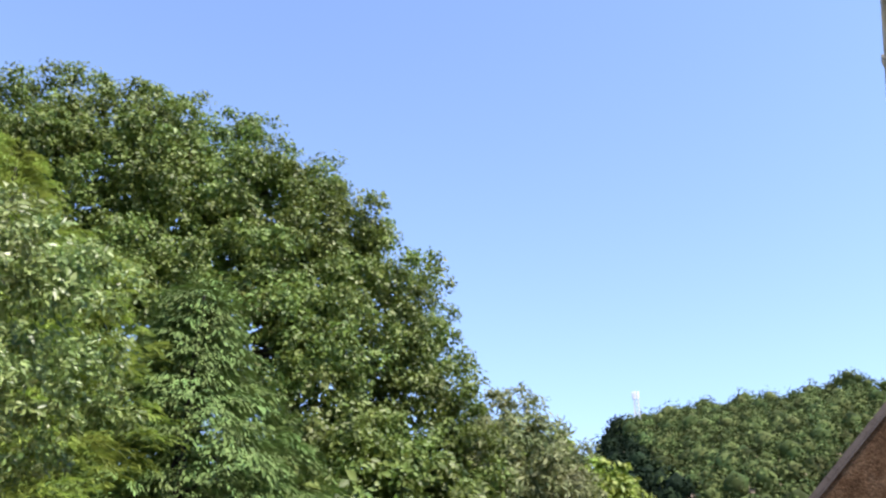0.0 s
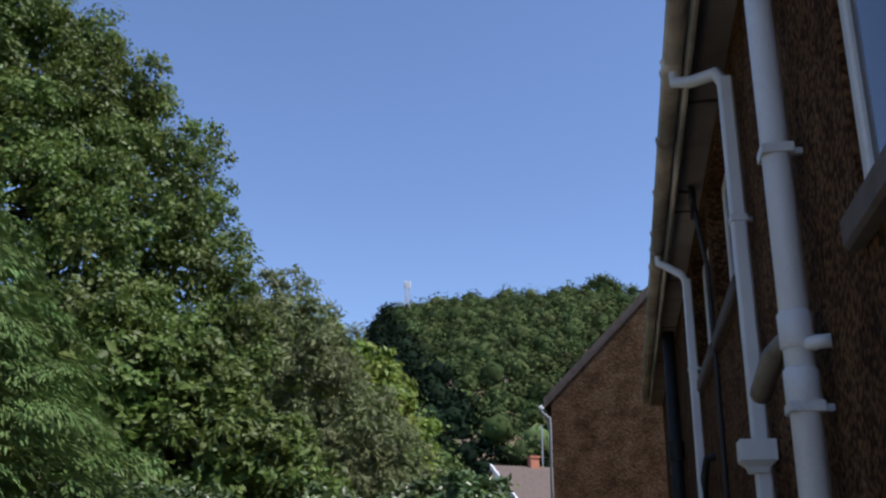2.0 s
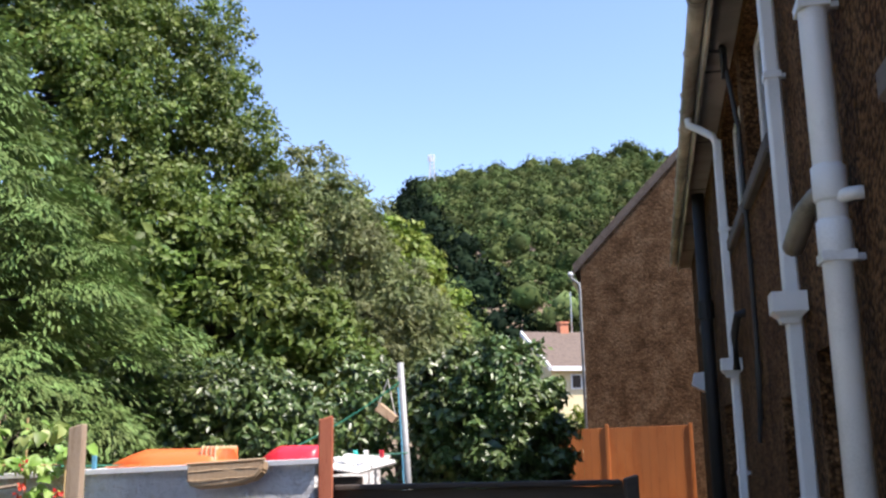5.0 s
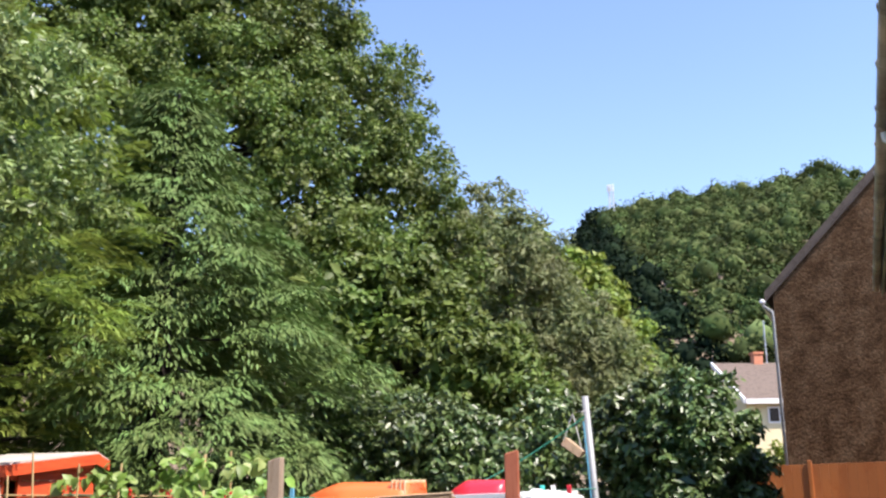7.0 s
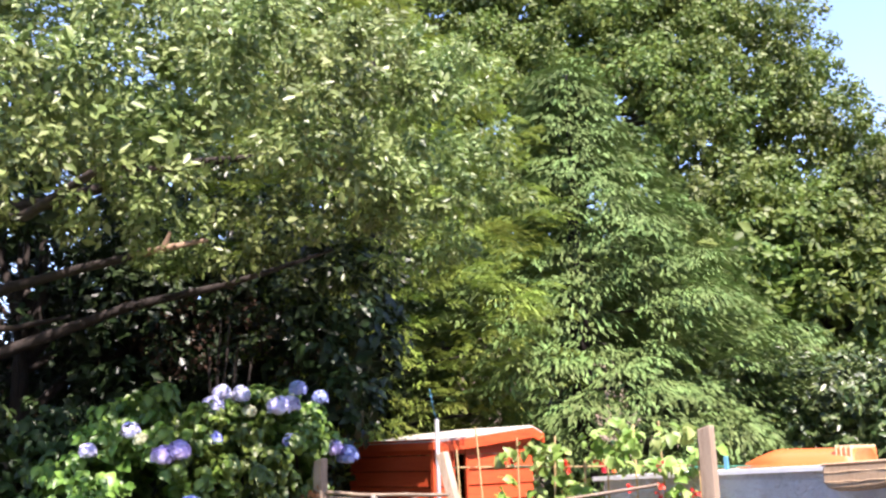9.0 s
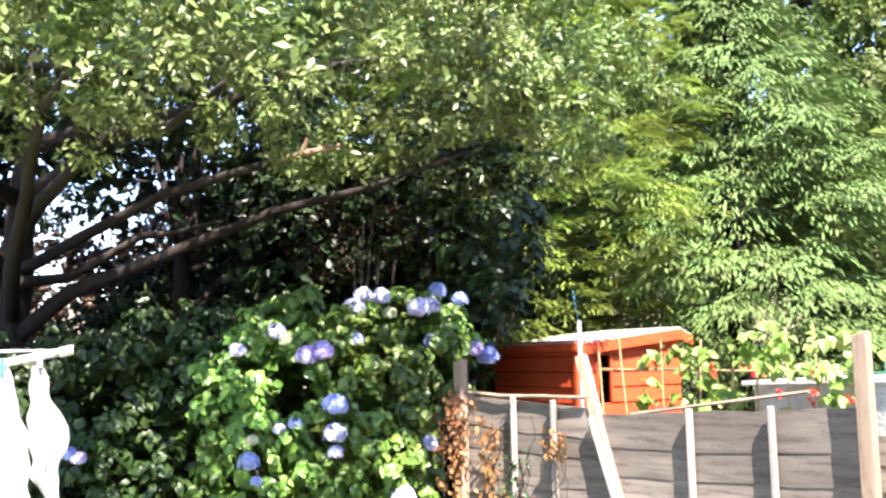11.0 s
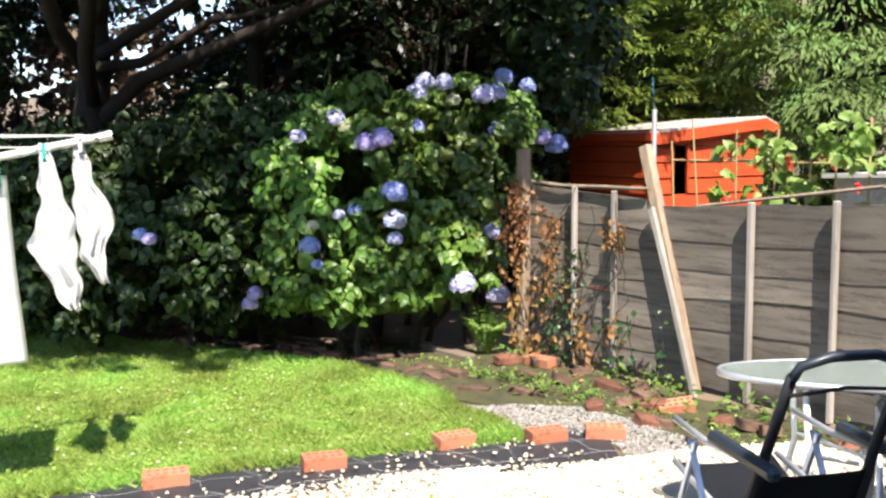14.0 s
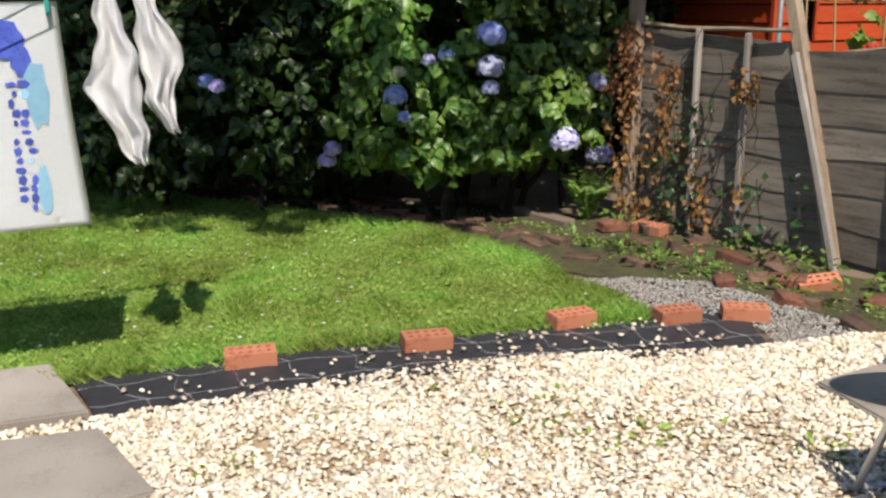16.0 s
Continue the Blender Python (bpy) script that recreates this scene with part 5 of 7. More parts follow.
# ---- the neighbour's garden ----
def garden_shed():
    x0, x1, y0, y1 = -8.1, -6.8, 5.75, 7.06
    ob = thing("garden_shed", label="small orange-stained wooden garden shed with an open window", category="shed")

    def z_top(y):
        return 1.71 + 0.085 * (y - y0)

    n, h = 13, 0.145
    def lap(name, along_x, a, b, face, z0, z1, out):
        bm = bmesh.new()
        d0, d1 = 0.022 * out, 0.008 * out
        if along_x:
            q = [(a, face + d0, z0), (b, face + d0, z0), (b, face + d1, z1), (a, face + d1, z1), (a, face - 0.01 * out, z0), (b, face - 0.01 * out, z0), (b, face - 0.01 * out, z1), (a, face - 0.01 * out, z1)]
        else:
            q = [(face + d0, a, z0), (face + d0, b, z0), (face + d1, b, z1), (face + d1, a, z1), (face - 0.01 * out, a, z0), (face - 0.01 * out, b, z0), (face - 0.01 * out, b, z1), (face - 0.01 * out, a, z1)]
        v = [bm.verts.new(c) for c in q]
        for f in ((0, 1, 2, 3), (4, 7, 6, 5), (0, 4, 5, 1), (1, 5, 6, 2), (2, 6, 7, 3), (3, 7, 4, 0)):
            bm.faces.new([v[i] for i in f])
        bmesh.ops.recalc_face_normals(bm, faces=bm.faces)
        part(name, bm, SHED_WOOD, ob)

    for k in range(n):
        z0, z1 = k * h + 0.02, min(k * h + h + 0.012, z_top(y0))
        lap("plank", True, x0, x1, y0, z0, z1, -1)
        lap("plank", True, x0, x1, y1, z0, z1, 1)
        lap("plank", False, y0, y1, x0, z0, z1, -1)
        if 1.2 < z0 + 0.07 < 1.68:
            lap("plank", False, y0, 5.98, x1, z0, z1, 1)
            lap("plank", False, 6.14, y1, x1, z0, z1, 1)
        else:
            lap("plank", False, y0, y1, x1, z0, z1, 1)
    part("corner_post", boxes((x1 - 0.02, x1 + 0.03, y0 - 0.03, y0 + 0.03, 0, 1.74), bevel=0.005), SHED_WOOD, ob)
    part("floor", boxes((x0, x1, y0, y1, 0, 0.02)), DARK_WOOD, ob)
    part("back_lining", boxes((x0 + 0.02, x0 + 0.03, y0, y1, 0.02, 1.75)), DARK_WOOD, ob)
    part("window_frame", boxes((x1 + 0.01, x1 + 0.03, 5.96, 5.985, 1.2, 1.7), (x1 + 0.01, x1 + 0.03, 6.135, 6.16, 1.2, 1.7), (x1 + 0.01, x1 + 0.03, 5.985, 6.135, 1.67, 1.7)), SHED_WOOD, ob)
    part("roof", prism([(y0 - 0.04, z_top(y0) - 0.01), (y1 - 0.05, z_top(y1) + 0.02), (y1 + 0.12, z_top(y1) - 0.04), (y1 + 0.12, z_top(y1) - 0.01), (y1 - 0.04, z_top(y1) + 0.06), (y0 - 0.04, z_top(y0) + 0.03)], x0 - 0.03, x1 + 0.07, "x"), CONCRETE, ob, "pale felted roof")
    part("barge_board", prism([(y0 - 0.04, z_top(y0) - 0.09), (y1 - 0.05, z_top(y1) - 0.06), (y1 + 0.12, z_top(y1) - 0.12), (y1 + 0.12, z_top(y1) - 0.03), (y1 - 0.04, z_top(y1) + 0.04), (y0 - 0.04, z_top(y0) + 0.01)], x1 + 0.07, x1 + 0.09, "x"), SHED_WOOD, ob)
    part("fascia", boxes((x0 - 0.03, x1 + 0.07, y0 - 0.06, y0 - 0.04, z_top(y0) - 0.05, z_top(y0) + 0.02)), SHED_WOOD, ob)


garden_shed()


def block_shed():
    ob = thing("block_shed", label="low white rough-rendered outhouse with a flat roof", category="outhouse")
    x0, x1, y0, y1 = -5.2, -2.3, 6.25, 7.9
    for row in ((x0, x1, y0, y0 + 0.2, 0, 1.36), (x0, x1, y1 - 0.2, y1, 0, 1.36), (x0, x0 + 0.2, y0 + 0.2, y1 - 0.2, 0, 1.36), (x1 - 0.2, x1, y0 + 0.2, y1 - 0.2, 0, 1.36)):
        part("wall", boxes(row), WHITE_RENDER, ob)
    part("roof", prism([(x0 - 0.1, 1.355), (x1 + 0.06, 1.455), (x1 + 0.06, 1.49), (x0 - 0.1, 1.39)], y0 - 0.03, y1 + 0.1), WHITE_PAINT, ob, "white edged flat roof")
    part("gable_infill", prism([(x0, 1.36), (x1, 1.362), (x1, 1.45), (x0, 1.361)], y0 + 0.002, y0 + 0.2), WHITE_RENDER, ob)


block_shed()


def corrugated_roof():
    ob = thing("lean_to", label="small lean-to with a pale corrugated plastic roof", category="lean-to")
    bm = bmesh.new()
    rows = []
    for i in range(41):
        x = -2.2 + 0.36 * i / 60
        z = 1.43 - 0.06 * i / 60 + 0.012 * math.sin(i * 2 * math.pi / 4)
        rows.append([bm.verts.new((x, y, z + (y - 6.3) * 0.05 + dz)) for y, dz in ((6.2, 0), (7.2, 0), (7.2, 0.006), (6.2, 0.006))])
    for p, q in zip(rows, rows[1:]):
        for j in range(4):
            bm.faces.new((p[j], q[j], q[(j + 1) % 4], p[(j + 1) % 4]))
    bmesh.ops.recalc_face_normals(bm, faces=bm.faces)
    part("sheet", bm, WHITE_PAINT, ob)
    part("beam", boxes((-2.2, -1.97, 6.3, 6.34, 1.3, 1.36)), DARK_WOOD, ob)
    for x in (-2.0, -2.16):
        part("leg", boxes((x - 0.03, x + 0.03, 6.28, 6.34, 0, 1.3)), DARK_WOOD, ob)


corrugated_roof()


def hull(name, c, length, width, tall, material, label, category, seat=False, turn=0.0):
    """A tapered, round-bottomed shell lying keel up."""
    bm = bmesh.new()
    rings = []
    n, m = 15, 9
    for i in range(n):
        t = i / (n - 1)
        w = width / 2 * min(1, (t / 0.42) ** 0.6 if t < 0.42 else 1) * (1 if t < 0.9 else 1 - (t - 0.9) * 1.6)
        h = tall * min(1, (t / 0.35) ** 0.7)
        rings.append([bm.verts.new((length * (t - 0.5), -w * math.cos(math.pi * k / (m - 1)), max(h, 0.01) * math.sin(math.pi * k / (m - 1)) ** 0.6)) for k in range(m)])
    for a, b in zip(rings, rings[1:]):
        for k in range(m - 1):
            bm.faces.new((a[k], b[k], b[k + 1], a[k + 1]))
    bm.faces.new(rings[-1])
    bm.faces.new([v for r in (rings[0],) for v in r])
    bmesh.ops.recalc_face_normals(bm, faces=bm.faces)
    ob = thing(name, c, turn, label, category)
    part("shell", bm, material, ob, smooth=True)
    if seat:
        part("stern_block", boxes((length * 0.36, length * 0.5, -width * 0.4, width * 0.4, tall * 0.35, tall * 1.05), bevel=0.015), ORANGE_PLASTIC, ob)
        for k in range(4):
            part("rib", boxes((length * (0.37 + k * 0.035), length * (0.385 + k * 0.035), -width * 0.41, width * 0.41, tall * 0.4, tall * 1.1), bevel=0.004), WICKER, ob)
        part("rubbing_strake", tube([(-length * 0.46, -width * 0.16, 0.03), (-length * 0.2, -width * 0.47, 0.035), (length * 0.45, -width * 0.5, 0.035)], 0.012, 6), ORANGE_PLASTIC, ob)
    return ob


hull("toy_boat", (-3.79, 6.9, 1.41), 1.05, 0.5, 0.16, ORANGE_PLASTIC, "orange plastic toy boat lying on the outhouse roof", "boat", True, 1)
hull("red_sledge", (-2.75, 6.95, 1.45), 0.52, 0.4, 0.13, RED_PLASTIC, "red plastic sledge upside down on the roof", "sledge", False, 2)


def line_post():
    ob = thing("clothes_post", (-1.95, 7.7, 0), label="leaning grey steel clothes-line post with a blue cord", category="post")
    part("pole", tube([(0.03, 0, 0), (-0.11, 0, 2.26)], 0.03, 12), DULL_STEEL, ob, smooth=True)
    part("cord", tube([(-0.12, -0.04, 2.05), (-0.09, -0.045, 1.6), (-0.075, -0.04, 1.2), (-0.03, -0.05, 0.6)], 0.008, 5), BLUE_LINE, ob)


line_post()


def bird_feeder():
    ob = thing("hanging_feeder", (-2.17, 7.66, 0), label="small brown hanging bird feeder on strings", category="bird feeder")
    part("tray", prism([(-0.09, 1.86), (0.06, 1.75), (0.1, 1.8), (-0.05, 1.92)], -0.05, 0.05), WICKER, ob)
    part("string", tube([(-0.08, 0, 1.89), (0.01, 0, 2.12)], 0.005, 4), THREAD, ob)
    part("string", tube([(0.08, 0, 1.79), (0.01, 0, 2.12), (0.12, 0, 2.14)], 0.005, 4), THREAD, ob)


bird_feeder()


def cords():
    ob = thing("washing_line", label="green washing line with coloured pegs across the next garden", category="washing line")
    part("cord", tube(wavy((-6.0, 5.9, 1.5), (-1.98, 7.62, 1.5), 24, 0.05, 0.0), 0.006, 5), GREEN_LINE, ob)
    part("cord", tube(wavy((-3.2, 7.2, 1.42), (-2.05, 7.68, 2.1), 12, 0.06, 0.0), 0.006, 5), GREEN_LINE, ob)
    for k, m in enumerate((RED_PLASTIC, ORANGE_PLASTIC, PEG, WHITE_PAINT, BLUE_LINE, PEG, WHITE_PAINT, RED_PLASTIC)):
        t = (0.2, 0.22, 0.3, 0.31, 0.43, 0.9, 0.92, 0.95)[k]
        x, y = -6.0 + 4.02 * t, 5.9 + 1.72 * t
        part("peg", boxes((x - 0.018, x + 0.018, y - 0.01, y + 0.01, 1.42, 1.53), bevel=0.003), m, ob)
    sp = thing("shed_pole", (-6.56, 5.6, 0), label="thin grey pole with a blue line before the shed", category="pole")
    part("pole", tube([(0, 0, 0), (-0.01, 0, 1.93)], 0.02, 8), DULL_STEEL, sp, smooth=True)
    part("cord", tube(wavy((-0.62, 0.45, 2.25), (-0.01, 0.0, 1.92), 8, 0.03, 0), 0.006, 5), BLUE_LINE, sp)


cords()


def hand_tool():
    """An orange grip with a white shank on the dark fence's ledge."""
    ob = thing("hand_tool", (-1.74, 5.13, 1.25), 13, "orange-handled white plastic hand tool on the fence ledge", "tool")
    part("grip", tube([(0, 0, 0), (0.01, 0, 0), (0.13, 0, 0.0), (0.16, 0, 0.004)], [0.016, 0.023, 0.021, 0.013], 10), ORANGE_PLASTIC, ob, smooth=True)
    part("shank", tube([(0.16, 0, 0.004), (0.25, 0, 0.006), (0.262, 0, 0.006)], [0.013, 0.011, 0.004], 10), WHITE_PVC, ob, smooth=True)
    part("ledge", boxes((-0.03, 0.29, -0.03, 0.06, -0.05, -0.026), bevel=0.004), DARK_WOOD, ob)


hand_tool()


def crumpled_bag():
    bm = bmesh.new()
    bmesh.ops.create_icosphere(bm, subdivisions=3, radius=1)
    for v in bm.verts:
        k = 1 + 0.5 * noise.noise(v.co * 2.3) + 0.25 * noise.noise(v.co * 6)
        v.co = Vector((v.co.x * 0.13 * k, v.co.y * 0.1 * k, max(v.co.z, -0.3) * 0.06 * k + 0.02))
    ob = tagged(part("plastic_bag", bm, WHITE_PAINT), "crumpled white plastic bag on the corrugated roof", "bag")
    ob.matrix_basis = pose(-2.1, 6.5, 1.425, 0, 5, 20)


crumpled_bag()


def brown_fence():
    ob = thing("close_board_fence", label="tall orange-brown stained wooden fence panels", category="fence")
    y = 18.6
    for a, b in ((-1.95, -0.9), (-0.87, 0.66)):
        n = max(int((b - a) / 0.14), 1)
        for k in range(n):
            x0, x1 = a + (b - a) * k / n, a + (b - a) * (k + 1) / n
            part("board", boxes((x0 + 0.0015, x1 - 0.0015, y - 0.01, y + 0.012, 0.03, 1.76 + 0.05 * (x0 + 1.9) / 2.5), bevel=0.003), BROWN_FENCE, ob)
    for x in (-1.97, -0.885, 0.68):
        part("post", boxes((x - 0.035, x + 0.035, y - 0.035, y + 0.05, 0, 1.85), bevel=0.006), BROWN_FENCE, ob)
    return ob


brown_fence()


# ---- table, chairs, airer ----
def glass_table():
    ob = thing("garden_table", (-2.42, 3.665, 0), 54, "oval glass garden table with a pale metal frame", "table")
    A, B = 0.76, 0.25
    ring = [(math.cos(a) * A, math.sin(a) * B) for a in np.linspace(0, 2 * math.pi, 56, endpoint=False)]
    part("tabletop", prism(ring, 0.712, 0.72, "z"), GLASS, ob)
    bm = bmesh.new()
    tor = []
    for a in np.linspace(0, 2 * math.pi, 56, endpoint=False):
        tor.append([bm.verts.new((math.cos(a) * (A + r), math.sin(a) * (B + r), z)) for r, z in ((-0.004, 0.695), (0.008, 0.696), (0.012, 0.708), (0.008, 0.7215), (-0.004, 0.7225))])
    for i in range(56):
        p, q = tor[i], tor[(i + 1) % 56]
        for j in range(5):
            bm.faces.new((p[j], q[j], q[(j + 1) % 5], p[(j + 1) % 5]))
    bmesh.ops.recalc_face_normals(bm, faces=bm.faces)
    part("rim", bm, GREY_METAL, ob, smooth=True)
    for c, s in ((0.45, 0.16), (-0.45, 0.16), (-0.45, -0.16), (0.45, -0.16)):
        part("leg", tube([(c, s, 0.7), (c * 0.95, s * 0.95, 0.4), (c * 1.15, s * 1.15, 0.0)], 0.013, 8), WHITE_PAINT, ob, smooth=True)
        part("stretcher", tube([(c * 0.96, s * 0.96, 0.42), (c * 0.4, s * 0.4, 0.36)], 0.009, 7), WHITE_PAINT, ob)
    part("lower_ring", tube([(math.cos(a) * 0.2, math.sin(a) * 0.13, 0.38) for a in np.linspace(0, 2 * math.pi, 20)], 0.009, 6), WHITE_PAINT, ob)


glass_table()


def sling_chair(loc, turn, label, open_back):
    """A folding armchair: it faces its own +x."""
    ob = thing("folding_chair", loc, turn, label, "chair", "folding garden chairs")
    w, top = 0.23, 0.95 if open_back else 1.09
    q = 0.88 if open_back else 1.0

    def sheet(at, t0, t1):
        bm = bmesh.new()
        rows = [[bm.verts.new(at(t, y)) for y in np.linspace(-w + 0.02, w - 0.02, 7)] for t in np.linspace(t0, t1, 9)]
        for p, q in zip(rows, rows[1:]):
            for k in range(6):
                bm.faces.new((p[k], q[k], q[k + 1], p[k + 1]))
        bmesh.ops.solidify(bm, geom=list(bm.faces), thickness=0.006)
        return bm

    part("seat", sheet(lambda t, y: (0.42 - 0.5 * t, y, 0.43 - 0.05 * math.sin(t * math.pi) - 0.05 * t - 0.02 * (1 - (y / w) ** 2)), 0, 1), SLING, ob, smooth=True)
    back = lambda t, y: (-0.06 - 0.26 * t - 0.02 * math.sin(t * math.pi) * (1 - (y / w) ** 2), y, 0.36 + (top - 0.38) * t)
    part("backrest", sheet(back, 0, 0.36 if open_back else 0.98), SLING, ob, smooth=True)
    for s in (-1, 1):
        if open_back and s == 1:
            part("sling_edge", tube([(-0.3, -w * q, top - 0.1), (-0.302, 0, top - 0.085), (-0.3, w * q, top - 0.1)], 0.006, 6), SLING, ob)
        part("back_rail", tube([(-0.05, s * w, 0.33), (-0.18, s * w * 0.9, 0.64), (-0.31, s * w * q, top - 0.04)], 0.021 if open_back else 0.03, 8, flat=0.7), SLING, ob, smooth=True)
    part("head_bar", tube([(-0.31, -w * q, top - 0.05), (-0.325, -w * 0.9 * q, top - 0.01), (-0.335, -w * 0.4 * q, top + 0.015), (-0.335, w * 0.4 * q, top + 0.015), (-0.325, w * 0.9 * q, top - 0.01), (-0.31, w * q, top - 0.05)], 0.016, 8), PAD, ob, "blue-grey curved head bar", smooth=True)
    for s in (-1, 1):
        y = s * (w + 0.03)
        part("leg", tube([(0.24, y, 0.57), (-0.08, y, 0.012)], 0.013, 8), ALU, ob, smooth=True)
        part("leg", tube([(0.2, y, 0.57), (0.46, y, 0.012)], 0.013, 8), ALU, ob, smooth=True)
        part("seat_rail", tube([(0.43, s * w, 0.43), (-0.1, s * w, 0.36)], 0.012, 8), ALU, ob, smooth=True)
        arm = part("armrest", tube([(0.37, y, 0.605), (0.12, y, 0.595), (-0.32, y, 0.63)], 0.012, 8), ALU, ob, smooth=True)
        part("pad", boxes((-0.33, 0.08, y - 0.026, y + 0.026, 0.608, 0.65), bevel=0.014), PAD, arm, "dark armrest pad")
    for x in (-0.08, 0.46):
        part("foot_bar", tube([(x, -w - 0.03, 0.012), (x, w + 0.03, 0.012)], 0.012, 8), ALU, ob, smooth=True)
    return ob


near_chair = sling_chair((-2.18, 2.74, 0.012), 165, "folding garden chair with black sling seat and silver tube legs", True)
near_chair.matrix_basis = near_chair.matrix_basis @ Matrix.Diagonal((1, 0.9, 1.04, 1))
sling_chair((-2.155, 3.573, 0.012), 136, "folding garden chair with tall black back drawn up to the table", False)


def cloth(parent, name, x, outline, material, seed, waves=3.0, deep=0.025, label="", crease=0.0, ragged=0.0):
    """Cloth hung from a line along y: an outline of (z, y0, y1) rows, with folds."""
    bm = bmesh.new()
    n = 27
    rows = []
    zs = np.linspace(outline[0][0], outline[-1][0], 40)
    for z in zs:
        zz = -z
        y0 = np.interp(zz, [-o[0] for o in outline], [o[1] for o in outline])
        y1 = np.interp(zz, [-o[0] for o in outline], [o[2] for o in outline])
        t = (outline[0][0] - z)
        y0 += ragged * (math.sin(t * 23 + seed) + 0.7 * math.sin(t * 47 + seed * 3)) * min(1, t * 8)
        y1 += ragged * (math.sin(t * 19 + seed * 2) + 0.7 * math.sin(t * 41 + seed)) * min(1, t * 8)
        rows.append([bm.verts.new((x + 0.14 * t + deep * (0.4 + t) * (math.sin(waves * k / n * 6.28 + seed + t * 2) + 0.5 * math.sin(waves * k / n * 11 + t * 5 + seed * 2) + crease * (1.1 - 1.9 * abs(math.sin(k * 0.23 - t * 9 + seed)) + 0.8 * abs(math.sin(k * 0.33 + t * 14 + seed * 2)))), y0 + (y1 - y0) * k / (n - 1), z)) for k in range(n)])
    for p, q in zip(rows, rows[1:]):
        for k in range(n - 1):
            bm.faces.new((p[k], q[k], q[k + 1], p[k + 1]))
    bmesh.ops.solidify(bm, geom=list(bm.faces), thickness=0.004)
    bmesh.ops.recalc_face_normals(bm, faces=bm.faces)
    return part(name, bm, material, parent, label, smooth=True)


AX = -4.72  # the airer's near arm end


def rotary_airer():
    ob = thing("rotary_airer", label="white rotary clothes airer with plastic lines", category="clothes airer")
    tip = Vector((AX, 0.93, 1.70))
    hub = Vector((AX - 0.2, -0.95, 1.22))
    part("pole", tube([(hub.x, hub.y, 0), (hub.x, hub.y, 1.75)], 0.022, 10), ALU, ob, smooth=True)
    tips = [tip, Vector((hub.x + 1.9, hub.y - 0.3, 1.7)), Vector((hub.x - 0.2, hub.y - 1.9, 1.7)), Vector((hub.x - 1.9, hub.y + 0.2, 1.7))]
    tips[1] = Vector((hub.x + 1.3, hub.y - 1.2, 1.7))
    for k, e in enumerate(tips):
        part("arm", tube([(hub.x, hub.y, 1.32), e], 0.019, 8), WHITE_PVC, ob, smooth=True)
        part("end_cap", tube([e + (hub - e).normalized() * 0.05, e + (e - hub).normalized() * 0.012], 0.024, 8), ALU, ob)
    base = Vector((hub.x, hub.y, 1.32))
    for t in (1.0, 0.86, 0.72, 0.58, 0.44):
        for a, b in zip(tips, tips[1:] + tips[:1]):
            part("line", tube([base.lerp(a, t), base.lerp(b, t)], 0.0035, 5), WHITE_PVC, ob)


rotary_airer()


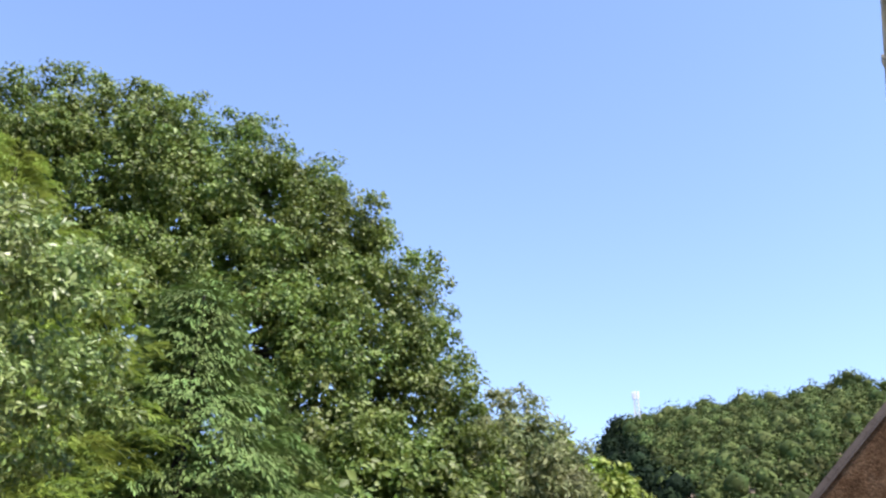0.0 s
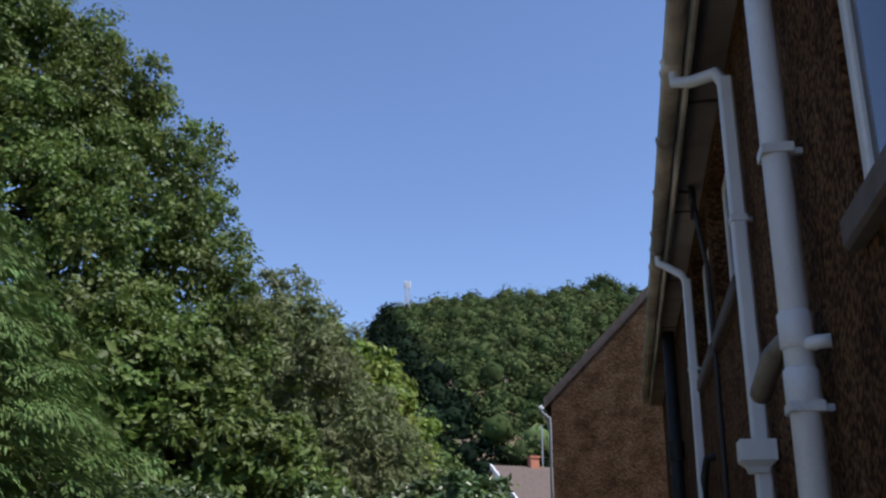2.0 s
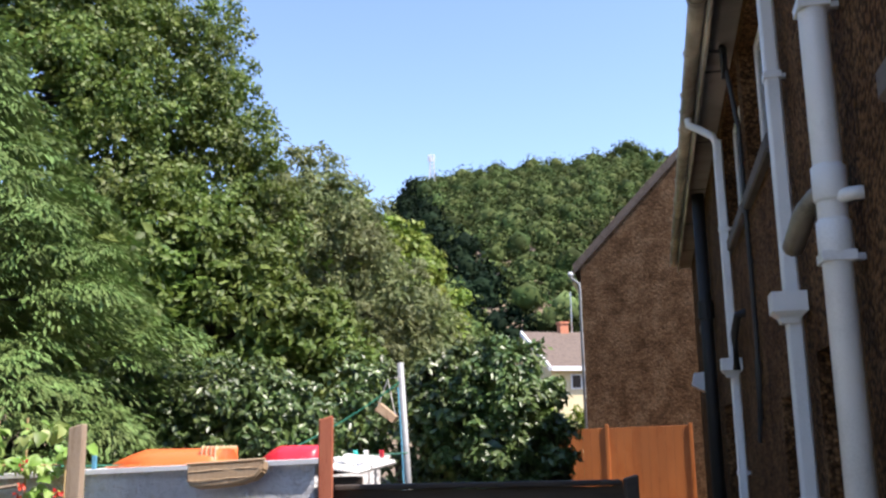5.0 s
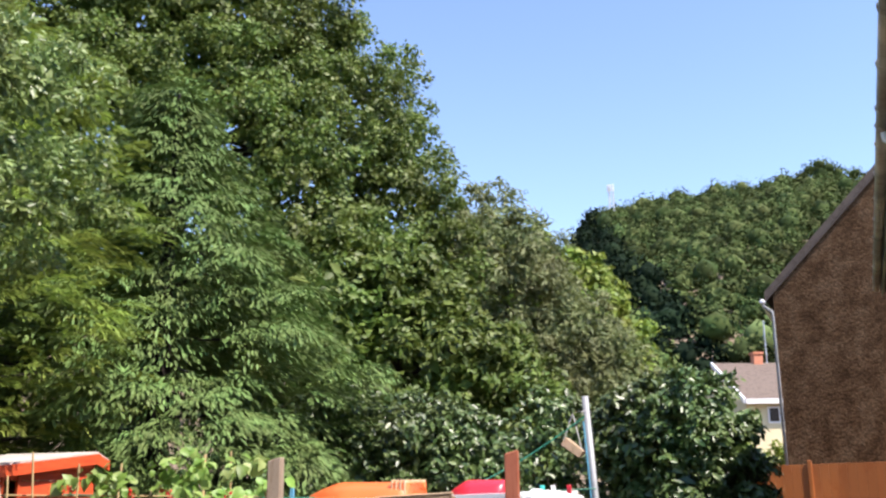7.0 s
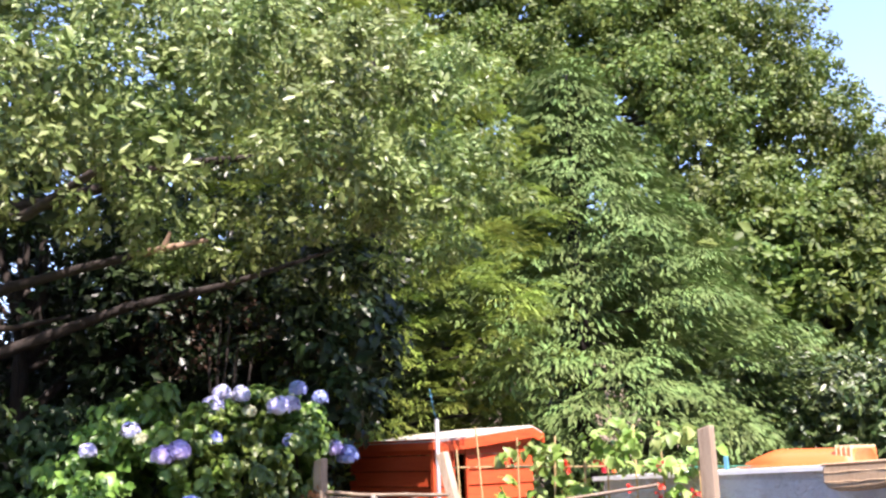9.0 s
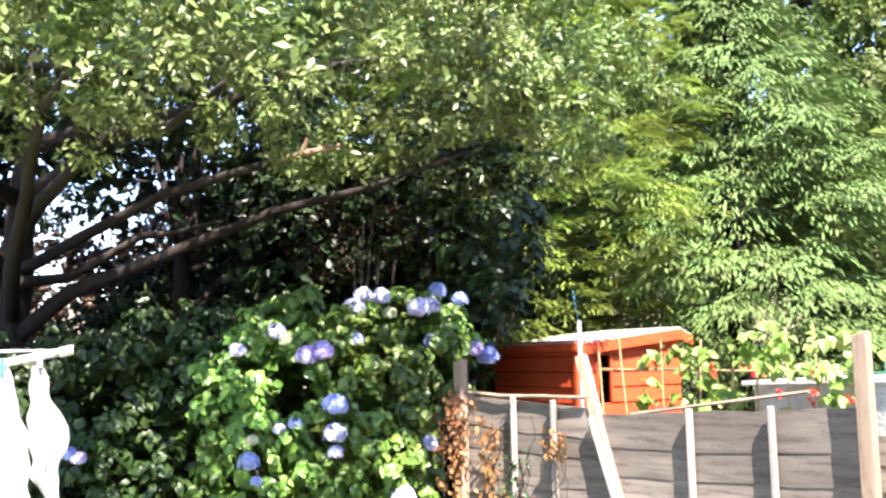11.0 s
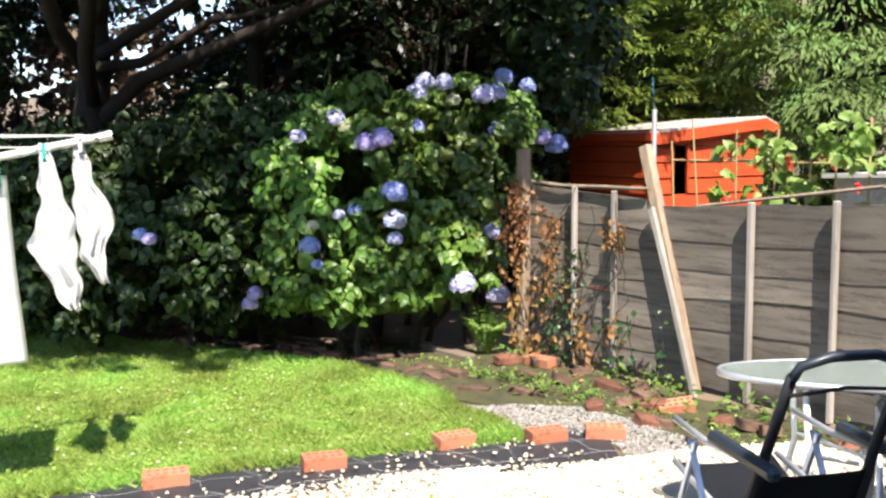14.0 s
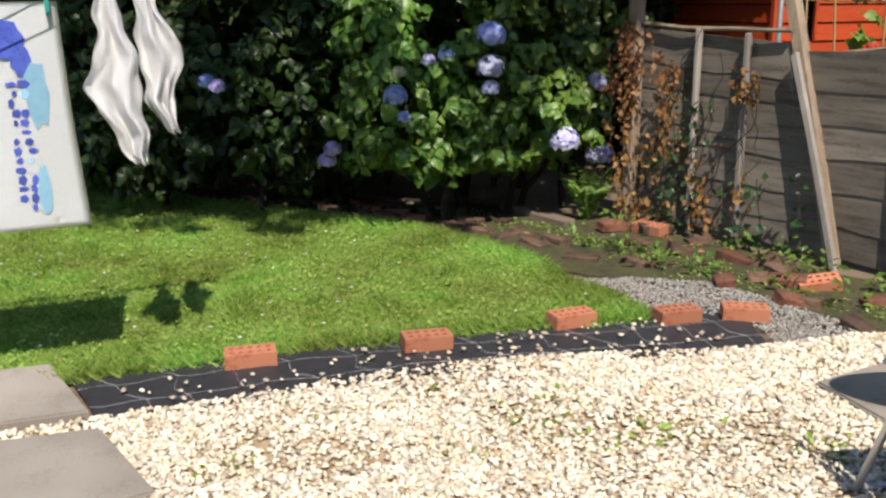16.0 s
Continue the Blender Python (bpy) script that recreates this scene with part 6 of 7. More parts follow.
def washing():
    a = thing("hanging_clothes")
    cloth(a, "body", AX + 0.02, [(1.635, 0.615, 0.655), (1.6, 0.61, 0.67), (1.525, 0.605, 0.7), (1.42, 0.61, 0.7125), (1.3, 0.575, 0.745), (1.2, 0.55, 0.7625), (1.11, 0.575, 0.757), (1.06, 0.6125, 0.757), (0.98, 0.6425, 0.757), (0.89, 0.7125, 0.757)], COTTON, 1.0, 1.3, 0.034, crease=0.7, ragged=0.009)
    for y in (0.622, 0.648):
        part("strap", tube(wavy((AX + 0.012, y, 1.665), (AX + 0.03, y + 0.012, 1.56), 6, 0.006, 0.005), 0.007, 6, flat=0.5), COTTON, a, "thin white strap")
    tagged(a, "white cotton garment pegged by its top to the airer", "laundry", "white washing on the airer")
    b = thing("hanging_clothes")
    cloth(b, "body", AX - 0.03, [(1.68, 0.7825, 0.81), (1.6, 0.7625, 0.825), (1.47, 0.7525, 0.865), (1.345, 0.7575, 0.9275), (1.24, 0.7625, 0.9125), (1.14, 0.7675, 0.8875), (1.07, 0.8125, 0.8825), (1.0, 0.8525, 0.885)], COTTON, 3.4, 1.4, 0.034, crease=0.75, ragged=0.008)
    for y in (0.786, 0.806):
        part("strap", tube(wavy((AX - 0.038, y, 1.705), (AX - 0.012, y - 0.012, 1.56), 6, 0.006, 0.005), 0.007, 6, flat=0.5), COTTON, b, "thin white strap")
    tagged(b, "white cotton garment pegged near the arm's end", "laundry", "white washing on the airer")
    t = thing("beach_towel", label="white bath towel with blue printed figures, hanging", category="towel")
    sheet = cloth(t, "sheet", AX - 0.02, [(1.52, -0.35, 0.475), (1.1, -0.35, 0.49), (0.66, -0.35, 0.52)], TOWEL, 0.4, 1.3, 0.006)
    rng = np.random.default_rng(17)
    # pale shapes at y 0.37 and 0.36 paint shadows of the neighbouring washing
    shapes = [(0.26, 1.38, 0.2, 0.15, BLUE_PRINT, 14), (0.33, 1.3, 0.08, 0.12, BLUE_PRINT, 11), (0.37, 1.17, 0.09, 0.26, PALE_PRINT_SHADOW, 14), (0.36, 0.8, 0.05, 0.22, PALE_PRINT_SHADOW, 12), (0.14, 1.15, 0.1, 0.3, PALE_PRINT_SHADOW, 14), (0.1, 0.9, 0.08, 0.2, BLUE_PRINT, 12)]
    for k in range(15):
        z = 1.25 - 0.036 * k
        for y in (0.285, 0.322):
            if rng.uniform() < 0.75:
                shapes.append((y + rng.normal(0, 0.004), z, rng.uniform(0.022, 0.05), rng.uniform(0.02, 0.045), BLUE_PRINT if rng.uniform() < 0.75 else PALE_PRINT_SHADOW, 5))
    for k, (y, z, w, h, m, n) in enumerate(shapes):
        ring = [(y + w / 2 * math.cos(a) * rng.uniform(0.75, 1.15), z + h / 2 * math.sin(a) * rng.uniform(0.75, 1.15)) for a in np.linspace(0, 6.28, n, endpoint=False)]
        bm = prism(ring, AX - 0.021, AX - 0.0105 + 0.00008 * k, "x")
        for v in bm.verts:
            v.co.x += 0.14 * (1.52 - v.co.z)
        # printed figures, and the painted shadow shapes among them
        part("print", bm, m, t)
    for y, z, k in ((0.44, 1.53, 0), (0.1, 1.52, 1), (0.635, 1.64, 0), (0.795, 1.68, 2)):
        q = part("clothes_peg", boxes((AX - 0.02, AX + 0.035, y - 0.008, y + 0.008, z - 0.06, z + 0.025), bevel=0.003), (PEG, PEG, WHITE_PVC)[k])
        tagged(q, "small plastic clothes peg gripping the washing", "clothes peg", "pegs on the airer")


washing()


# ---- plants ----
def bush(name, lobes, leafmat, spacing, clump, each, leaf, label, seed, wide=0.5, stems=5, category="bush", extra=0, lower=-0.95, rough=0.15, foot=0.12, shape=blades, chaos=0.65, droop=0.5):
    rng = np.random.default_rng(seed)
    ob = thing(name, label=label, category=category)
    lobes = np.asarray(lobes, float)
    c = lobes[:, :3].mean(0)
    for k in range(stems):
        l = lobes[k % len(lobes)]
        e = l[:3] + ball(1, rng)[0] * l[3:] * 0.6
        e[2] = max(e[2], 0.3)
        s = np.array([l[0] + rng.normal(0, 0.12), l[1] + rng.normal(0, 0.12), 0.0])
        part("stem", tube(wavy(s, e, 5, -0.05, 0.03, rng), np.linspace(0.035, 0.01, 5), 6), BARK, ob)
    q, f = clumps(lobes, spacing, clump, rng, rough, lower)
    keep = q[:, 2] > foot
    q, f = q[keep], f[keep]
    sets = [foliage(q, f, clump, each, leaf, wide, rng, droop, chaos=chaos, shape=shape)]
    if extra:
        inner = lobes.copy()
        inner[:, 3:] *= 0.75
        q, f = clumps(inner, spacing, clump, rng, 0.1, lower)
        sets.append(foliage(q[q[:, 2] > 0.15], f[q[:, 2] > 0.15], clump * 1.2, extra, leaf * 1.5, wide * 1.2, rng, shape=shape))
    v, fa = join(*sets)
    mesh_np("foliage", v, fa, leafmat, ob)
    return ob


HYD = [(-7.05, 3.2, 1.15, 0.72, 0.95, 0.95), (-6.95, 2.85, 0.78, 0.58, 0.55, 0.62), (-6.75, 3.5, 0.75, 0.5, 0.55, 0.55), (-7.02, 4.05, 1.6, 0.42, 0.62, 0.55)]
hyd = bush("hydrangea", HYD, HYD_LEAF, 0.18, 0.125, 30, 0.085, "large hydrangea bush with blue, lilac and white flower heads", 51, 0.68, 9, extra=10, foot=0.42, shape=ovate, chaos=0.4, droop=0.85)


def flower_head(c, r, material, rng):
    u = ball(90, rng)
    u[:, 2] = np.abs(u[:, 2]) * 1.2 - 0.35
    u = unit(u)
    c4 = np.repeat(np.asarray(c) + u * r * 1.1 * rng.uniform(0.86, 1.06, (90, 1)), 4, 0)
    n = np.repeat(u, 4, 0)
    t = unit(np.cross(u, ball(90, rng)))
    b = np.cross(u, t)
    d = np.stack([t, b, -t, -b], 1).reshape(-1, 3) + n * 0.15
    s = rng.uniform(0.24, 0.42, 360) * r
    v, f = blades(c4, d, n, s, s * 0.95, 0.05, 0.6)
    iv, itri = ico(2)
    v, f = join((v, f), (iv * [r * 0.82, r * 0.82, r * 0.7] + c, itri))
    mesh_np("flower_head", v, f, material, hyd)


rngf = np.random.default_rng(9)
for x, y, z, r, m in (
    (-6.74, 2.48, 1.69, 0.056, PALE_PETAL), (-6.63, 2.73, 1.82, 0.065, PALE_PETAL), (-6.55, 2.78, 1.76, 0.047, CREAM_PETAL), (-6.71, 3.42, 2.01, 0.077, PALE_PETAL),
    (-6.70, 3.49, 2.11, 0.064, PALE_PETAL), (-6.70, 3.65, 2.10, 0.069, PALE_PETAL), (-6.70, 3.73, 1.97, 0.051, CREAM_PETAL), (-6.70, 4.00, 2.01, 0.085, PALE_PETAL),
    (-6.70, 4.11, 2.03, 0.071, PALE_PETAL), (-6.70, 4.18, 2.16, 0.067, BLUE_PETAL), (-6.70, 4.40, 2.09, 0.063, BLUE_PETAL), (-6.47, 3.31, 1.76, 0.052, BLUE_PETAL),
    (-6.70, 4.13, 1.74, 0.066, BLUE_PETAL), (-6.44, 2.89, 1.64, 0.072, LILAC_PETAL), (-6.43, 3.01, 1.67, 0.077, LILAC_PETAL), (-6.70, 4.55, 1.67, 0.068, LILAC_PETAL),
    (-6.70, 4.68, 1.61, 0.084, BLUE_PETAL), (-6.32, 3.06, 1.28, 0.084, BLUE_PETAL), (-6.37, 2.78, 1.17, 0.050, BLUE_PETAL), (-6.42, 2.67, 1.13, 0.042, PALE_PETAL),
    (-6.43, 2.47, 1.06, 0.042, CREAM_PETAL), (-6.38, 2.43, 0.92, 0.066, BLUE_PETAL), (-6.36, 2.48, 0.79, 0.037, BLUE_PETAL), (-6.31, 3.05, 1.08, 0.076, PALE_PETAL),
    (-6.32, 3.06, 0.95, 0.051, PALE_PETAL), (-6.45, 3.92, 0.94, 0.064, PALE_PETAL), (-6.25, 3.57, 0.59, 0.083, PALE_PETAL), (-6.70, 4.12, 0.40, 0.086, PALE_PETAL),
    (-7.08, 2.17, 0.43, 0.055, LILAC_PETAL), (-7.04, 2.2, 0.51, 0.055, LILAC_PETAL), (-6.93, 1.36, 1.01, 0.047, BLUE_PETAL), (-6.87, 1.41, 0.98, 0.047, LILAC_PETAL)):
    flower_head((x + 0.05, y - 0.02, z + 0.01), r, m, rngf)

# hedge below the oak, its leaf colour lowered to stand for shade
bush("dark_hedge", [(-7.55, 1.75, 1.0, 0.55, 0.75, 0.8), (-8.0, 1.1, 1.0, 0.6, 0.8, 0.85), (-7.6, 2.3, 1.2, 0.5, 0.6, 0.9), (-8.9, 0.9, 0.9, 0.6, 0.9, 0.8), (-8.45, 1.9, 0.8, 0.55, 0.8, 0.75), (-9.2, -0.3, 0.9, 0.6, 1.0, 0.8), (-9.4, -1.6, 0.95, 0.6, 1.0, 0.85), (-7.95, 2.6, 0.8, 0.5, 0.7, 0.75)], SHADE_LEAF, 0.19, 0.14, 22, 0.082, "leafy hedge with glossy leaves behind the lawn, darkened for shade", 52, 0.65, 8, "hedge", extra=8, shape=ovate, chaos=0.45, droop=0.8)
bush("laurel_hedge", [(-6.6, 11.4, 1.5, 1.1, 0.9, 1.3), (-5.2, 11.3, 1.35, 1.2, 0.9, 1.25), (-7.4, 11.0, 1.2, 0.8, 0.8, 1.1), (-4.5, 11.2, 1.2, 0.6, 0.7, 1.2)], LAUREL_LEAF, 0.24, 0.18, 36, 0.105, "rounded glossy laurel hedge beyond the outhouse", 53, 0.48, 8, "hedge", extra=18)
bush("laurel_bush", [(-1.95, 12.4, 1.65, 0.85, 0.9, 1.28), (-2.6, 12.5, 2.05, 0.58, 0.7, 0.65), (-2.75, 13.2, 1.0, 0.5, 0.4, 1.0), (-1.75, 12.3, 0.8, 0.6, 0.7, 0.75)], LAUREL_LEAF, 0.22, 0.17, 38, 0.115, "large round glossy laurel bush", 54, 0.45, 6, extra=22)
bush("shrub", [(-3.5, 14.0, 1.2, 0.9, 0.8, 1.2), (-4.4, 14.5, 1.4, 0.9, 0.9, 1.4), (-2.9, 15.5, 1.4, 0.9, 0.9, 1.5)], LAUREL_LEAF, 0.28, 0.22, 18, 0.13, "green shrubs between the gardens", 55, 0.5, 5, extra=5)
bush("garden_shrub", [(-2.2, 34, 1.2, 1.4, 1.2, 1.4), (-4.5, 33, 1.5, 1.5, 1.2, 1.6)], LIME_LEAF, 0.4, 0.3, 14, 0.2, "green garden shrub before the cream house", 56, 0.5, 5, extra=5)


def bean_row():
    ob = thing("runner_beans", label="runner beans with red flowers on bamboo canes", category="bean plants")
    rng = np.random.default_rng(61)
    spots = [(-6.1 + 0.24 * k, 5.5 + 0.08 * k) for k in range(9)]
    for k, (x, y) in enumerate(spots):
        part("cane", tube([(x, y, 0), (x + rng.normal(0, 0.06), y + rng.normal(0, 0.06), rng.uniform(1.5, 1.85))], 0.008, 5), CANE, ob)
    part("cross_cane", tube([(-6.2, 5.45, 1.5), (-4.2, 6.1, 1.47)], 0.008, 5), CANE, ob)
    part("cross_cane", tube([(-5.3, 5.0, 1.18), (-4.0, 5.35, 1.36)], 0.014, 6), POST_WOOD, ob)
    c = []
    for k in range(60):
        x, y = spots[rng.integers(2, 9)]
        c.append((x + rng.normal(0, 0.13), y + rng.normal(0, 0.12) - 0.05, rng.uniform(0.7, 1.62)))
    for k in range(14):
        c.append((-4.6 + rng.normal(0, 0.2), 5.75 + rng.normal(0, 0.1), rng.uniform(1.45, 1.78)))
    c = np.array(c)
    v, f = foliage(c, unit(rng.normal(size=(len(c), 3)) + [0.3, -0.6, 0.3]), 0.12, 8, 0.1, 0.75, rng, 0.6, shape=ovate)
    mesh_np("foliage", v, f, BEAN_LEAF, ob)
    for k in range(16):
        x, y = spots[rng.integers(2, 9)]
        u = np.array((x, y - 0.1, rng.uniform(1.1, 1.55)))
        v, f = blades(u + rng.normal(0, 0.012, (9, 3)), ball(9, rng), ball(9, rng), np.full(9, 0.04), np.full(9, 0.03))
        mesh_np("flower", v, f, RED_PETAL, ob)


bean_row()


def creeper():
    """Dead and live creeper over the first panel and its post."""
    ob = thing("dead_creeper", label="dead brown creeper with dry leaves over the fence panel", category="creeper")
    iv = thing("ivy", label="dark green ivy climbing the fence panel", category="ivy")
    rng = np.random.default_rng(71)
    d = np.array([P1[0] - P0[0], P1[1] - P0[1]])
    d = d / np.hypot(*d)
    nrm = np.array([d[1], -d[0]])

    def at(s, z, off=0.05):
        q = np.array(P0) + d * s - nrm * 0 + nrm * off
        return np.stack([q[..., 0] if q.ndim > 1 else q[0], q[1], z]) if q.ndim == 1 else q

    def runs(owner, k, seed, z0, z1, s0, s1, mat_stem):
        r = np.random.default_rng(seed)
        pts = []
        for _ in range(k):
            s, z = r.uniform(s0, s1), z0
            line = []
            while z < r.uniform(z1 * 0.6, z1):
                line.append(at(s, z, 0.055 + r.uniform(0, 0.03)))
                s, z = s + r.normal(0.0, 0.045), z + r.uniform(0.06, 0.11)
            if len(line) > 2:
                part("stem", tube(line, 0.004, 4), mat_stem, owner)
                pts += line
        return np.array(pts)

    def leaves(owner, pts, per, leaf, material, seed, hang):
        r = np.random.default_rng(seed)
        p = np.repeat(pts, per, 0) + r.normal(0, 0.03, (len(pts) * per, 3)) * [1, 1, 1.4]
        face = np.array([nrm[0], nrm[1], 0.3])
        n = unit(face + ball(len(p), r) * 0.8)
        dr = unit(np.cross(n, ball(len(p), r)) - np.array([0, 0, hang]))
        s = leaf * r.uniform(0.6, 1.4, len(p))
        p = p + face * r.uniform(0.0, 0.03, (len(p), 1))
        v, f = blades(p, dr, n, s, s * 0.7, 0.3)
        mesh_np("leaves", v, f, material, owner)

    a = runs(ob, 7, 72, 0.02, 1.75, 0.0, 0.5, BARK)
    a = np.concatenate([a, runs(ob, 5, 73, 0.1, 1.5, 0.45, 0.95, BARK)])
    a = a[[noise.noise((q[0] * 6, q[1] * 6, q[2] * 4.5)) > 0.1 or (q[2] > 0.95 and q[0] < -6.1) for q in a]]
    post = np.array([at(s, z, 0.07) for s, z in zip(rng.normal(0.0, 0.03, 26), rng.uniform(0.25, 1.38, 26))])
    leaves(ob, np.concatenate([a, post]), 9, 0.048, DEAD_LEAF, 74, 0.9)
    b = runs(iv, 9, 75, 0.02, 0.6, 0.05, 1.4, BARK)
    b = np.concatenate([b, runs(iv, 3, 76, 0.02, 1.35, 0.3, 0.5, BARK)])
    leaves(iv, b, 2, 0.055, IVY_LEAF, 77, 0.3)


creeper()


# ---- trees ----
def bearing(az, dist):
    return dist * math.sin(radians(az)), dist * math.cos(radians(az))


def lobe(az, dist, z, r, rz=None):
    x, y = bearing(az, dist)
    return (x, y, z, r, r, rz or r)


ox, oy = bearing(-42, 23.5)
tree("oak_tree", (ox, oy, 0), [lobe(-42.5, 23, 9.8, 5.2, 5.6), lobe(-33.4, 22.5, 9.1, 3.45, 4.4), lobe(-48, 22, 11.6, 3.8, 3.8), lobe(-37.4, 21.5, 10.9, 2.8, 2.9), lobe(-29.4, 22.5, 6.8, 2.8, 3.5), lobe(-40, 20, 7.0, 4.0, 4.2), lobe(-54, 22, 9.9, 4.2, 4.2), lobe(-31, 21, 4.2, 3.0, 3.0)], OAK_LEAF, 0.54, 0.46, 110, 0.115, 12, 0.42, "tall broad oak in full dark green leaf", 16, 0.62, 81, extra=34, rough=0.2)
tree("grey_willow", (*bearing(-20.5, 25), 0), [lobe(-21, 24.5, 6.4, 2.1, 2.6), lobe(-18, 25.5, 4.6, 2.2, 2.6), lobe(-23.5, 24, 4.0, 2.0, 2.6), lobe(-15.5, 26, 3.6, 1.9, 2.2)], PALE_LEAF, 0.5, 0.42, 52, 0.2, 6, 0.2, "soft grey-green willow below the oak", 9, 0.32, 82, extra=10)
tree("lime_tree", (*bearing(-17.5, 40), 0), [lobe(-18.5, 40, 8.8, 2.6, 3.0), lobe(-16.2, 40, 8.0, 2.4, 3.0), lobe(-15, 39, 5.5, 2.6, 3.0), lobe(-20.5, 39, 8.8, 2.6, 3.4)], LIME_LEAF, 0.7, 0.55, 46, 0.3, 9, 0.25, "yellow-green tree on the slope", 8, 0.6, 83, extra=8)
tree("ash_tree", (*bearing(-15, 38), 0), [lobe(-16, 38, 5.4, 2.2, 2.8), lobe(-13.6, 39, 4.2, 1.9, 2.4), lobe(-11.6, 42, 3.2, 1.7, 2.0), lobe(-18, 36, 4.5, 2.2, 2.8)], PALE_LEAF, 0.7, 0.55, 46, 0.28, 6, 0.2, "dull green tree at the foot of the hill", 8, 0.45, 84, extra=8)
tree("alder_tree", (*bearing(-27, 19), 0), [lobe(-27.5, 18.5, 3.6, 2.0, 2.4), lobe(-24, 19, 3.2, 1.8, 2.2), lobe(-21, 19.5, 2.6, 1.6, 1.9), lobe(-31, 17.5, 3.4, 1.7, 2.4)], OAK_LEAF, 0.45, 0.36, 46, 0.17, 5, 0.18, "smaller green tree under the oak", 8, 0.55, 85, extra=10)


def conifer(name, base, tall, radius, profile, leafmat, label, seed, fronds, size, droop, lift, z0=0.3, twigs=28, broad=0.55, spread=0.8, wild=0.3, lumpy=0.12, tier=0.4, leaf=0.14, wide=0.26):
    """A cypress: trunk, branches, and flat fans of foliage in broken tiers, arched over and hanging at their tips."""
    rng = np.random.default_rng(seed)
    ob = thing(name, label=label, category="tree")
    b = np.asarray(base, float)
    part("trunk", tube([b - [0, 0, 0.1], b + [0, 0, tall * 0.5], b + [0.05, 0, tall * 0.97]], [0.2, 0.12, 0.02], 9), BARK, ob, smooth=True)
    for k in range(26):
        z = z0 + (tall * 0.8 - z0) * k / 26
        a = rng.uniform(0, 6.28)
        r = radius * np.interp(z / tall, *profile) * 0.8
        part("branch", tube([b + [0, 0, z], b + [math.cos(a) * r * 0.6, math.sin(a) * r * 0.6, z + 0.1], b + [math.cos(a) * r, math.sin(a) * r, z - 0.1 + lift * 0.5]], [0.035, 0.02, 0.008], 6), BARK, ob)
    # more fronds where the girth is greater
    z = np.linspace(z0, tall, 200)
    w = np.interp(z / tall, *profile) + 0.12
    z = np.interp(rng.uniform(0, 1, fronds), np.cumsum(w) / w.sum(), z)
    a = rng.uniform(0, 2 * math.pi, fronds)
    wave = 0.3 * np.sin(a * 3.0 + 1.0) + 0.2 * np.sin(a * 7.0) + 0.12 * np.sin(a * 17.0)
    z = np.where(rng.uniform(size=fronds) < 0.85, np.round((z - wave) / tier) * tier + wave + rng.normal(0, 0.05, fronds), z)
    z = np.clip(z, z0 * 0.6, tall)
    lumps = 1 + lumpy * np.sin(a * 5 + z * 2.3) + lumpy * 0.7 * np.sin(a * 11 - z * 4.1) + rng.normal(0, 0.035, fronds)
    deep = np.where(rng.uniform(size=fronds) < 0.3, rng.uniform(0.55, 0.85, fronds), rng.uniform(0.9, 1.04, fronds))
    r = radius * np.interp(z / tall, *profile) * lumps * deep
    ln = size * rng.uniform(0.55, 1.4, fronds)
    turn = a + rng.normal(0, wild, fronds)
    out = np.stack([np.cos(turn), np.sin(turn), 0 * a], -1)
    side = np.stack([-np.sin(turn), np.cos(turn), 0 * a], -1)
    up1 = np.array([0, 0, 1.0])
    tilt = rng.normal(0, 0.18, (fronds, 1))
    side = unit(side + up1 * tilt)
    root = b + np.stack([np.cos(a), np.sin(a), 0 * a], -1) * np.maximum(r - ln * 0.8, 0.03)[:, None] + np.stack([0 * z, 0 * z, z], -1)
    rise = lift + rng.normal(0, 0.12, fronds)
    fall = droop * rng.uniform(0.7, 1.4, fronds)
    # each fan: flat twigs laid over one another along it, the outer ones hanging
    m = fronds * twigs
    u, q = rng.uniform(0.05, 0.9, (m, 1)), rng.uniform(-1, 1, (m, 1))
    ln, rise, fall = (np.repeat(w, twigs)[:, None] for w in (ln, rise, fall))
    out, side, root = (np.repeat(w, twigs, 0) for w in (out, side, root))
    half = ln * broad * np.sin(math.pi * (0.18 + 0.62 * u))
    fwd = unit(out + up1 * (rise - 2 * fall * u))
    p = root + out * ln * u + up1 * ln * (rise * u - fall * u**2) + side * half * q - up1 * half * 0.45 * q * q + rng.normal(0, 0.01, (m, 3))
    d = unit(fwd + side * q * spread - up1 * 0.3 * np.abs(q) + rng.normal(0, 0.13, (m, 3)))
    n = unit(np.cross(out, side) * 0.9 + out * (0.2 + fall * u) + side * q * 0.35 + rng.normal(0, 0.1, (m, 3)))
    l = leaf * rng.uniform(0.65, 1.35, m)
    v, f = blades(p, d, n, l, l * wide, 0.1, 0.5)
    mesh_np("crown", v, f, leafmat, ob)
    return ob


CONE = ([0, 0.1, 0.3, 0.5, 0.7, 0.88, 1], [0.95, 1.0, 0.9, 0.72, 0.48, 0.22, 0.03])
COLUMN = ([0, 0.15, 0.3, 0.48, 0.66, 0.78, 0.88, 1], [0.75, 0.88, 0.96, 1.0, 0.9, 0.72, 0.4, 0.04])
conifer("green_cypress", (*bearing(-40.5, 13.2), 0), 7.3, 3.25, CONE, CEDAR_LEAF, "dense dark green cypress with drooping sprays", 91, 1900, 0.6, 0.42, 0.12, twigs=74, broad=0.62, wild=0.2, lumpy=0.16, tier=0.5, leaf=0.115, wide=0.22)
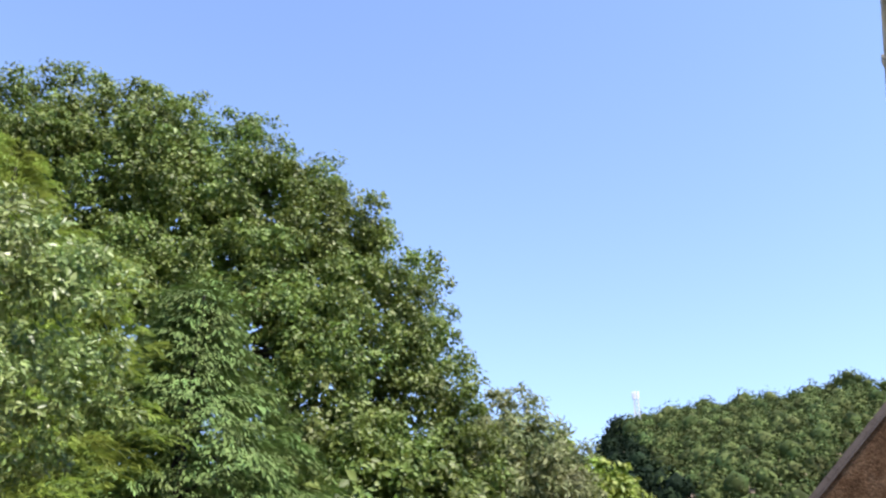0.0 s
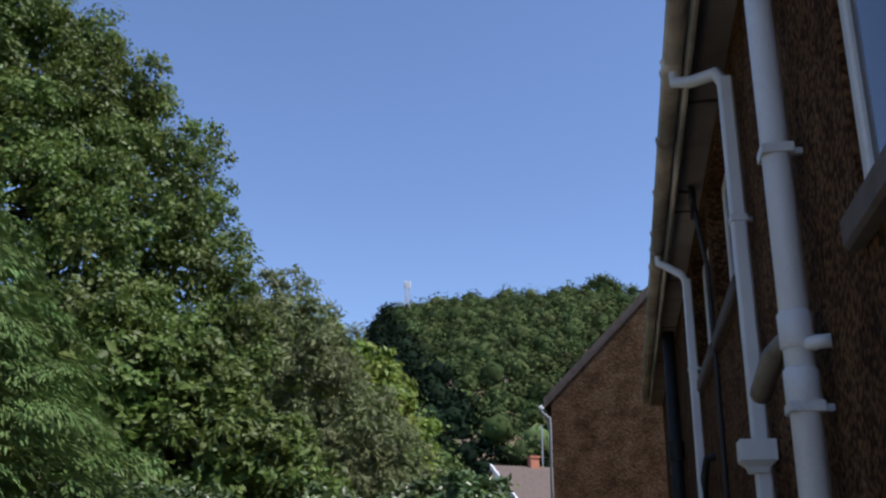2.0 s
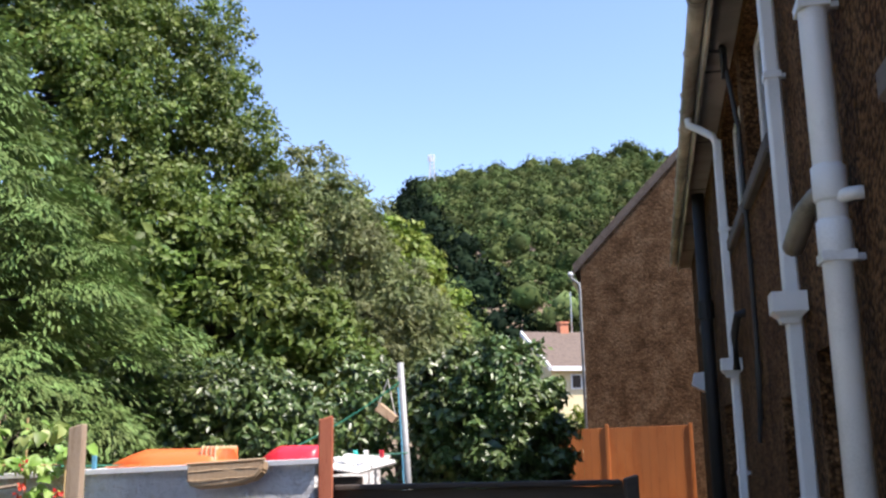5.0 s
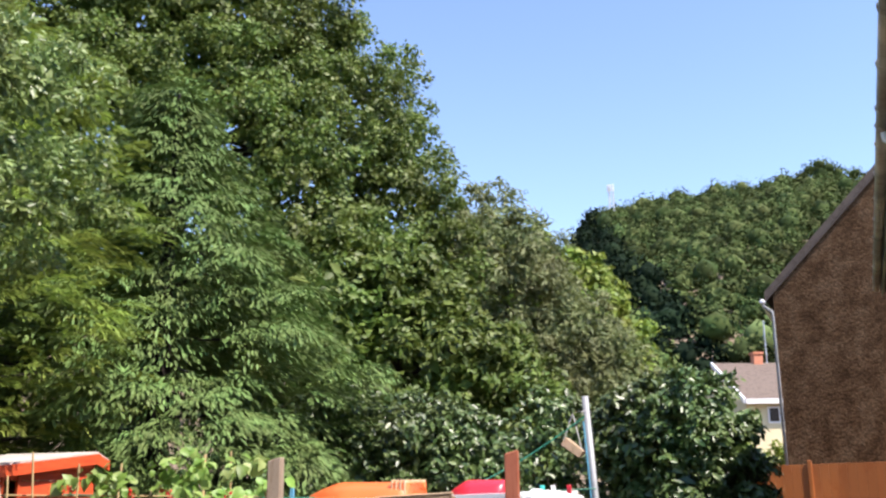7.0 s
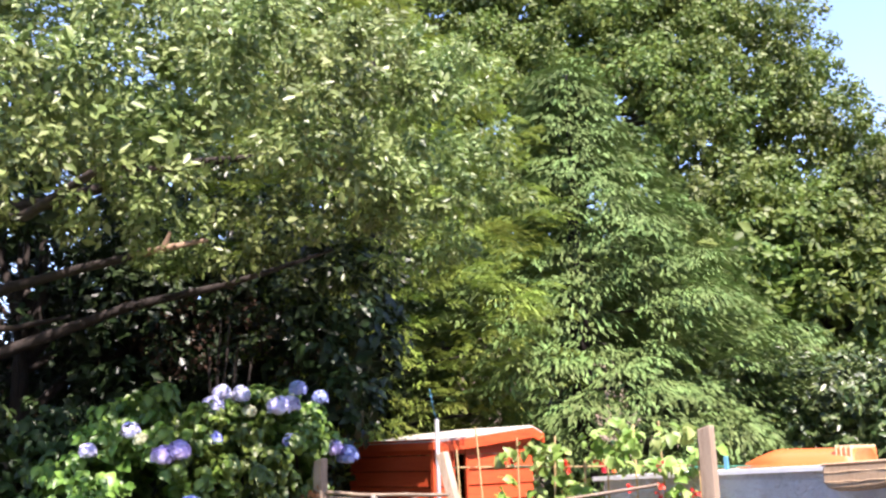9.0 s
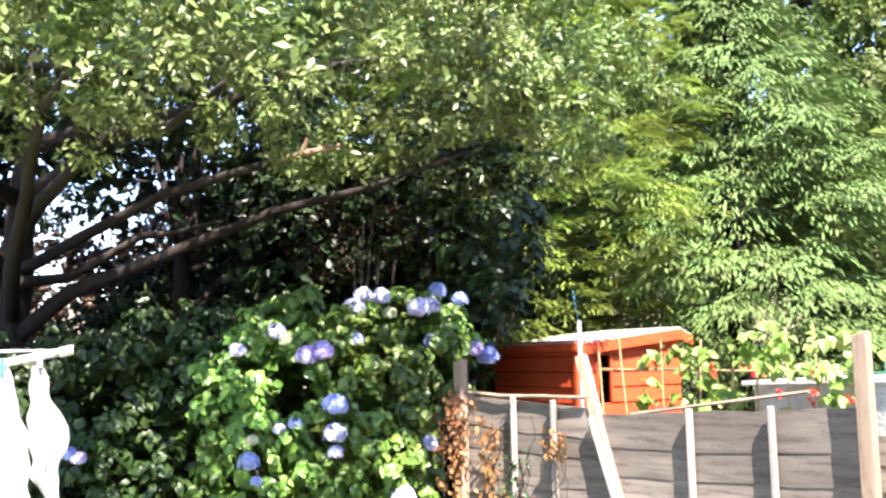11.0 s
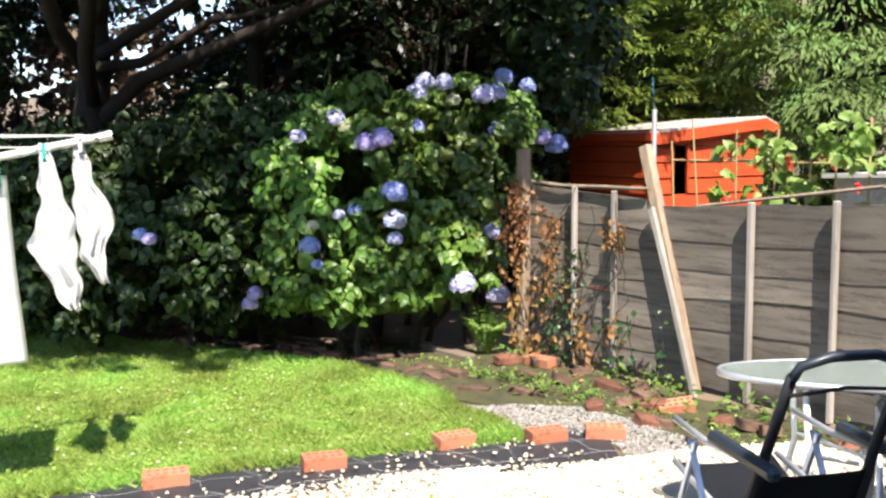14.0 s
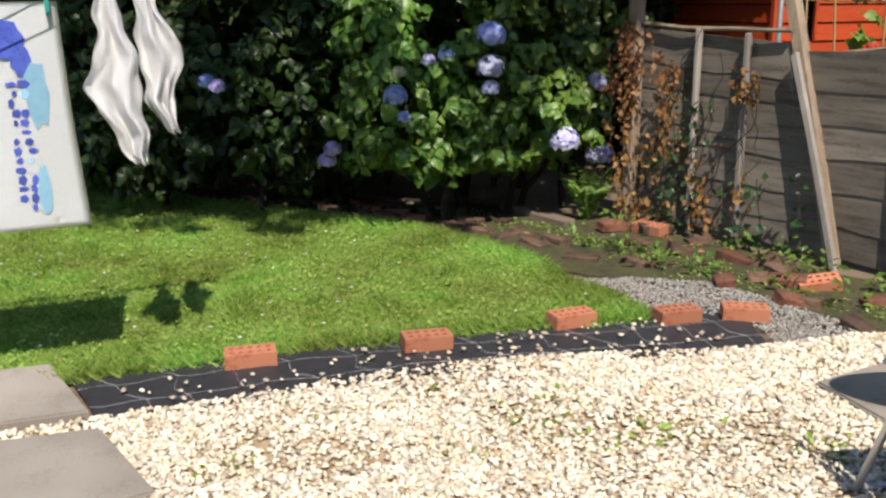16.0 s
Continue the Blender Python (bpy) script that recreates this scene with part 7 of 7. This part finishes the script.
conifer("golden_cypress", (*bearing(-53, 11.8), 0), 8.15, 2.1, COLUMN, GOLD_LEAF, "golden yellow-green cypress behind the shed", 92, 2600, 0.44, 0.5, 0.5, 0.55, 40, 0.36, 0.5, 0.4, 0.2, 0.45, 0.11, 0.15)
HOLM = [(x, y, z, 0.95, 0.95, 0.62) for x, y, z in ((-6.6, -1.7, 3.85), (-6.4, -0.4, 3.75), (-6.15, 0.8, 3.5), (-5.7, 1.8, 3.35), (-6.0, 2.85, 3.4), (-6.4, 3.8, 3.45))]
HOLM += [(-6.6, 4.75, 3.5, 0.85, 0.75, 0.6)]
HOLM += [(x, y, z, 0.75, 0.75, 0.52) for x, y, z in ((-5.55, 0.6, 3.7), (-5.4, 1.6, 3.5), (-5.2, 2.5, 3.42), (-5.2, 2.95, 3.6), (-5.5, 3.4, 3.5), (-5.75, 4.3, 3.65), (-6.0, 5.1, 4.0), (-5.9, 4.7, 4.5), (-5.1, 2.2, 4.0), (-5.15, 3.1, 4.1), (-5.35, 3.9, 4.2))]
HOLM += [(x, y, z, 1.15, 1.15, 0.75) for x, y, z in ((-7.0, -1.2, 4.5), (-6.7, 0.4, 4.35), (-6.4, 1.8, 4.2), (-6.5, 3.0, 4.1), (-6.9, 4.1, 4.1))]
HOLM += [(x, y, z, 1.35, 1.35, 0.85) for x, y, z in ((-7.3, -1.5, 5.1), (-7.2, 0.5, 5.1), (-7.2, 2.3, 4.95), (-7.6, 3.8, 4.8))]
HOLM += [(x, y, z, 1.55, 1.55, 1.0) for x, y, z in ((-8.5, -1.2, 5.6), (-8.4, 1.0, 5.7), (-8.5, 3.0, 5.5), (-9.8, 0.2, 4.9), (-9.9, 2.2, 4.8))]
tree("holm_oak", (-10.2, 1.3, 0), HOLM, HOLM_LEAF, 0.37, 0.19, 104, 0.07, 5.0, 0.2, "spreading evergreen oak over the lawn, limbs bare beneath", 9, 0.42, 86, extra=44, rough=0.36, lower=-0.5, spread=0.55, core=1.2)
# thicket trees and bushes take leaves coloured dark for the canopy's shade
tree("thicket_tree", (-10.1, 2.9, 0), [(-10.4, 3.4, 4.2, 1.6, 1.6, 1.6), (-10.5, 5.0, 3.6, 1.4, 1.5, 1.8)], SHADED_THICKET_LEAF, 0.45, 0.36, 26, 0.14, 4, 0.13, "thin tree in the thicket, leaves darkened for canopy shade", 8, 0.5, 87, extra=6)
tree("thicket_tree", (-11.2, 5.4, 0), [(-11.4, 5.0, 2.6, 1.2, 1.8, 2.2), (-11.4, 7.2, 3.2, 1.2, 1.6, 2.6), (-11.6, 3.2, 1.4, 1.0, 1.2, 1.2)], SHADED_THICKET_LEAF, 0.42, 0.36, 26, 0.14, 4, 0.13, "leafy thicket behind the hydrangea, darkened for canopy shade", 8, 0.5, 88, extra=6)
tree("thicket_tree", (-12.5, -1.5, 0), [(-12.5, -1.5, 6.0, 2.2, 2.4, 1.7), (-13.0, 1.5, 6.4, 2.2, 2.4, 1.7), (-12.4, -0.2, 4.1, 1.4, 1.6, 1.3), (-12.6, 1.9, 4.6, 1.2, 1.3, 1.0), (-12.4, -3.0, 3.8, 1.4, 1.8, 2.4), (-12.5, 4.4, 5.2, 1.5, 1.6, 1.6)], SHADED_THICKET_LEAF, 0.42, 0.36, 30, 0.15, 6, 0.16, "tree behind the evergreen oak, leaves darkened for shade", 8, 0.5, 89)
bush("thicket", [(-11.8, y, z, 0.9, 1.3, h) for y, z, h in ((-2.6, 2.2, 2.6), (-1.0, 2.1, 2.5), (4.0, 1.5, 1.6), (5.5, 2.2, 2.3), (7.2, 2.6, 2.8), (9.0, 2.4, 2.6), (2.6, 1.0, 1.1), (0.6, 4.0, 1.4), (-4.2, 2.2, 2.6))] + [(-9.0, 5.3, 1.9, 0.8, 0.9, 2.0), (-9.6, 4.2, 2.2, 0.9, 0.9, 2.3), (-9.4, 6.4, 2.1, 0.8, 0.9, 2.2), (-11.0, -0.3, 3.3, 0.8, 1.0, 1.9), (-7.7, 5.15, 2.75, 0.75, 0.5, 1.0), (-8.4, 5.0, 2.2, 0.7, 0.6, 1.7)], SHADED_THICKET_LEAF, 0.3, 0.26, 24, 0.12, "evergreen thicket behind the hydrangea, darkened for canopy shade", 58, 0.55, 8, "thicket", extra=8)
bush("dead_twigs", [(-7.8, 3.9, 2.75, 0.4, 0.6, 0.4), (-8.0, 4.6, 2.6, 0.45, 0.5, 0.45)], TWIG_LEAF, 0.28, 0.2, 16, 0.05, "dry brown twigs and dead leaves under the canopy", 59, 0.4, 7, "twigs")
bush("beech_hedge", [(-14.6, y, 1.9, 0.6, 1.0, 1.9) for y in (-3.5, -2.0, -0.5, 1.0, 2.5, 4.0, 5.5)], COPPER_LEAF, 0.28, 0.22, 22, 0.12, "brown-leaved beech hedge at the garden's end", 57, 0.6, 7, "hedge", extra=10)


def dead_limb():
    ob = thing("dead_limb", label="broken dead limb under the evergreen oak, sunlit end painted pale", category="branch")
    # sunlit end in the pale colour; the same limb goes on in dark bark
    part("limb", tube([(-7.0, 2.86, 3.21), (-6.76, 3.0, 3.24), (-6.6, 3.3, 3.32)], [0.034, 0.03, 0.015], 8), SUNLIT_LIMB, ob, smooth=True)
    part("twig", tube([(-6.76, 3.0, 3.24), (-6.7, 3.02, 3.36)], [0.03, 0.012], 6), SUNLIT_LIMB, ob)
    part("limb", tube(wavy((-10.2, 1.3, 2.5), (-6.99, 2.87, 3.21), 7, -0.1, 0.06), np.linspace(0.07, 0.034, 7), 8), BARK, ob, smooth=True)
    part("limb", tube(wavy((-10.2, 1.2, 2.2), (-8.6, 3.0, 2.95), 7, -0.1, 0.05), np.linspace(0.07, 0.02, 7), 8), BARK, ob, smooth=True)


dead_limb()
